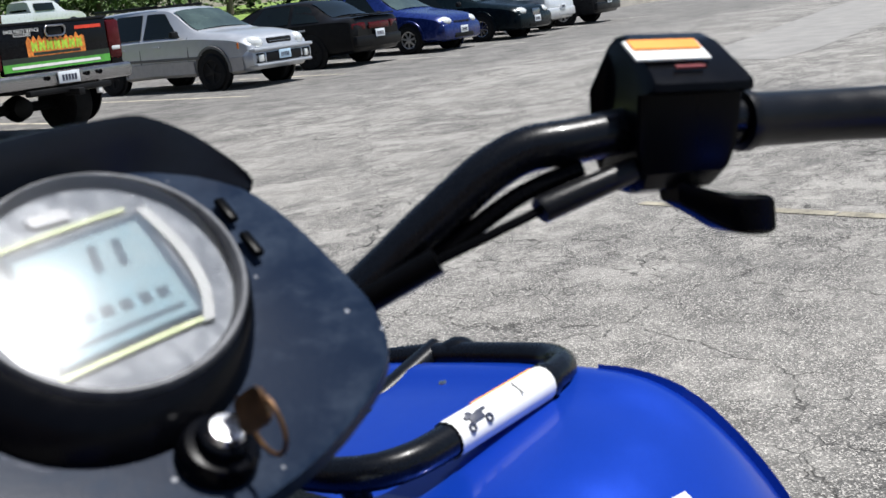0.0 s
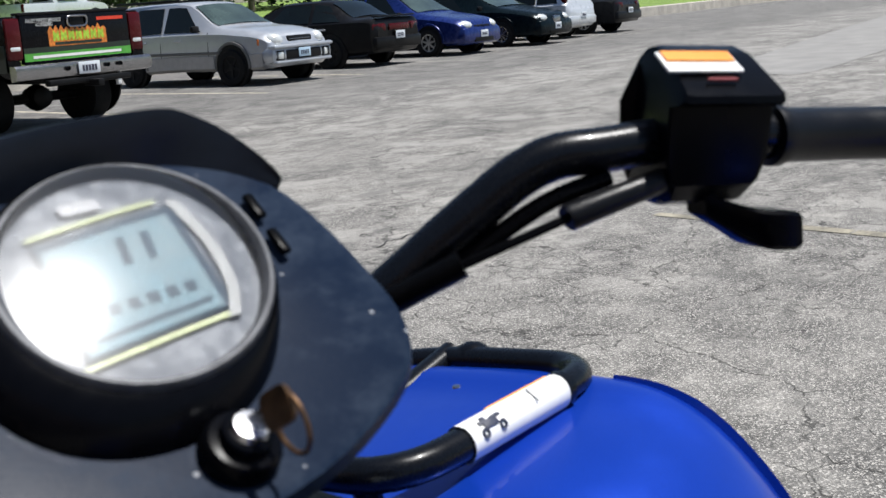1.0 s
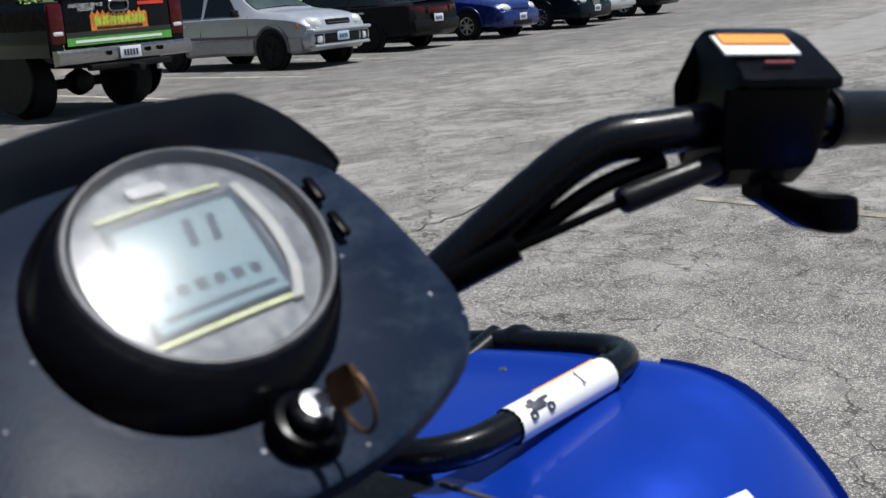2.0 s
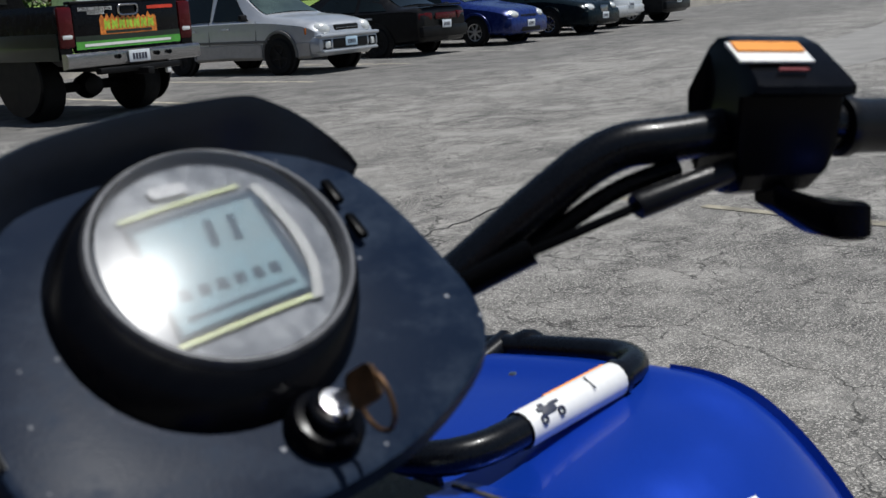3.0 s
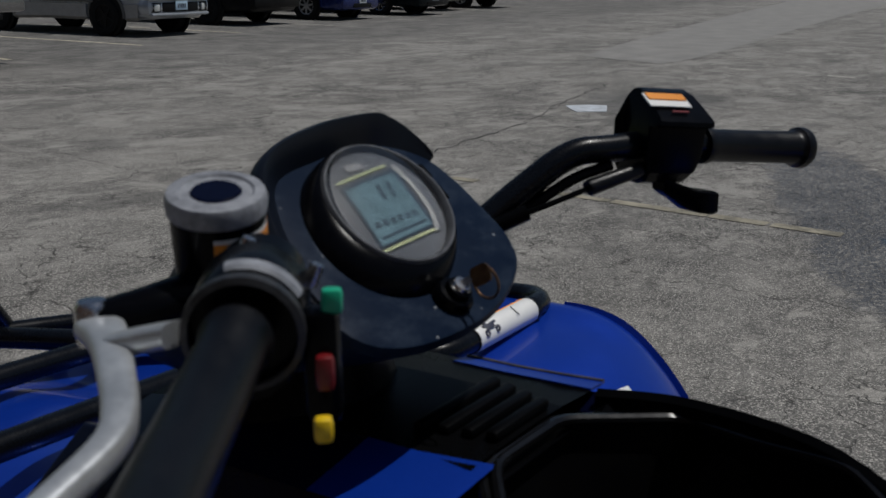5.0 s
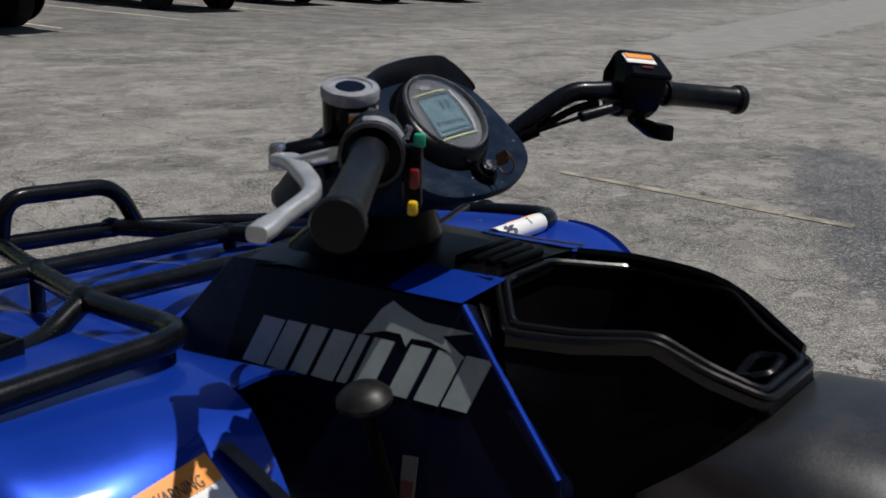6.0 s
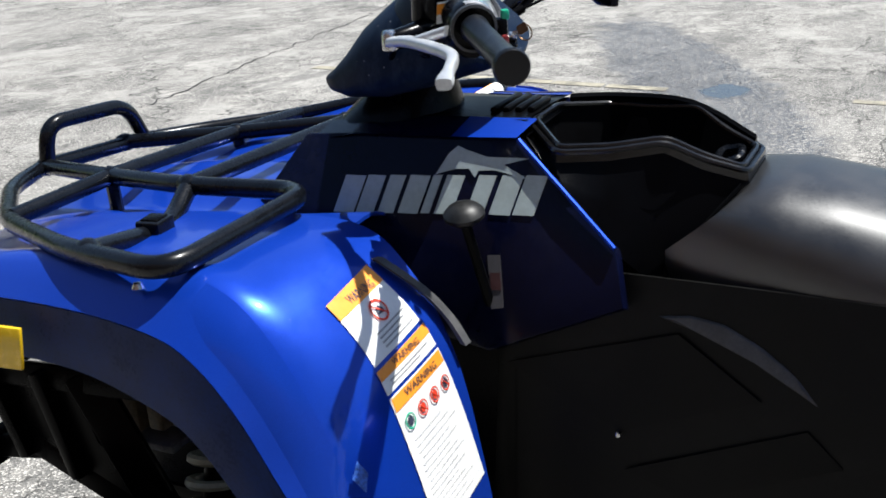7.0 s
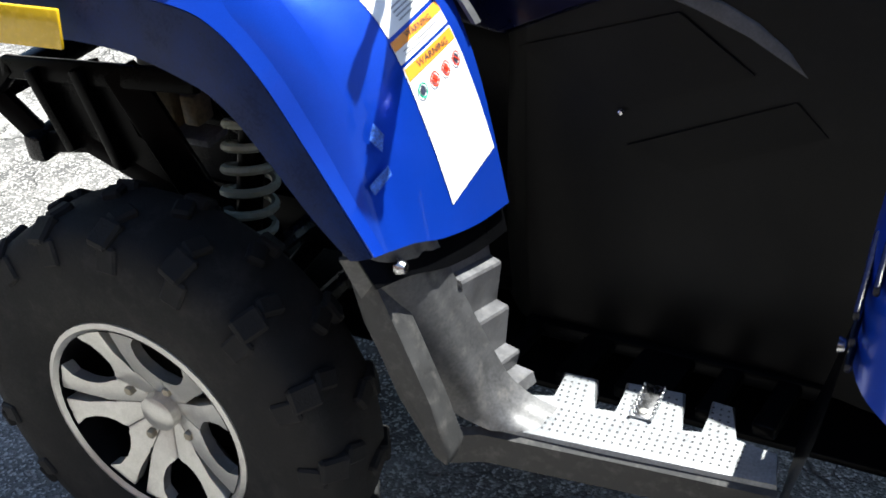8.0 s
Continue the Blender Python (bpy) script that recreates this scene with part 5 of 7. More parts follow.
part("steering_boot", loft([[Vector((cx + rx * math.cos(a), cy + ry * math.sin(a), z)) for a in [k * math.tau / 20 for k in range(20)]] for cx, cy, z, rx, ry in ((0.0, 0.10, 0.97, 0.10, 0.10), (0.0, 0.085, 1.005, 0.075, 0.075), (0.005, 0.07, 1.04, 0.05, 0.05), (0.01, 0.06, 1.075, 0.045, 0.045))]), POD_GLOSS, quad)

# ---- storage tray and seat ----
rim_half = [(-0.036, -0.101, 1.010), (-0.101, -0.152, 0.999), (-0.088, -0.205, 1.001), (-0.071, -0.262, 1.009), (-0.055, -0.30, 0.988), (-0.042, -0.338, 0.974)]


def ring_of(half):
    return [Vector(p) for p in half] + [Vector((-x, y, z)) for x, y, z in half[::-1]]


low = [(-0.085, -0.108, 1.004), (-0.125, -0.170, 0.950), (-0.136, -0.222, 0.900), (-0.104, -0.250, 0.860), (-0.090, -0.325, 0.865), (-0.08, -0.39, 0.87)]
outer = ring_of(low)
def rim_ring(grow, drop):
    return ring_of([(x * grow - 0.004 * (grow - 1), y + (grow - 1) * 0.08 * (1 if y > -0.12 else -1 if y < -0.3 else 0), z - drop) for x, y, z in rim_half])


top_out, ridge, groove, lip_top, lip_in, in_low = rim_ring(1.10, 0.014), rim_ring(1.085, 0.004), rim_ring(1.05, 0.0075), rim_ring(1.025, 0.0), rim_ring(0.985, 0.001), rim_ring(0.86, 0.17)
mid_out = [a.lerp(b, 0.55) + Vector((0.002 * (1 if a.x > 0 else -1), 0, 0.0)) for a, b in zip(outer, top_out)]
tray_bm = loft([top_out, ridge, groove, lip_top, lip_in, in_low], False)
tray_bm.verts.ensure_lookup_table()
tray_bm.faces.new(tray_bm.verts[len(tray_bm.verts) - len(in_low):])
part("storage_tray", tray_bm, TRAY_BLACK, quad, "open black storage tray behind the handlebar", 48)
part("tray_side", loft([outer, mid_out, top_out], False), SIDE_BLACK, quad, "dull black side of the storage tray", 60)
for grow, drop in ((1.085, 0.003), (1.0, -0.0005)):
    part("tray_bead", tube(rounded(rim_ring(grow, drop), 0.012, 4, True), 0.0036, 8, True), TRAY_BLACK, quad)
ring_line = rounded([(0.0, -0.300, 0.962), (0.045, -0.296, 0.966), (0.045, -0.322, 0.972), (0.0, -0.326, 0.970)], 0.012, 4, True)
part("tray_ring", tube(ring_line, 0.0045, 8, True), TUBE_BLACK, quad)
wall_bm = bmesh.new()
wall = spline([(0.088, -0.10, 1.008), (0.10, -0.16, 1.010), (0.075, -0.255, 1.012), (0.048, -0.335, 0.982)], 5)
add_loft(wall_bm, [[p + Vector((dx, 0, dz)) for dx, dz in ((-0.006, -0.05), (-0.004, 0.0), (0.0, 0.004), (0.006, 0.0), (0.012, -0.05))] for p in wall], True)
part("tray_wall", wall_bm, BLACK_SATIN, quad)

seat_rings = []
for y, w, top, lowz, lead in ((-0.342, 0.085, 0.955, 0.915, 0.040), (-0.352, 0.106, 0.963, 0.895, 0.080), (-0.395, 0.121, 0.966, 0.868, 0.055), (-0.455, 0.132, 0.958, 0.835, 0.05), (-0.54, 0.142, 0.945, 0.793, 0.035), (-0.70, 0.165, 0.936, 0.77, 0), (-0.90, 0.175, 0.938, 0.78, 0), (-1.10, 0.170, 0.95, 0.85, 0), (-1.22, 0.15, 0.945, 0.875, 0), (-1.26, 0.10, 0.925, 0.89, 0)):
    half = []
    for k in range(12):
        a = math.pi / 2 * k / 11
        half.append((w * math.sin(a) ** 0.62, lowz + (top - lowz) * math.cos(a) ** 0.55))
    half.append((w * 0.985, lowz - 0.03))
    half.append((w * 0.8, lowz - 0.045))
    ring = []
    for x, z in half:
        f = max(0.0, min(1.0, (top - z) / (top - lowz)))
        ring.append((x, y + lead * f, z))
    seat_rings.append([Vector(p) for p in ring] + [Vector((-x, yy, z)) for x, yy, z in ring[:0:-1]])
part("seat", loft(seat_rings), SEAT_VINYL, quad, "smooth black vinyl saddle", 60)
part("seat_piping", tube(spline([(-0.060, -0.341, 0.960), (-0.088, -0.310, 0.922), (-0.106, -0.272, 0.867), (-0.119, -0.338, 0.838), (-0.131, -0.41, 0.803), (-0.141, -0.505, 0.763), (-0.162, -0.70, 0.74)], 6), 0.003, 6), BLACK_SATIN, quad)

# ---- dark inner side of the footwell ----
INNER_ROWS = ((0.875, 0.135), (0.82, 0.142), (0.74, 0.152), (0.62, 0.162), (0.50, 0.170), (0.42, 0.170), (0.35, 0.165))


def inner_x(z):
    """How far out the footwell's inner wall stands at a height."""
    for (z1, x1), (z0, x0) in zip(INNER_ROWS, INNER_ROWS[1:]):
        if z >= z0:
            return x0 + (x1 - x0) * (z - z0) / (z1 - z0)
    return INNER_ROWS[-1][1]


def inner_side(side):
    rows = []
    for z, x in INNER_ROWS:
        rows.append([Vector((side * (x - lead), y, z)) for y, lead in ((-0.06, 0.05), (-0.085, 0.02), (-0.11, 0.003), (-0.14, 0.0), (-0.35, 0.0), (-0.50, -0.004), (-0.58, -0.02), (-0.64, -0.01))])
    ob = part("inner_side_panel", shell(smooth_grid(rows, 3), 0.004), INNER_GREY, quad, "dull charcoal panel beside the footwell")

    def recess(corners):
        """A slightly raised field; its dark colour paints the shade of a recess."""
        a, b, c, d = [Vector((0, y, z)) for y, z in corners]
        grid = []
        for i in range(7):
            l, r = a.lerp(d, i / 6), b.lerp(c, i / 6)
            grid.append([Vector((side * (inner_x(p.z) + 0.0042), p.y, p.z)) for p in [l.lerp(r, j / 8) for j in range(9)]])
        part("recess", shell(grid, 0.002), RECESS_SHADE, ob)

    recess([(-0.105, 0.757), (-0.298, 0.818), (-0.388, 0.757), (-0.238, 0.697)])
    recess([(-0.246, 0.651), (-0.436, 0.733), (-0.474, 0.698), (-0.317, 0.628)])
    fin = [(-0.276, 0.834), (-0.31, 0.839), (-0.345, 0.834), (-0.385, 0.815), (-0.42, 0.789), (-0.456, 0.751), (-0.425, 0.772), (-0.377, 0.799), (-0.325, 0.820)]
    part("grey_fin", slab([(side * y, z - 0.81) for y, z in fin], frame_of((side * 0.147, 0, 0.81), (0, side, 0), (-side * 0.10, 0, 1)), 0.012, 0.004), FIN_GREY, quad, "grey trim fin under the seat")
    part("clip", turned([(0, 0.003), (0.003, 0.002), (0.0035, -0.003)], pose(side * 0.164, -0.238, 0.694, 0, side * 90, 0), 10), STEEL, ob)


both(inner_side)
part("engine_block", box((0.26, 0.75, 0.42), (0, -0.25, 0.58), 0.05), BLACK_SATIN, quad)
part("frame", box((0.26, 1.7, 0.10), (0, -0.30, 0.40), 0.03), BLACK_SATIN, quad)


# ---- footwells ----
def footwell(side):
    s = side
    # Rear-facing splash panel that sweeps down into the footrest.
    rows = []
    for z, y, inner in ((0.665, -0.108, 0.425), (0.60, -0.113, 0.400), (0.52, -0.125, 0.374), (0.46, -0.138, 0.358), (0.415, -0.155, 0.350), (0.388, -0.180, 0.345), (0.374, -0.215, 0.342)):
        bend = max(0.0, 0.665 - z)
        out = 0.46 - 0.26 * bend
        rows.append([Vector((s * x, y + dy, z)) for x, dy in ((0.515 - 0.36 * bend, 0.05), (0.495 - 0.33 * bend, 0.018), (out, 0.0), (out * 0.6 + inner * 0.4, -0.004), (out * 0.3 + inner * 0.7, -0.008), (inner, -0.010))])
    ob = part("splash_panel", shell(smooth_grid(rows, 4), 0.005), GREY_PLASTIC, quad, "weathered grey splash panel")
    flap = [(0.0, 0.660), (-0.03, 0.655), (-0.062, 0.575), (-0.098, 0.480), (-0.119, 0.415), (-0.113, 0.393), (-0.098, 0.402), (-0.058, 0.480), (-0.020, 0.570)]
    part("mud_flap", slab([(s * y, z) for y, z in flap], frame_of((s * 0.522, -0.04, 0), (0, s, 0), (-s * 0.05, 0, 1)), 0.035, 0.006), FLAP_BLACK, quad, "scuffed black mud flap behind the tyre")
    part("splash_bolt", turned([(0, 0.008), (0.006, 0.007), (0.009, 0.001), (0.009, -0.004)], frame_of((s * 0.478, -0.108, 0.645), (1, 0, 0), (0, 0, 1)), 12), STEEL, ob)
    # Toe panel in steps: each ledge juts back and slopes down towards the engine.
    saw = ((0.632, -0.112, 0.411), (0.580, -0.117, 0.392), (0.5735, -0.130, 0.391), (0.569, -0.131, 0.390), (0.505, -0.122, 0.369), (0.4985, -0.137, 0.367), (0.494, -0.138, 0.366), (0.432, -0.131, 0.354), (0.4255, -0.149, 0.352), (0.421, -0.150, 0.351), (0.398, -0.145, 0.347), (0.393, -0.168, 0.346), (0.376, -0.172, 0.345))
    steps = []
    for z, y, x0 in saw:
        steps.append([Vector((s * (x0 + (0.286 - x0) * f), y, z - 0.040 * f * (x0 - 0.286) / 0.107)) for f in (0.0, 0.5, 1.0)])
    part("toe_panel", shell(steps, 0.004), TOE_GREY, ob, "stepped grey toe panel", 20)
    # Footrest: an outer tread with teeth that reach inwards.
    top = [(0.402, -0.150), (0.388, -0.30), (0.369, -0.496), (0.317, -0.486), (0.319, -0.434), (0.260, -0.422), (0.258, -0.393), (0.321, -0.401), (0.328, -0.372), (0.257, -0.360),
           (0.264, -0.286), (0.326, -0.296), (0.330, -0.263), (0.272, -0.252), (0.274, -0.206), (0.327, -0.217), (0.330, -0.178)]
    peg = part("footrest", slab([(s * x, y) for x, y in top], pose(0, 0, 0.374), 0.028, 0.004), PEG_GREY, quad, "scuffed grey footrest with raised teeth")
    holes_v, holes_f = [], []
    def hole(x, y):
        i = len(holes_v)
        holes_v.extend(Vector((s * (x + 0.0017 * math.cos(k * math.pi / 3)), y + 0.0017 * math.sin(k * math.pi / 3), 0.3748)) for k in range(6))
        holes_f.append(tuple(range(i, i + 6)))
    for i in range(28):
        y = -0.192 - 0.0095 * i
        shift_x = 0.398 - 0.09 * (abs(y) - 0.175)
        for j in range(5):
            hole(shift_x - 0.012 - 0.0095 * j, y)
    for y0, n in ((-0.2155, 4), (-0.295, 2), (-0.347, 2), (-0.4015, 3)):
        for i in range(n):
            for j in range(6):
                hole(0.3285 - 0.0095 * j - 0.05 * (abs(y0) - 0.22), y0 - 0.0095 * i - 0.0016 * (3 - j))
    me = bpy.data.meshes.new("perforations")
    me.from_pydata(holes_v, [], holes_f)
    me.materials.append(HOLE_GREY)
    tagged(new("perforations", me), "small drain holes", kind="stuff").parent = peg
    part("tread_plate", box((0.062, 0.022, 0.004), (s * 0.294, -0.3245, 0.3775), 0.001), STEEL, peg, "bright metal insert")
    part("tread_screw", turned([(0, 0.004), (0.005, 0.003), (0.006, 0)], pose(s * 0.316, -0.3245, 0.379), 10), CAST_ALLOY, peg)
    for y in (-0.312, -0.337):
        for k in range(7):
            part("tread_spike", box((0.004, 0.003, 0.01), (s * (0.270 + 0.009 * k), y, 0.381), 0.0008), STEEL, peg)
    skirt = [[Vector((s * (x + dx), y, z)) for dx, z in ((-0.004, 0.368), (0.006, 0.362), (0.004, 0.315), (-0.02, 0.30))] for x, y in ((0.422, -0.115), (0.404, -0.15), (0.386, -0.32), (0.370, -0.498))]
    part("footrest_skirt", loft(skirt, False, False), FLAP_BLACK, peg)
    for y, wide in ((-0.135, 0.02), (-0.228, 0.040), (-0.322, 0.070), (-0.407, 0.028), (-0.478, 0.03)):
        part("floor_bar", box((0.115, wide, 0.02), (s * 0.212, y + 0.012, 0.352), 0.005, (0, 0, s * 8)), BLACK_SATIN, quad)
    part("floor_rail", box((0.03, 0.40, 0.025), (s * 0.165, -0.31, 0.352), 0.005), BLACK_SATIN, quad)
    part("heel_guard", loft([[Vector((s * x, y, z)) for x in (0.44, 0.38, 0.30, 0.24)] for z, y in ((0.37, -0.502), (0.42, -0.515), (0.52, -0.536), (0.655, -0.553))], False, False), BLACK_SATIN, quad)


both(footwell)


# ---- rear fenders ----
def rear_fender(side):
    s = side
    rows = []
    for y, z in ((-0.550, 0.650), (-0.552, 0.70), (-0.562, 0.76), (-0.598, 0.83), (-0.68, 0.875), (-0.85, 0.895), (-1.05, 0.895), (-1.22, 0.87), (-1.32, 0.80)):
        rows.append([Vector((s * x, y + dy, z - drop * (0.25 if y > -0.57 else 1.0))) for x, dy, drop in ((0.20, 0.0, 0.0), (0.30, 0.0, 0.0), (0.42, -0.005, 0.005), (0.49, -0.02, 0.02), (0.525, -0.05, 0.05), (0.53, -0.075, 0.085))])
    ob = part("rear_fender", shell(smooth_grid(rows, 4), -0.004 * -s), BLUE, quad, "glossy metallic blue fender over the rear wheel")
    for k in range(5):
        z = 0.675 + 0.028 * k
        part("louvre", box((0.10, 0.006, 0.012), (s * 0.452, -0.558 - 0.012 * (k > 2) * (k - 2), z), 0.002, (0, s * 12, 0)), NAVY, ob)
    part("bolt", turned([(0, 0.005), (0.006, 0.004), (0.008, -0.002)], frame_of((s * 0.47, -0.547, 0.665), (1, 0, 0), (0, 0, 1)), 10), STEEL, ob)


both(rear_fender)


# ---- wheels ----
def tyre_mesh(r, w):
    """A knobbly tyre about the x axis, centred on its hub."""
    h = w / 2
    prof = [(0.155, h * 0.84), (0.175, h * 0.96), (r * 0.70, h * 1.02), (r * 0.83, h * 1.0), (r * 0.92, h * 0.90), (r * 0.955, h * 0.70), (r * 0.965, h * 0.3), (r * 0.968, 0.0)]
    prof += [(a, -b) for a, b in prof[-2::-1]]
    m = pose(0, 0, 0, 0, 90, 0)
    return turned(prof, m, 56)


LUG_MESHES = {}


def tread_lugs(wheel_ob, r, w, lugs):
    """Blocks of tread, each a part of its own; alike blocks share their mesh."""
    h = w / 2

    def lug(size, bevel, place):
        key = tuple(round(v, 4) for v in size)
        if key not in LUG_MESHES:
            me = bpy.data.meshes.new("tread_lug")
            bm = add_box(bmesh.new(), size, None, bevel, 1)
            bm.to_mesh(me)
            bm.free()
            me.materials.append(TYRE)
            LUG_MESHES[key] = me
        ob = new("tread_lug", LUG_MESHES[key])
        ob.parent = wheel_ob
        ob.matrix_basis = place

    for k in range(lugs):
        for hand in (-1, 1):
            a = 360.0 * (k + (0.5 if hand > 0 else 0.0)) / lugs
            for off, size, skew in ((0.30, (0.026, 0.045 * w / 0.2, 0.024), 24), (0.74, (0.034, 0.052 * w / 0.2, 0.022), 10)):
                radius = r * (0.975 if off < 0.5 else 0.955)
                lug(size, 0.004, pose(0, 0, 0, a, 0, 0) @ pose(hand * h * off, 0, radius - 0.006, 0, hand * (34 if off > 0.5 else 5), 0) @ pose(0, 0, 0, 0, 0, 90 + hand * skew))
            # Side lug down the shoulder.
            lug((0.036, 0.030, 0.010), 0.003, pose(0, 0, 0, a + 2, 0, 0) @ pose(hand * h * 0.965, 0, r * 0.865, 0, hand * 78, 0))


def rim_face(bm, m, r):
    """Five broad split spokes that dish in from the lip to the hub; z of m is outwards."""
    half = [(0.000, 0.000), (0.072, 0.0), (0.079, 0.0042), (r * 0.70, 0.0072), (r * 1.02, 0.0105)]
    for f in (14.0, 19.0, 24.0):
        half.append((r * 1.02 * math.cos(radians(f)), r * 1.02 * math.sin(radians(f))))
    half += [(rr * math.cos(radians(f)), rr * math.sin(radians(f))) for rr, f in ((0.142, 20.0), (0.132, 16.2), (0.110, 15.2), (0.093, 17.5), (0.081, 23.5), (0.0745, 30.7), (0.074, 36.0))]
    made = bmesh.new()
    for k in range(5):
        for hand in (-1, 1):
            pts = [(x, hand * y) for x, y in half]
            if hand < 0:
                pts.reverse()
            add_slab(made, pts, pose(0, 0, 0, 0, 0, 72 * k), 0.018, 0.0025)
    for v in made.verts:
        v.co.z -= 0.046 * max(0.0, 1.0 - v.co.xy.length / r) ** 1.5
        v.co = m @ v.co
    me = bpy.data.meshes.new("rim")
    made.to_mesh(me)
    made.free()
    bm.from_mesh(me)
    bpy.data.meshes.remove(me)
    return bm


def atv_wheel(name, at, side, r, w, label, spin):
    hub_x = side
    base = Matrix.Translation(at)
    top = part("wheel", tyre_mesh(r, w), TYRE, quad, label, 45)
    top.matrix_basis = LEAN.inverted() @ base
    tread_lugs(top, r, w, 17)
    m = pose(side * w * 0.435, 0, 0, 0, 90 * side, 0) @ pose(0, 0, 0, 0, 0, spin)
    def rim_part(n2, bm, material, parent=top):
        ob = part(n2, bm, material, parent)
        return ob
    barrel = turned([(0.150, 0.002), (0.146, -0.02), (0.135, -0.06), (0.125, -0.11), (0.06, -0.115), (0.0, -0.115)], m, 40)
    rim_part("rim_barrel", barrel, BLACK_SATIN)
    lip = turned([(0.147, -0.02), (0.150, 0.0), (0.157, 0.006), (0.164, 0.004), (0.167, -0.006), (0.163, -0.016)], m, 48)
    rim_part("rim_lip", lip, CAST_ALLOY)
    face = rim_part("rim", rim_face(bmesh.new(), m @ pose(0, 0, -0.001), 0.158), CAST_ALLOY)
    rim_part("hub_disc", turned([(0.0, -0.038), (0.050, -0.036), (0.056, -0.042), (0.05, -0.056)], m, 30), CAST_ALLOY)
    rim_part("centre_cap", turned([(0.0, -0.016), (0.022, -0.017), (0.0275, -0.021), (0.029, -0.038), (0.030, -0.05)], m, 26), CAST_ALLOY)
    for k in range(4):
        a = math.radians(45 + 90 * k)
        rim_part("lug_nut", turned([(0.0, 0.012), (0.006, 0.012), (0.0085, 0.008), (0.009, -0.006)], m @ pose(0.052 * math.cos(a), 0.052 * math.sin(a), -0.033), 6), ALLOY_DARK)
    return top


atv_wheel("wheel", (-0.457, 0.305, 0.313), -1, 0.313, 0.152, "knobbly front tyre on a split-spoke alloy wheel", 17)
atv_wheel("wheel", (0.437, 0.305, 0.313), 1, 0.313, 0.152, "knobbly front tyre on a split-spoke alloy wheel", 40)
atv_wheel("wheel", (-0.425, -0.97, 0.318), -1, 0.318, 0.25, "knobbly rear tyre on a split-spoke alloy wheel", 0)
atv_wheel("wheel", (0.405, -0.97, 0.318), 1, 0.318, 0.25, "knobbly rear tyre on a split-spoke alloy wheel", 25)


# ---- suspension and bumper ----
def suspension(side):
    s = side
    a, b = Vector((s * 0.19, 0.262, 0.735)), Vector((s * 0.295, 0.272, 0.39))
    part("shock_body", tube([a, b], 0.019, 12), BLACK_SATIN, quad)
    way = (b - a).normalized()
    e1 = way.orthogonal().normalized()
    e2 = way.cross(e1)
    turns, n = 7, 112
    line = [a + (b - a) * (0.12 + 0.62 * k / n) + (e1 * math.cos(math.tau * turns * k / n) + e2 * math.sin(math.tau * turns * k / n)) * 0.036 for k in range(n + 1)]
    part("spring", tube(line, 0.0068, 7), SPRING, quad, "pale coil spring")
    for y in (0.20, 0.36):
        part("lower_arm", tube([(s * 0.12, y, 0.33), (s * 0.38, 0.281, 0.27)], 0.016, 8), TUBE_BLACK, quad)
        part("upper_arm", tube([(s * 0.14, y, 0.47), (s * 0.37, 0.281, 0.42)], 0.013, 8), TUBE_BLACK, quad)
    part("knuckle", box((0.06, 0.08, 0.20), (s * 0.375, 0.281, 0.34), 0.015), TUBE_BLACK, quad)
    part("axle_shaft", tube([(s * 0.05, 0.281, 0.36), (s * 0.42, 0.281, 0.318)], 0.016, 10), BLACK_SATIN, quad)
    part("rear_arm", tube([(s * 0.10, -0.90, 0.40), (s * 0.40, -0.99, 0.318)], 0.022, 10), TUBE_BLACK, quad)
    part("fuse_box", box((0.05, 0.034, 0.075), (s * 0.155, 0.462, 0.60), 0.005), FUSE_TAN, quad, "tan fuse box")
    part("relay", box((0.04, 0.028, 0.05), (s * 0.155, 0.420, 0.595), 0.005), FUSE_TAN, quad)
    part("relay_bracket", box((0.05, 0.10, 0.012), (s * 0.157, 0.44, 0.548), 0.003), CAP_GREY, quad)
    part("wiring", tube(spline([(s * 0.13, 0.40, 0.60), (s * 0.16, 0.34, 0.57), (s * 0.14, 0.28, 0.62), (s * 0.10, 0.22, 0.70)], 5), 0.007, 7), BLACK_SATIN, quad)
    # Flat-bar bumper frame.
    def bar(p, q, t=0.03, deep=0.02):
        p, q = Vector((s * 0.250, p[0] + 0.032, p[1] - 0.01)), Vector((s * 0.250, q[0] + 0.032, q[1] - 0.01))
        m = frame_of((p + q) / 2, q - p, (0.3, 0, 1) if abs((q - p).normalized().z) < 0.9 else (1, 0, 0))
        return add_box(bmesh.new(), ((q - p).length + t * 0.6, t, deep), m, 0.005)
    for k, (p, q) in enumerate((((0.70, 0.63), (0.645, 0.675)), ((0.645, 0.675), (0.30, 0.70)), ((0.70, 0.63), (0.615, 0.555)), ((0.615, 0.555), (0.52, 0.572)), ((0.52, 0.572), (0.30, 0.485)), ((0.58, 0.672), (0.545, 0.575)), ((0.49, 0.685), (0.455, 0.56)), ((0.42, 0.69), (0.33, 0.52)))):
        part("bumper_bar", bar(p, q, 0.034 if k < 5 else 0.05), BLACK_SATIN, quad)


def bumper_plate(side):
    outline = [(0.60, 0.662), (0.50, 0.676), (0.44, 0.68), (0.42, 0.60), (0.32, 0.545), (0.20, 0.49), (0.20, 0.430), (0.45, 0.540), (0.545, 0.562), (0.565, 0.60)]
    part("bumper_plate", slab([(side * y, z) for y, z in outline], frame_of((side * 0.256, 0.03, -0.01), (0, side, 0), (0, 0, 1)), 0.012, 0.002), BLACK_SATIN, quad)


both(suspension)
both(bumper_plate)
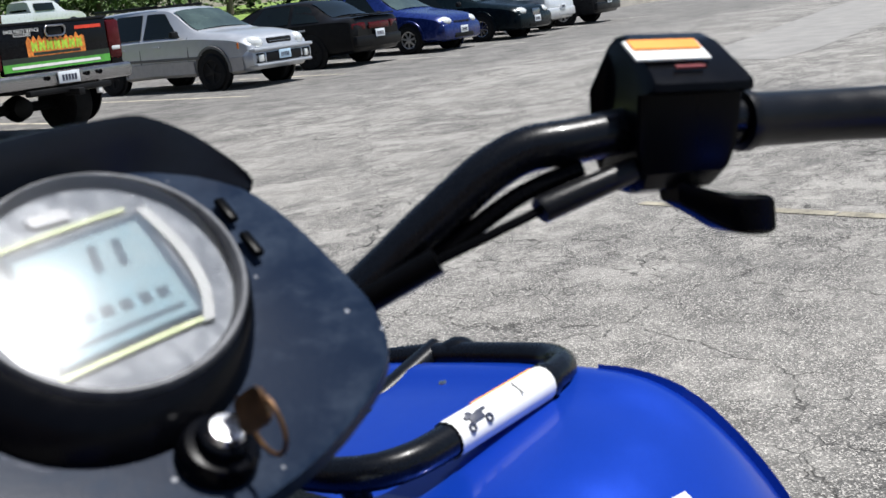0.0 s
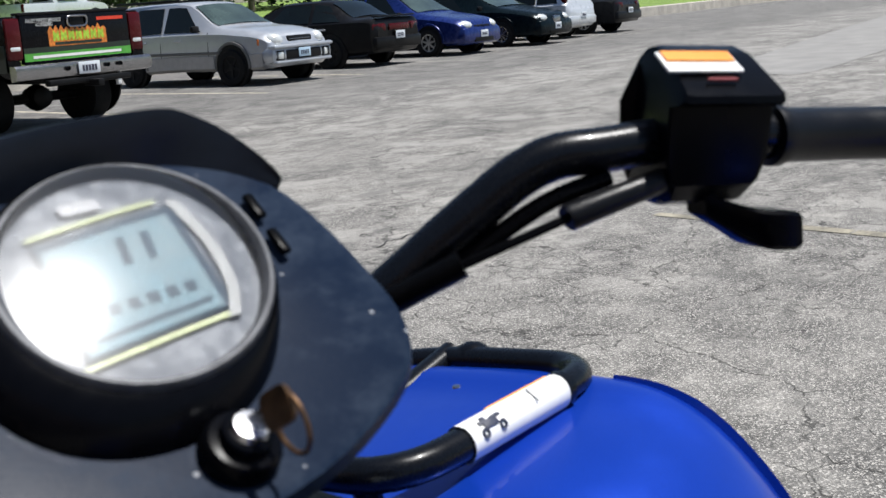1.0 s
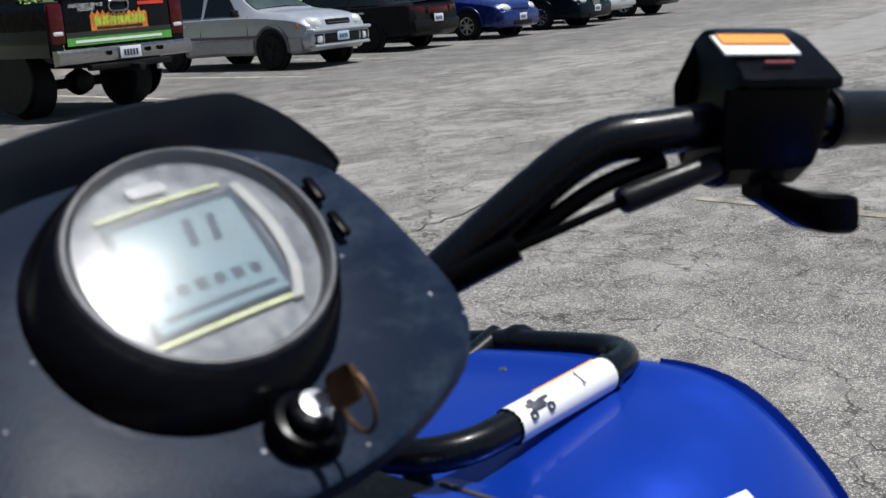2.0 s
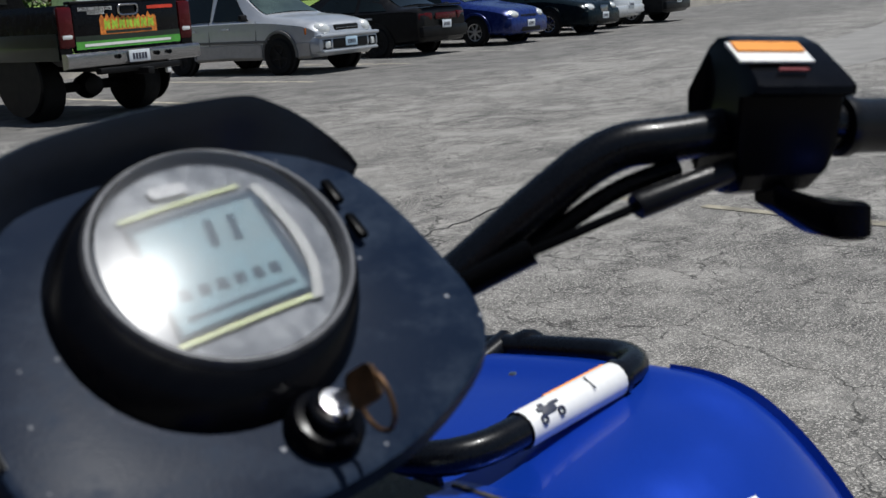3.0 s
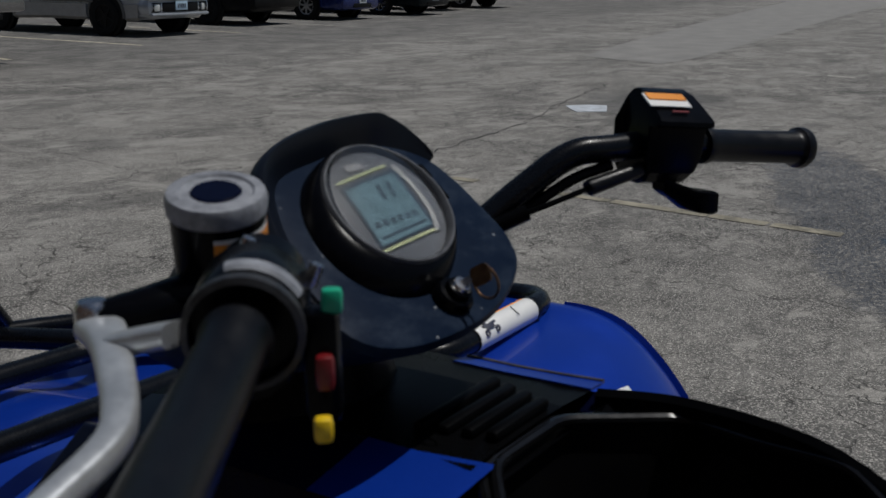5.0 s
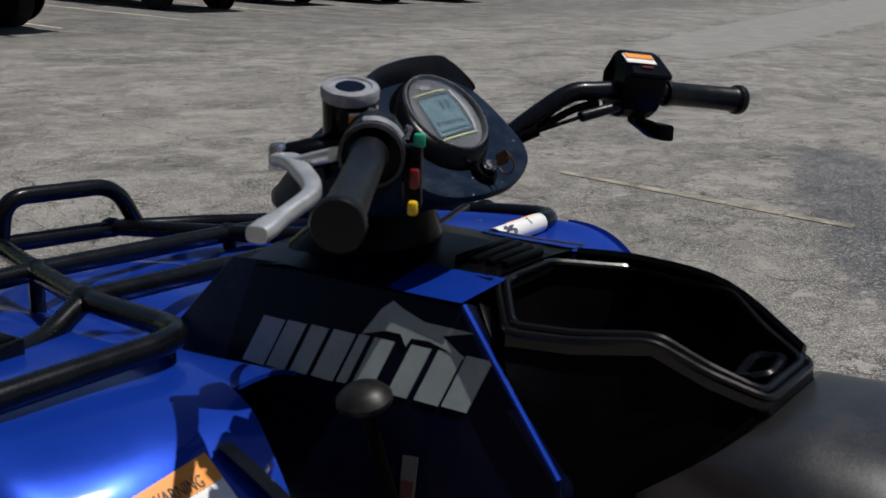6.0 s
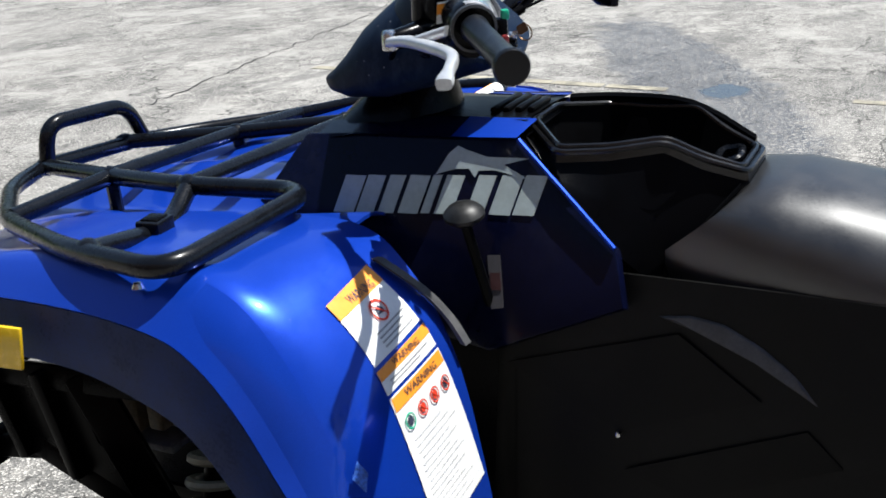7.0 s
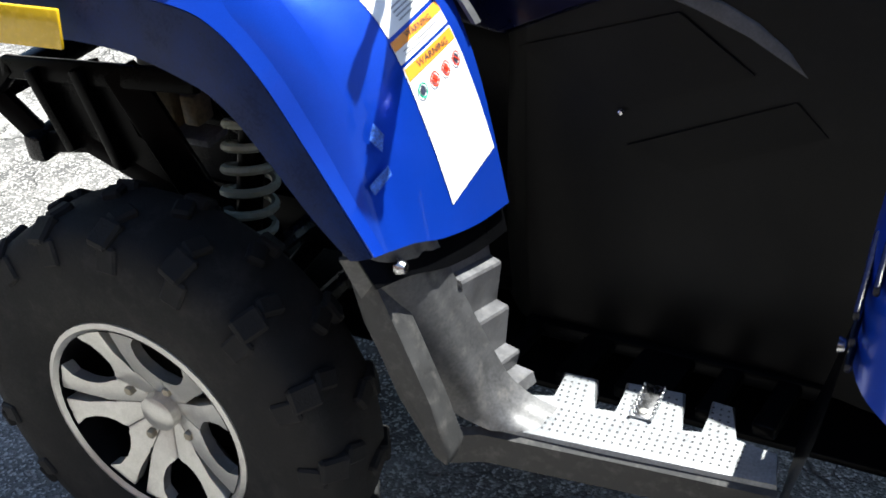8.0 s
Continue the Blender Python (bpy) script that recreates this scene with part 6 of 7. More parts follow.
for z, y in ((0.62, 0.732), (0.545, 0.647)):
    part("bumper_cross_bar", box((0.56, 0.035, 0.045), (0, y, z), 0.008), TUBE_BLACK, quad)
# Skid plate, widened to keep sunlight off the ground below the footrest gaps.
part("skid_plate", box((0.44, 1.35, 0.012), (0, -0.08, 0.29), 0.004), BLACK_SATIN, quad)
part("front_bulkhead", box((0.24, 0.26, 0.36), (0, 0.44, 0.60), 0.03), BLACK_SATIN, quad)

# ---- front rack ----
RACK_R = 0.0115
rack = []


def rack_tube(points, bend=0.05, r=RACK_R, name="rack_tube"):
    rack.append(part(name, tube(rounded(points, bend, 6), r, 12), TUBE_BLACK, quad))
    return rack[-1]


def rk(x, y, z):
    """A spot of the rack, which sits a little askew on its mounts."""
    f = min(1.0, max(0.0, (y - 0.12) / 0.5))
    r = min(1.0, max(0.0, x / 0.3))
    return (x + 0.003 + 0.022 * f, y + 0.002 + 0.018 * f + 0.036 * r * (1 - f), z + 0.003 * f - 0.033 * r - 0.004 * r * min(1.0, 3 * f))


for s in (-1, 1):
    rack_tube([rk(s * x, y, z) for x, y, z in ((0.085, 0.635, 0.898), (0.145, 0.455, 0.920), (0.200, 0.280, 0.944), (0.215, 0.098, 0.962), (0.475 if s < 0 else 0.438, 0.092, 0.968), (0.43, 0.26, 0.952), (0.33, 0.45, 0.922), (0.20, 0.585, 0.905), (0.10, 0.634, 0.897))], 0.05)
    rack_tube([rk(s * x, y, z) for x, y, z in ((0.200, 0.280, 0.944), (0.255, 0.262, 0.925), (0.30, 0.245, 0.925), (0.436, 0.22 if s < 0 else 0.245, 0.956))], 0.02)
    spot = rk(s * 0.318, 0.236, 0.935)
    socket = part("rack_socket", box((0.034, 0.030, 0.028), spot, 0.003, (0, 0, -s * 8)), TUBE_BLACK, quad)
    part("socket_cap", box((0.024, 0.022, 0.004), (spot[0], spot[1], spot[2] + 0.014), 0.002, (0, 0, -s * 8)), BLACK_SATIN, socket)
    for x, y, z in ((0.085, 0.634, 0.898), (0.145, 0.455, 0.920), (0.200, 0.280, 0.944), (0.436, 0.22, 0.956)):
        part("weld", turned([(0.0, 0.0155), (0.010, 0.013), (0.0142, 0.004), (0.0142, -0.004), (0.010, -0.013), (0, -0.0155)], pose(*rk(s * x, y, z), 90, 0, 20 * s), 12), TUBE_BLACK, quad)
    for x, y, z in ((0.145, 0.455, 0.912), (0.22, 0.13, 0.955)):
        a, b = rk(s * x, y, z), rk(s * x * 1.05, y - 0.01, z - 0.075)
        part("rack_post", tube([a, b], 0.009, 8), TUBE_BLACK, quad)
rack_tube([rk(x, y, z) for x, y, z in ((-0.325, 0.448, 0.924), (-0.145, 0.455, 0.920), (0.145, 0.455, 0.920), (0.325, 0.448, 0.924))], 0.02)
rack_tube([rk(-0.200, 0.280, 0.944), rk(0.200, 0.280, 0.944)])
rack_tube([rk(-0.085, 0.634, 0.898), rk(0.13, 0.634, 0.898)])
rack_tube([rk(x, y, z) for x, y, z in ((-0.085, 0.632, 0.898), (-0.078, 0.625, 0.960), (0.085, 0.622, 0.960), (0.125, 0.628, 0.898))], 0.035)
# Load label round the right rear tube.
def REAR_TUBE(f, dy=0.0, dz=0.0):
    return Vector(rk(0.215, 0.098, 0.962)).lerp(Vector(rk(0.455, 0.092, 0.968)), f) + Vector((0, dy, dz))



sleeve = part("rack_label", tube([REAR_TUBE(0.26), REAR_TUBE(0.48), REAR_TUBE(0.70)], RACK_R + 0.0012, 16, False, False), LABEL_WHITE, quad, "white load label with an orange edge round the rack tube")
part("orange_strip", tube([REAR_TUBE(0.40, 0.006, 0.0095), REAR_TUBE(0.68, 0.006, 0.0095)], 0.0024, 8), LABEL_ORANGE, sleeve)



def on_sleeve(f, a):
    """Frame on the label's skin, turned a degrees from the top towards the rider."""
    return Matrix.Translation(REAR_TUBE(f)) @ pose(0, 0, 0, a) @ pose(0, 0, RACK_R + 0.0016)


# A small drawn vehicle: body, bars and two wheels.
for f, a, w, d in ((0.345, 40, 0.013, 0.006), (0.318, 30, 0.006, 0.003), (0.375, 28, 0.009, 0.0025), (0.33, 20, 0.004, 0.003)):
    part("dark_mark", box((w, d, 0.0012), (0, 0, 0), 0.0004), PRINT_DARK, sleeve).matrix_basis = on_sleeve(f, a)
for f in (0.312, 0.385):
    part("drawn_wheel", turned([(0.0016, -0.0004), (0.0034, -0.0004), (0.0034, 0.0004), (0.0016, 0.0004)], on_sleeve(f, 62), 12), PRINT_DARK, sleeve)
part("grey_mark", box((0.0012, 0.012, 0.0012), (0, 0, 0), 0.0004), LABEL_GREY_TEXT, sleeve).matrix_basis = on_sleeve(0.545, 30)
part("tube_end", tube([REAR_TUBE(0.695), REAR_TUBE(0.72)], RACK_R + 0.002, 14), TUBE_BLACK, quad)

# ---- handlebar ----
bar_r = [(0.012, 0.07, 1.045), (0.07, 0.040, 1.062), (0.1195, 0.0078, 1.0993), (0.138, -0.0055, 1.1153), (0.1545, -0.0172, 1.1288), (0.1665, -0.0257, 1.1378), (0.180, -0.0352, 1.1436), (0.197, -0.0473, 1.1440), (0.236, -0.070, 1.1435), (0.30, -0.106, 1.135), (0.352, -0.134, 1.128)]
bar_l = [(0.012, 0.07, 1.045), (-0.05, 0.035, 1.07), (-0.10, 0.0, 1.100), (-0.14, -0.042, 1.138), (-0.175, -0.075, 1.150), (-0.27, -0.143, 1.150), (-0.358, -0.205, 1.146)]
part("handlebar", tube(spline(bar_r[::-1] + bar_l[1:], 7), 0.0100, 14), TUBE_BLACK, quad, "bent black steel handlebar")


def grip(a, b, name="grip"):
    a, b = Vector(a), Vector(b)
    L = (b - a).length
    prof = [(0.0105, 0.0), (0.0138, 0.001), (0.0140, 0.005), (0.0124, 0.009), (0.0122, L * 0.5), (0.0128, L - 0.013), (0.0136, L - 0.010), (0.0158, L - 0.008), (0.0162, L - 0.003), (0.0150, L), (0.0, L + 0.001)]
    m = frame_of(a, (b - a).orthogonal(), (b - a).cross((b - a).orthogonal()))
    z = m.to_3x3() @ Vector((0, 0, 1))
    if z.dot(b - a) < 0:
        m = m @ pose(0, 0, 0, 180)
    return part(name, turned(prof, m, 22), GRIP_RUBBER, quad, "black rubber handlebar grip")


grip((0.268, -0.088, 1.139), (0.358, -0.137, 1.127))
grip((-0.236, -0.119, 1.1515), (-0.368, -0.211, 1.1455))

# Throttle housing on the right.
AX = Vector((0.09, -0.05, -0.012)).normalized()
th = frame_of((0.236, -0.070, 1.149), AX, (0, 0, 1))
prof = [(-0.026, 0.008), (-0.023, 0.028), (-0.019, 0.0325), (-0.013, 0.0335), (0.000, 0.0300), (0.024, 0.0170), (0.0285, 0.0140), (0.0290, 0.0110), (0.0265, 0.0095), (0.0200, 0.0090), (0.0205, -0.014), (0.0185, -0.024), (0.012, -0.0315), (0.002, -0.0345), (-0.012, -0.0345), (-0.020, -0.030), (-0.025, -0.020)]
tbm = bmesh.new()
ends = []
for x, k in ((-0.027, 0.90), (-0.0262, 0.96), (-0.0235, 1.0), (0.0225, 1.0), (0.0258, 0.97), (0.0272, 0.90)):
    ends.append([th @ Vector((x + (0.013 * max(0.0, z) / 0.034 + 0.007 * max(0.0, -z) / 0.034 if x < 0 else -0.007 * (max(0.0, -z) / 0.034) ** 1.5), z * k + (0.001 if k < 1 else 0.0), d * k)) for d, z in prof])
throttle = part("throttle_housing", add_loft(tbm, ends), POD_GLOSS, quad, "black throttle housing with a warning label", 28)
lab_m = frame_of(th @ Vector((0.0, 0.0220, 0.0165)), AX, th.to_3x3() @ Vector((0, 0.017, -0.030)))
part("white_label", slab(rect(-0.0235, 0.0005, 0.0125, 0.0150), lab_m @ pose(0, 0.0, 0.0016), 0.001), LABEL_WHITE, throttle)
part("orange_label", slab(rect(-0.0215, 0.0075, 0.0110, 0.0145), lab_m @ pose(0, 0.0, 0.0026), 0.001), LABEL_ORANGE, throttle)
part("red_mark", slab(rect(-0.008, -0.0062, 0.006, -0.0044), lab_m @ pose(0, 0.0, 0.0016), 0.001), RED_BUTTON, throttle)
lever_line = [Vector((0.228, -0.074, 1.1165)), Vector((0.235, -0.083, 1.1095)), Vector((0.242, -0.093, 1.1035)), Vector((0.256, -0.103, 1.1005))]
lrings = []
for p, w, h in zip(spline(lever_line, 4), [0.007, 0.007, 0.007, 0.007, 0.0075, 0.008, 0.009, 0.0098, 0.0102, 0.0104, 0.0104, 0.0103, 0.0092], [0.0055, 0.0058, 0.006, 0.0063, 0.0067, 0.0072, 0.0077, 0.0082, 0.0086, 0.0088, 0.0088, 0.0087, 0.0076]):
    lrings.append([p + Vector((0.25 * a * w, a * w * 0.8, b * h)) for a, b in ((-1, -0.8), (-0.8, -1), (0.8, -1), (1, -0.8), (1, 0.8), (0.8, 1), (-0.8, 1), (-1, 0.8))])
part("thumb_lever", loft(lrings), POD_GLOSS, throttle, "black thumb throttle lever")
part("cable_boot", tube([(0.1665, -0.0494, 1.1212), (0.168, -0.050, 1.1217), (0.215, -0.070, 1.1300)], [0.0054, 0.0060, 0.0052], 12), GRIP_RUBBER, throttle)
part("cable", tube(spline([(0.172, -0.052, 1.1225), (0.145, -0.037, 1.1150), (0.127, -0.019, 1.1065)], 5), 0.0021, 7), BLACK_SATIN, throttle)
part("cable_sheath", tube(spline([(0.131, -0.022, 1.1085), (0.118, -0.008, 1.1005), (0.104, 0.008, 1.091), (0.088, 0.028, 1.078)], 5), 0.0058, 10), BLACK_SATIN, throttle)
part("switch_wire", tube(spline([(0.195, -0.052, 1.133), (0.172, -0.037, 1.1265), (0.150, -0.021, 1.1135), (0.122, 0.002, 1.0955)], 5), 0.0042, 8), BLACK_SATIN, throttle)

# Left switch housing, master cylinder, reservoir and brake lever.
LX = Vector((-0.085, -0.065, -0.008)).normalized()
lh = frame_of((-0.212, -0.102, 1.151), LX, (0, 0, 1))
lring = []
for x, k in ((-0.020, 0.9), (-0.016, 1.0), (0.012, 1.02), (0.018, 0.95)):
    lring.append([lh @ Vector((x, 0.0235 * k * math.cos(a) * (1.3 if math.cos(a) < 0 else 1.0), 0.0225 * k * math.sin(a))) for a in [q * math.tau / 18 for q in range(18)]])
switch = part("switch_housing", loft(lring), POD_GLOSS, quad, "black handlebar switch housing with coloured buttons")


def button(at, size, material, name):
    part(name, box(size, at, min(size) * 0.3, (0, 0, 37)), material, switch)


button((-0.2040, -0.1370, 1.1600), (0.006, 0.008, 0.010), GREEN_BUTTON, "green_button")
button((-0.2130, -0.1400, 1.1350), (0.007, 0.007, 0.014), RED_BUTTON, "red_button")
button((-0.2220, -0.1460, 1.1170), (0.007, 0.007, 0.010), YELLOW_BUTTON, "yellow_button")
part("housing_collar", turned([(0.0205, -0.0035), (0.0232, -0.0025), (0.0232, 0.0025), (0.0205, 0.0035)], lh @ pose(0.021, 0.001, 0.0) @ pose(0, 0, 0, 0, 90, 0), 28), COLLAR_GREY, switch, "grey collar")
part("pale_band", add_turned(bmesh.new(), [(0.0228, -0.0045), (0.0242, -0.003), (0.0244, 0.003), (0.0228, 0.0045)], lh @ pose(0.010, 0.001, 0.0) @ pose(0, 0, 0, 0, 90, 0), 14, radians(28), radians(78)), CAP_GREY, switch, "pale arc over the switch housing")
part("horn_stalk", box((0.014, 0.014, 0.046), (-0.2050, -0.132, 1.134), 0.004, (0, 0, 37)), POD_GLOSS, switch)
clamp = part("lever_clamp", loft([[lh @ Vector((x, 0.019 * math.cos(a), 0.019 * math.sin(a))) for a in [q * math.tau / 16 for q in range(16)]] for x in (-0.040, -0.037, -0.026, -0.023)]), POD_GLOSS, quad)
for p in ((-0.1785, -0.106, 1.160), (-0.195, -0.085, 1.172)):
    part("clamp_bolt", turned([(0, 0.0035), (0.0028, 0.003), (0.0036, -0.006)], pose(*p, 25, 0, 37), 10), STEEL, clamp)
master = part("master_cylinder", tube(spline([(-0.158, -0.032, 1.136), (-0.180, -0.042, 1.139), (-0.205, -0.034, 1.137), (-0.222, -0.022, 1.135)], 4), [0.008, 0.011, 0.013, 0.0135, 0.0135, 0.013, 0.0125, 0.012, 0.0115, 0.011, 0.0105, 0.010, 0.009], 12), POD_GLOSS, quad)
part("banjo_bolt", turned([(0, 0.006), (0.006, 0.006), (0.007, 0.002), (0.007, -0.004)], pose(-0.172, -0.030, 1.150, -20, 0, 0), 6), STEEL, master)
axis = Vector((-0.15, -0.17, 0.97)).normalized()
rm = frame_of((-0.1670, -0.0385, 1.1440), axis.orthogonal(), axis.cross(axis.orthogonal()))
if (rm.to_3x3() @ Vector((0, 0, 1))).dot(axis) < 0:
    rm = rm @ pose(0, 0, 0, 180)
res = part("brake_reservoir", turned([(0.0, 0.0), (0.017, 0.0), (0.0200, 0.003), (0.0210, 0.034), (0.0, 0.034)], rm, 28), POD_GLOSS, quad, "round black brake fluid reservoir with a scuffed grey cap")
part("cap", turned([(0.0212, 0.033), (0.0222, 0.034), (0.0225, 0.040), (0.0214, 0.0425), (0.0170, 0.0430), (0.0160, 0.0418), (0.0, 0.0418)], rm, 28), CAP_GREY, res)
part("cap_window", turned([(0.0, 0.0426), (0.0105, 0.0426), (0.0115, 0.0418)], rm @ pose(0.0006, 0.0, 0), 20), NAVY, res)
facing_a = math.atan2(*(rm.inverted() @ Vector((-0.04, -0.42, 1.16))).yx)
for n2, z0, z1, mat2, rr in (("white_label", 0.006, 0.029, LABEL_WHITE, 0.0214), ("orange_label", 0.016, 0.027, LABEL_ORANGE, 0.0217)):
    bm = add_turned(bmesh.new(), [(rr, z0), (rr, z1)], rm, 14, facing_a - 1.2, 1.9)
    part(n2, bm, mat2, res)
lever_pts = spline([(-0.226, -0.026, 1.1345), (-0.240, -0.050, 1.138), (-0.262, -0.082, 1.1385), (-0.283, -0.110, 1.138), (-0.300, -0.125, 1.136), (-0.335, -0.137, 1.132), (-0.368, -0.148, 1.129)], 6)


def flat_bar(points, width):
    """A rounded flat bar along a line; width gives half its breadth at 0 to 1."""
    rings = []
    for i, p in enumerate(points):
        w = width(i / (len(points) - 1))
        way = points[min(i + 1, len(points) - 1)] - points[max(i - 1, 0)]
        across = way.cross(Vector((0, 0, 1))).normalized()
        rings.append([p + across * w * math.copysign(abs(math.cos(a)) ** 0.6, math.cos(a)) + Vector((0, 0, 1)) * 0.0052 * math.copysign(abs(math.sin(a)) ** 0.6, math.sin(a)) for a in [q * math.tau / 16 for q in range(16)]])
    return loft(rings)


def lever_width(f):
    if f < 0.25:
        return 0.0105 - 0.012 * f
    return 0.0075 - 0.0025 * (f - 0.25) / 0.6 if f < 0.85 else 0.005 + 0.003 * math.sin(min(1.0, (f - 0.85) / 0.15) * 2.4)


lever = part("brake_lever", flat_bar(lever_pts, lever_width), CAST_LEVER, quad, "cast alloy brake lever", 50)
part("lever_arm", flat_bar(spline([(-0.244, -0.060, 1.1395), (-0.243, -0.077, 1.145), (-0.243, -0.093, 1.150)], 4), lambda f: 0.008 - 0.002 * f), CAST_LEVER, lever)
part("lever_pivot", turned([(0, 0.010), (0.006, 0.009), (0.008, 0.006), (0.008, -0.010), (0, -0.011)], pose(-0.224, -0.020, 1.136), 12), STEEL, quad)
part("brake_hose", tube(spline([(-0.165, -0.03, 1.14), (-0.13, 0.02, 1.12), (-0.08, 0.06, 1.07), (-0.04, 0.07, 1.01)], 6), 0.004, 8), BLACK_SATIN, quad)

# ---- instrument pod ----
POD = Matrix(((1, 0, 0, -0.006), (0, 0.8, -0.6, -0.014), (0, 0.6, 0.8, 1.128), (0, 0, 0, 1)))
face_line = [(-0.052, 0.058), (-0.01, 0.066), (0.035, 0.065), (0.060, 0.057), (0.078, 0.041), (0.0842, 0.018), (0.0845, -0.012), (0.082, -0.034), (0.070, -0.053), (0.045, -0.066), (0.010, -0.0755), (-0.03, -0.077), (-0.066, -0.072), (-0.089, -0.059), (-0.097, -0.036), (-0.092, -0.004), (-0.078, 0.034)]
face_line = [(p.x, p.y) for p in spline([(x, y, 0) for x, y in face_line], 3, True)]


def pod_ring(n, sx, sy, shift=0.0):
    return [POD @ Vector((x * sx, y * sy + shift, n)) for x, y in face_line]


pod = part("instrument_pod", loft([pod_ring(-0.178, 0.45, 0.16, 0.094), pod_ring(-0.172, 0.58, 0.24, 0.090), pod_ring(-0.158, 0.72, 0.38, 0.076), pod_ring(-0.125, 0.88, 0.60, 0.056), pod_ring(-0.085, 1.0, 0.80, 0.040), pod_ring(-0.03, 1.03, 0.98, 0.014), pod_ring(-0.006, 1.015, 1.01), pod_ring(-0.001, 0.99, 0.985), pod_ring(0.0, 0.96, 0.95), pod_ring(-0.003, 0.5, 0.5)]), POD_PLASTIC, quad, "dusty black instrument pod with a round display")
# Visor over the dial: a hood along the upper edge.
vis = []
top_edge = spline([(-0.0945, -0.030, 0), (-0.0925, -0.004, 0), (-0.0800, 0.033, 0), (-0.057, 0.060, 0), (-0.01, 0.070, 0), (0.026, 0.0715, 0), (0.048, 0.0695, 0), (0.067, 0.059, 0), (0.0815, 0.039, 0)], 5)
for i, p in enumerate(top_edge):
    f = i / (len(top_edge) - 1)
    h = 0.015 * min(1.0, max(0.0, 3.2 * (f - 0.12)), 4.0 * (1 - f)) ** 0.8
    inw = Vector((-p.x, 0.004 - p.y, 0)).normalized()
    ring = [(0.010, -0.001), (0.004, h * 0.55), (0.0, h), (-0.0025, h + 0.002), (-0.005, h), (-0.007, h * 0.5), (-0.0075, -0.03)]
    thin = min(1.0, 0.15 + 6 * f, 0.15 + 6 * (1 - f))
    vis.append([POD @ (p + inw * a * thin + Vector((0, 0, b))) for a, b in ring])
part("visor", loft(vis, False, False), VISOR, pod, "smooth black visor over the dial")


def egg(n, grow, cx=-0.003, cy=0.010, rx=0.0515, ry=0.0435, count=48):
    """A ring of the dial: an oval that leans, at height n over the pod's face."""
    out = []
    for k in range(count):
        a = k * math.tau / count
        x, y = rx * grow * math.cos(a), ry * grow * math.sin(a)
        out.append(POD @ Vector((cx + 0.80 * x - 0.60 * y, cy + 0.60 * x + 0.80 * y, n)))
    return out


part("dial_collar", loft([egg(-0.002, 1.0, -0.0085, 0.0055, 0.0585, 0.0500), egg(0.004, 1.0, -0.0075, 0.0065, 0.0570, 0.0485), egg(0.0095, 1.0, -0.0045, 0.009, 0.0535, 0.0455), egg(0.0105, 1.0), egg(0.007, 0.97)], False), POD_GLOSS, pod)
part("bezel", loft([egg(0.0085, 1.0), egg(0.0115, 0.995), egg(0.0130, 0.975), egg(0.0130, 0.945), egg(0.0110, 0.915), egg(0.0035, 0.900)], False), BEZEL, pod, "grey bezel")
dial_bm = bmesh.new()
dial_bm.faces.new([dial_bm.verts.new(p) for p in egg(0.0042, 0.905)])
dial = part("dial", dial_bm, DIAL, pod, "pale dial face")


def on_dial(name, outline, n, depth, material, parent=None, bevel=0.0):
    return part(name, slab(outline, POD @ Matrix.Translation((0, 0, n)), depth, bevel), material, parent or dial)


lcd_frame = [(-0.0345, -0.0152), (0.0190, -0.0122), (0.0232, 0.0325), (-0.0280, 0.0290)]
def dial_band(name, line, width, n, material):
    pts = spline([(x, y, 0) for x, y in line], 5)
    return on_dial(name, [(p.x - width / 2, p.y) for p in pts] + [(p.x + width / 2, p.y) for p in pts[::-1]], n, 0.0006, material)


dial_band("pale_band", [(0.0165, -0.0165), (0.0235, -0.004), (0.0265, 0.014), (0.0245, 0.0345)], 0.0046, 0.0066, PALE_RING)
on_dial("screen_frame", lcd_frame, 0.0056, 0.0008, LCD_FRAME)
on_dial("screen", [(-0.0330, -0.0140), (0.0160, -0.0112), (0.0192, 0.0290), (-0.0265, 0.0262)], 0.0061, 0.0006, LCD)
for k, (x, w) in enumerate(((-0.006, 0.003), (0.003, 0.003))):
    on_dial("digit_bar", [(x, 0.013), (x + w, 0.013), (x + w + 0.003, 0.024), (x + 0.003, 0.024)], 0.0064, 0.0003, LCD_FRAME)
on_dial("digit_bar", [(-0.029, -0.0105), (0.013, -0.0085), (0.0132, -0.0068), (-0.0288, -0.0088)], 0.0064, 0.0003, LCD_FRAME)
for k in range(6):
    x = -0.027 + 0.0068 * k
    on_dial("digit_bar", [(x, -0.003), (x + 0.004, -0.003), (x + 0.0045, 0.001), (x + 0.0005, 0.001)], 0.0064, 0.0003, LCD_FRAME)
on_dial("lime_line", [(-0.0370, -0.0183), (0.0150, -0.0158), (0.0152, -0.0142), (-0.0368, -0.0167)], 0.0062, 0.0004, LIME_LINE)
on_dial("lime_line", [(-0.0285, 0.0312), (0.0190, 0.0347), (0.0190, 0.0361), (-0.0283, 0.0326)], 0.0062, 0.0004, LIME_LINE)
on_dial("grey_emblem", round_rect(-0.013, 0.0372, 0.001, 0.0425, 0.002), 0.0062, 0.0004, BEZEL)
lens_bm = loft([[p + POD.to_3x3() @ Vector((0, 0, 0.10 * ((POD.inverted() @ p).y - 0.01) - 0.04 * (POD.inverted() @ p).x)) for p in egg(0.0112 + 0.0042 * (1 - q * q), 0.912 * q)] for q in (1.0, 0.9, 0.78, 0.62, 0.45, 0.28, 0.12)], False)
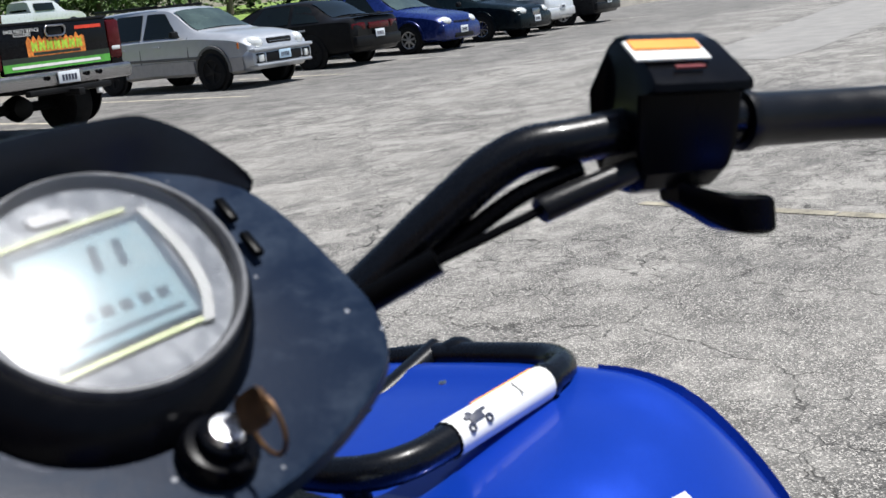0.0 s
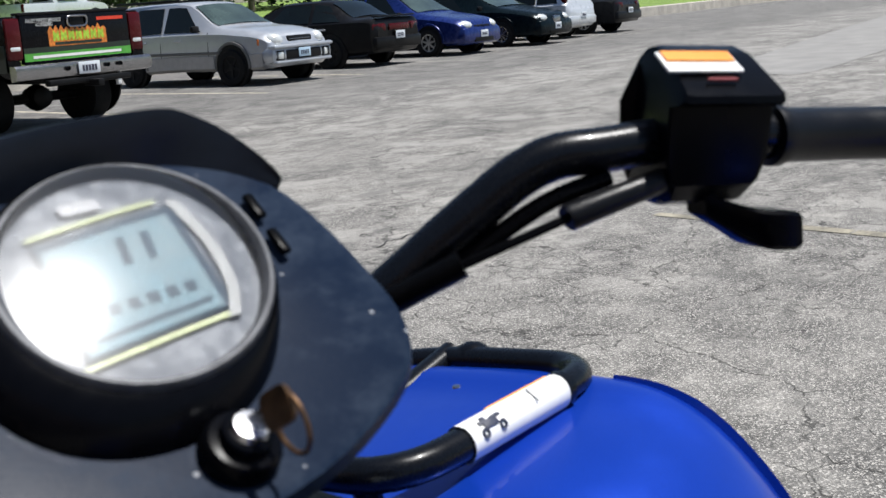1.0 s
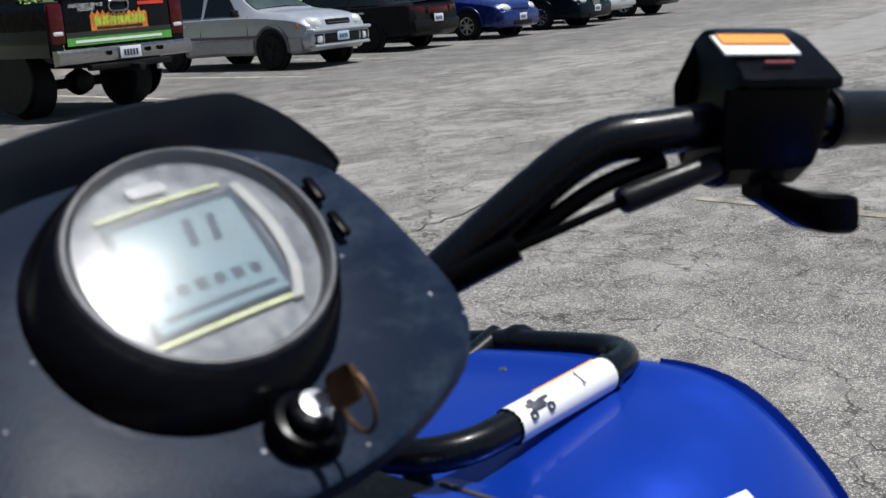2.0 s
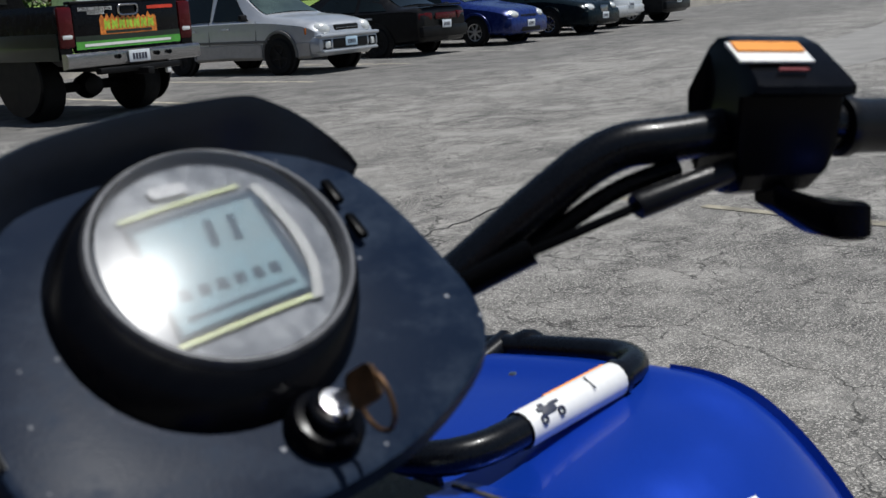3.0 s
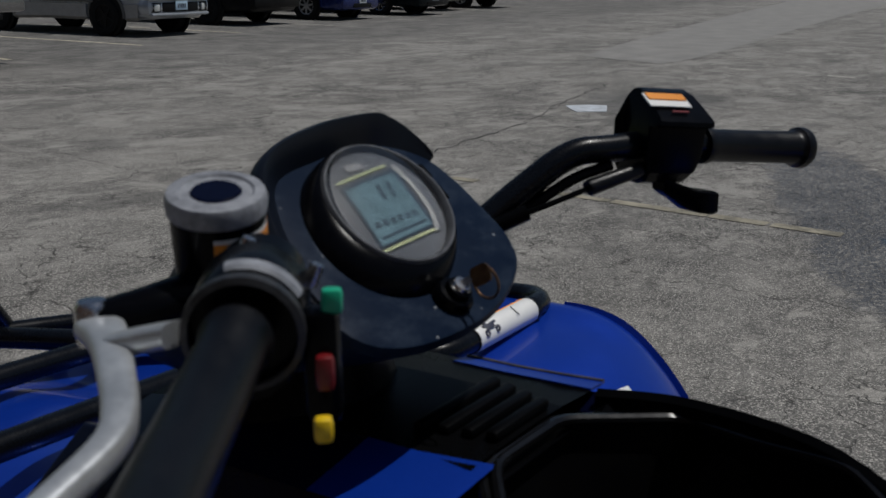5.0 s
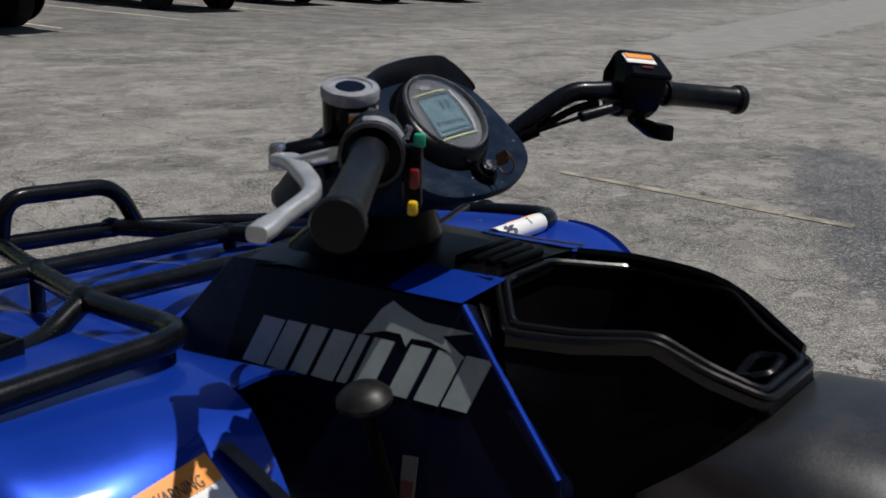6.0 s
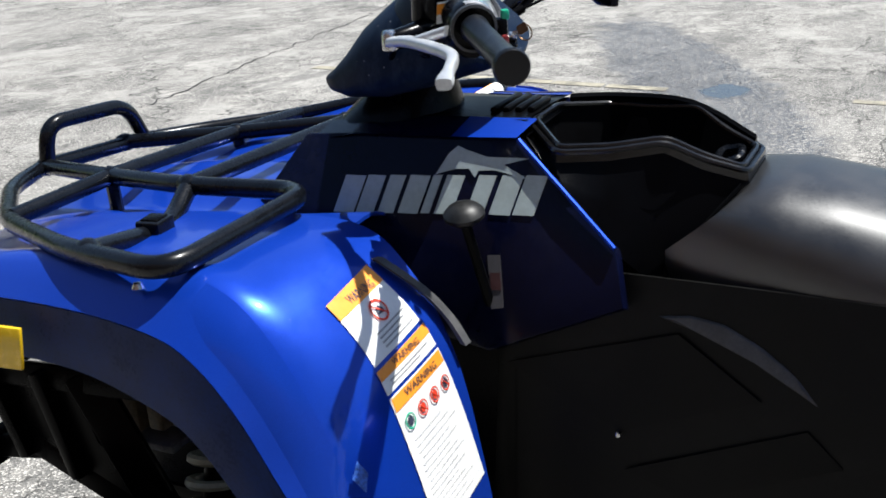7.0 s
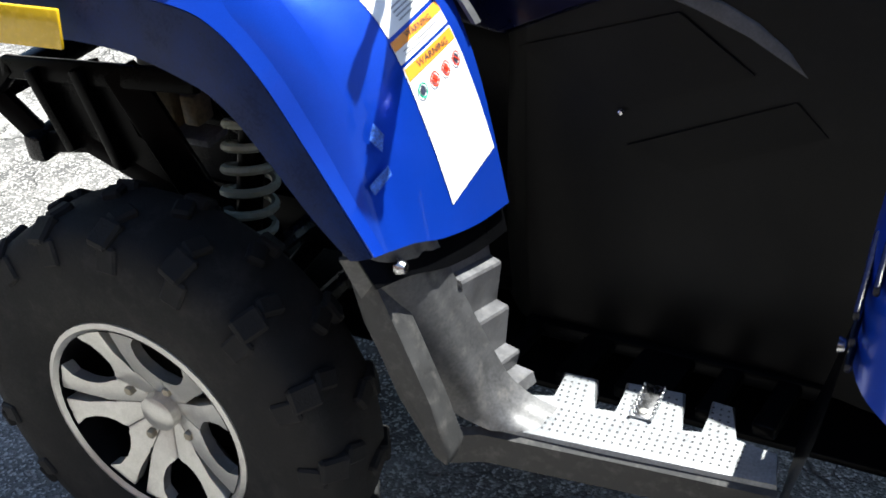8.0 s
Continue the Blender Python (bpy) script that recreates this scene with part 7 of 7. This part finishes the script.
bmesh.ops.holes_fill(lens_bm, edges=[e for e in lens_bm.edges if e.is_boundary and max((POD.inverted() @ v.co).z for v in e.verts) > 0.0125 and (POD.inverted() @ e.verts[0].co - Vector((-0.003, 0.010, 0.015))).length < 0.012])
lens = part("dial_lens", lens_bm, DIAL_GLASS, dial, "hazy clear lens", 80)
lens.visible_shadow = False
for v0, v1 in ((0.0345, 0.0245), (0.0165, 0.0055)):
    part("vent_slot", box((0.0040, 0.012, 0.003), (0, 0, 0), 0.001), BLACK_SATIN, pod).matrix_basis = POD @ pose(0.0612 - 0.0028 * (v0 < 0.02), (v0 + v1) / 2, 0.0016, 0, 0, -6)
part("pod_screw", turned([(0, 0.003), (0.004, 0.002), (0.005, -0.002)], Matrix.Translation((0.123, 0.020, 1.096)) @ pose(0, 0, 0, 20, 20, 0), 10), STEEL, pod)

# Ignition lock with its key and ring.
km = POD @ pose(-0.009, -0.057, 0.0)
lock = part("ignition_lock", turned([(0.0125, -0.004), (0.012, 0.004), (0.0105, 0.006), (0.0080, 0.0065), (0.0076, 0.010), (0.006, 0.011), (0.0, 0.011)], km, 24), POD_GLOSS, pod, "ignition lock with a key left in it")
part("lock_face", turned([(0.0, 0.0135), (0.005, 0.013), (0.006, 0.0108)], km, 18), STEEL, lock)
key_m = km @ pose(0.0, 0.0, 0.0125) @ pose(0, 0, 0, 22, 8, 0) @ pose(0, 0, 0, 0, 0, 82)
blade = key_m @ pose(0, 0, 0, 90, 0, 0)
part("key_blade", slab(rect(-0.0025, 0.0, 0.0025, 0.010), blade @ pose(0, 0, 0.0007), 0.0014), STEEL, lock)
part("key_head", slab(round_rect(-0.0056, 0.007, 0.0056, 0.0195, 0.003), blade @ pose(0, 0, 0.0011), 0.0022, 0.0006), KEY_BRASS, lock, "worn brass key head")
part("key_ring", tube([key_m @ pose(0, 0, 0.020) @ pose(0, 0, 0, 70, 30, 0) @ Vector((0.0095 * math.cos(a), 0.0095 * math.sin(a) - 0.009, 0)) for a in [q * math.tau / 24 for q in range(24)]], 0.0008, 6, True), KEY_BRASS, lock)
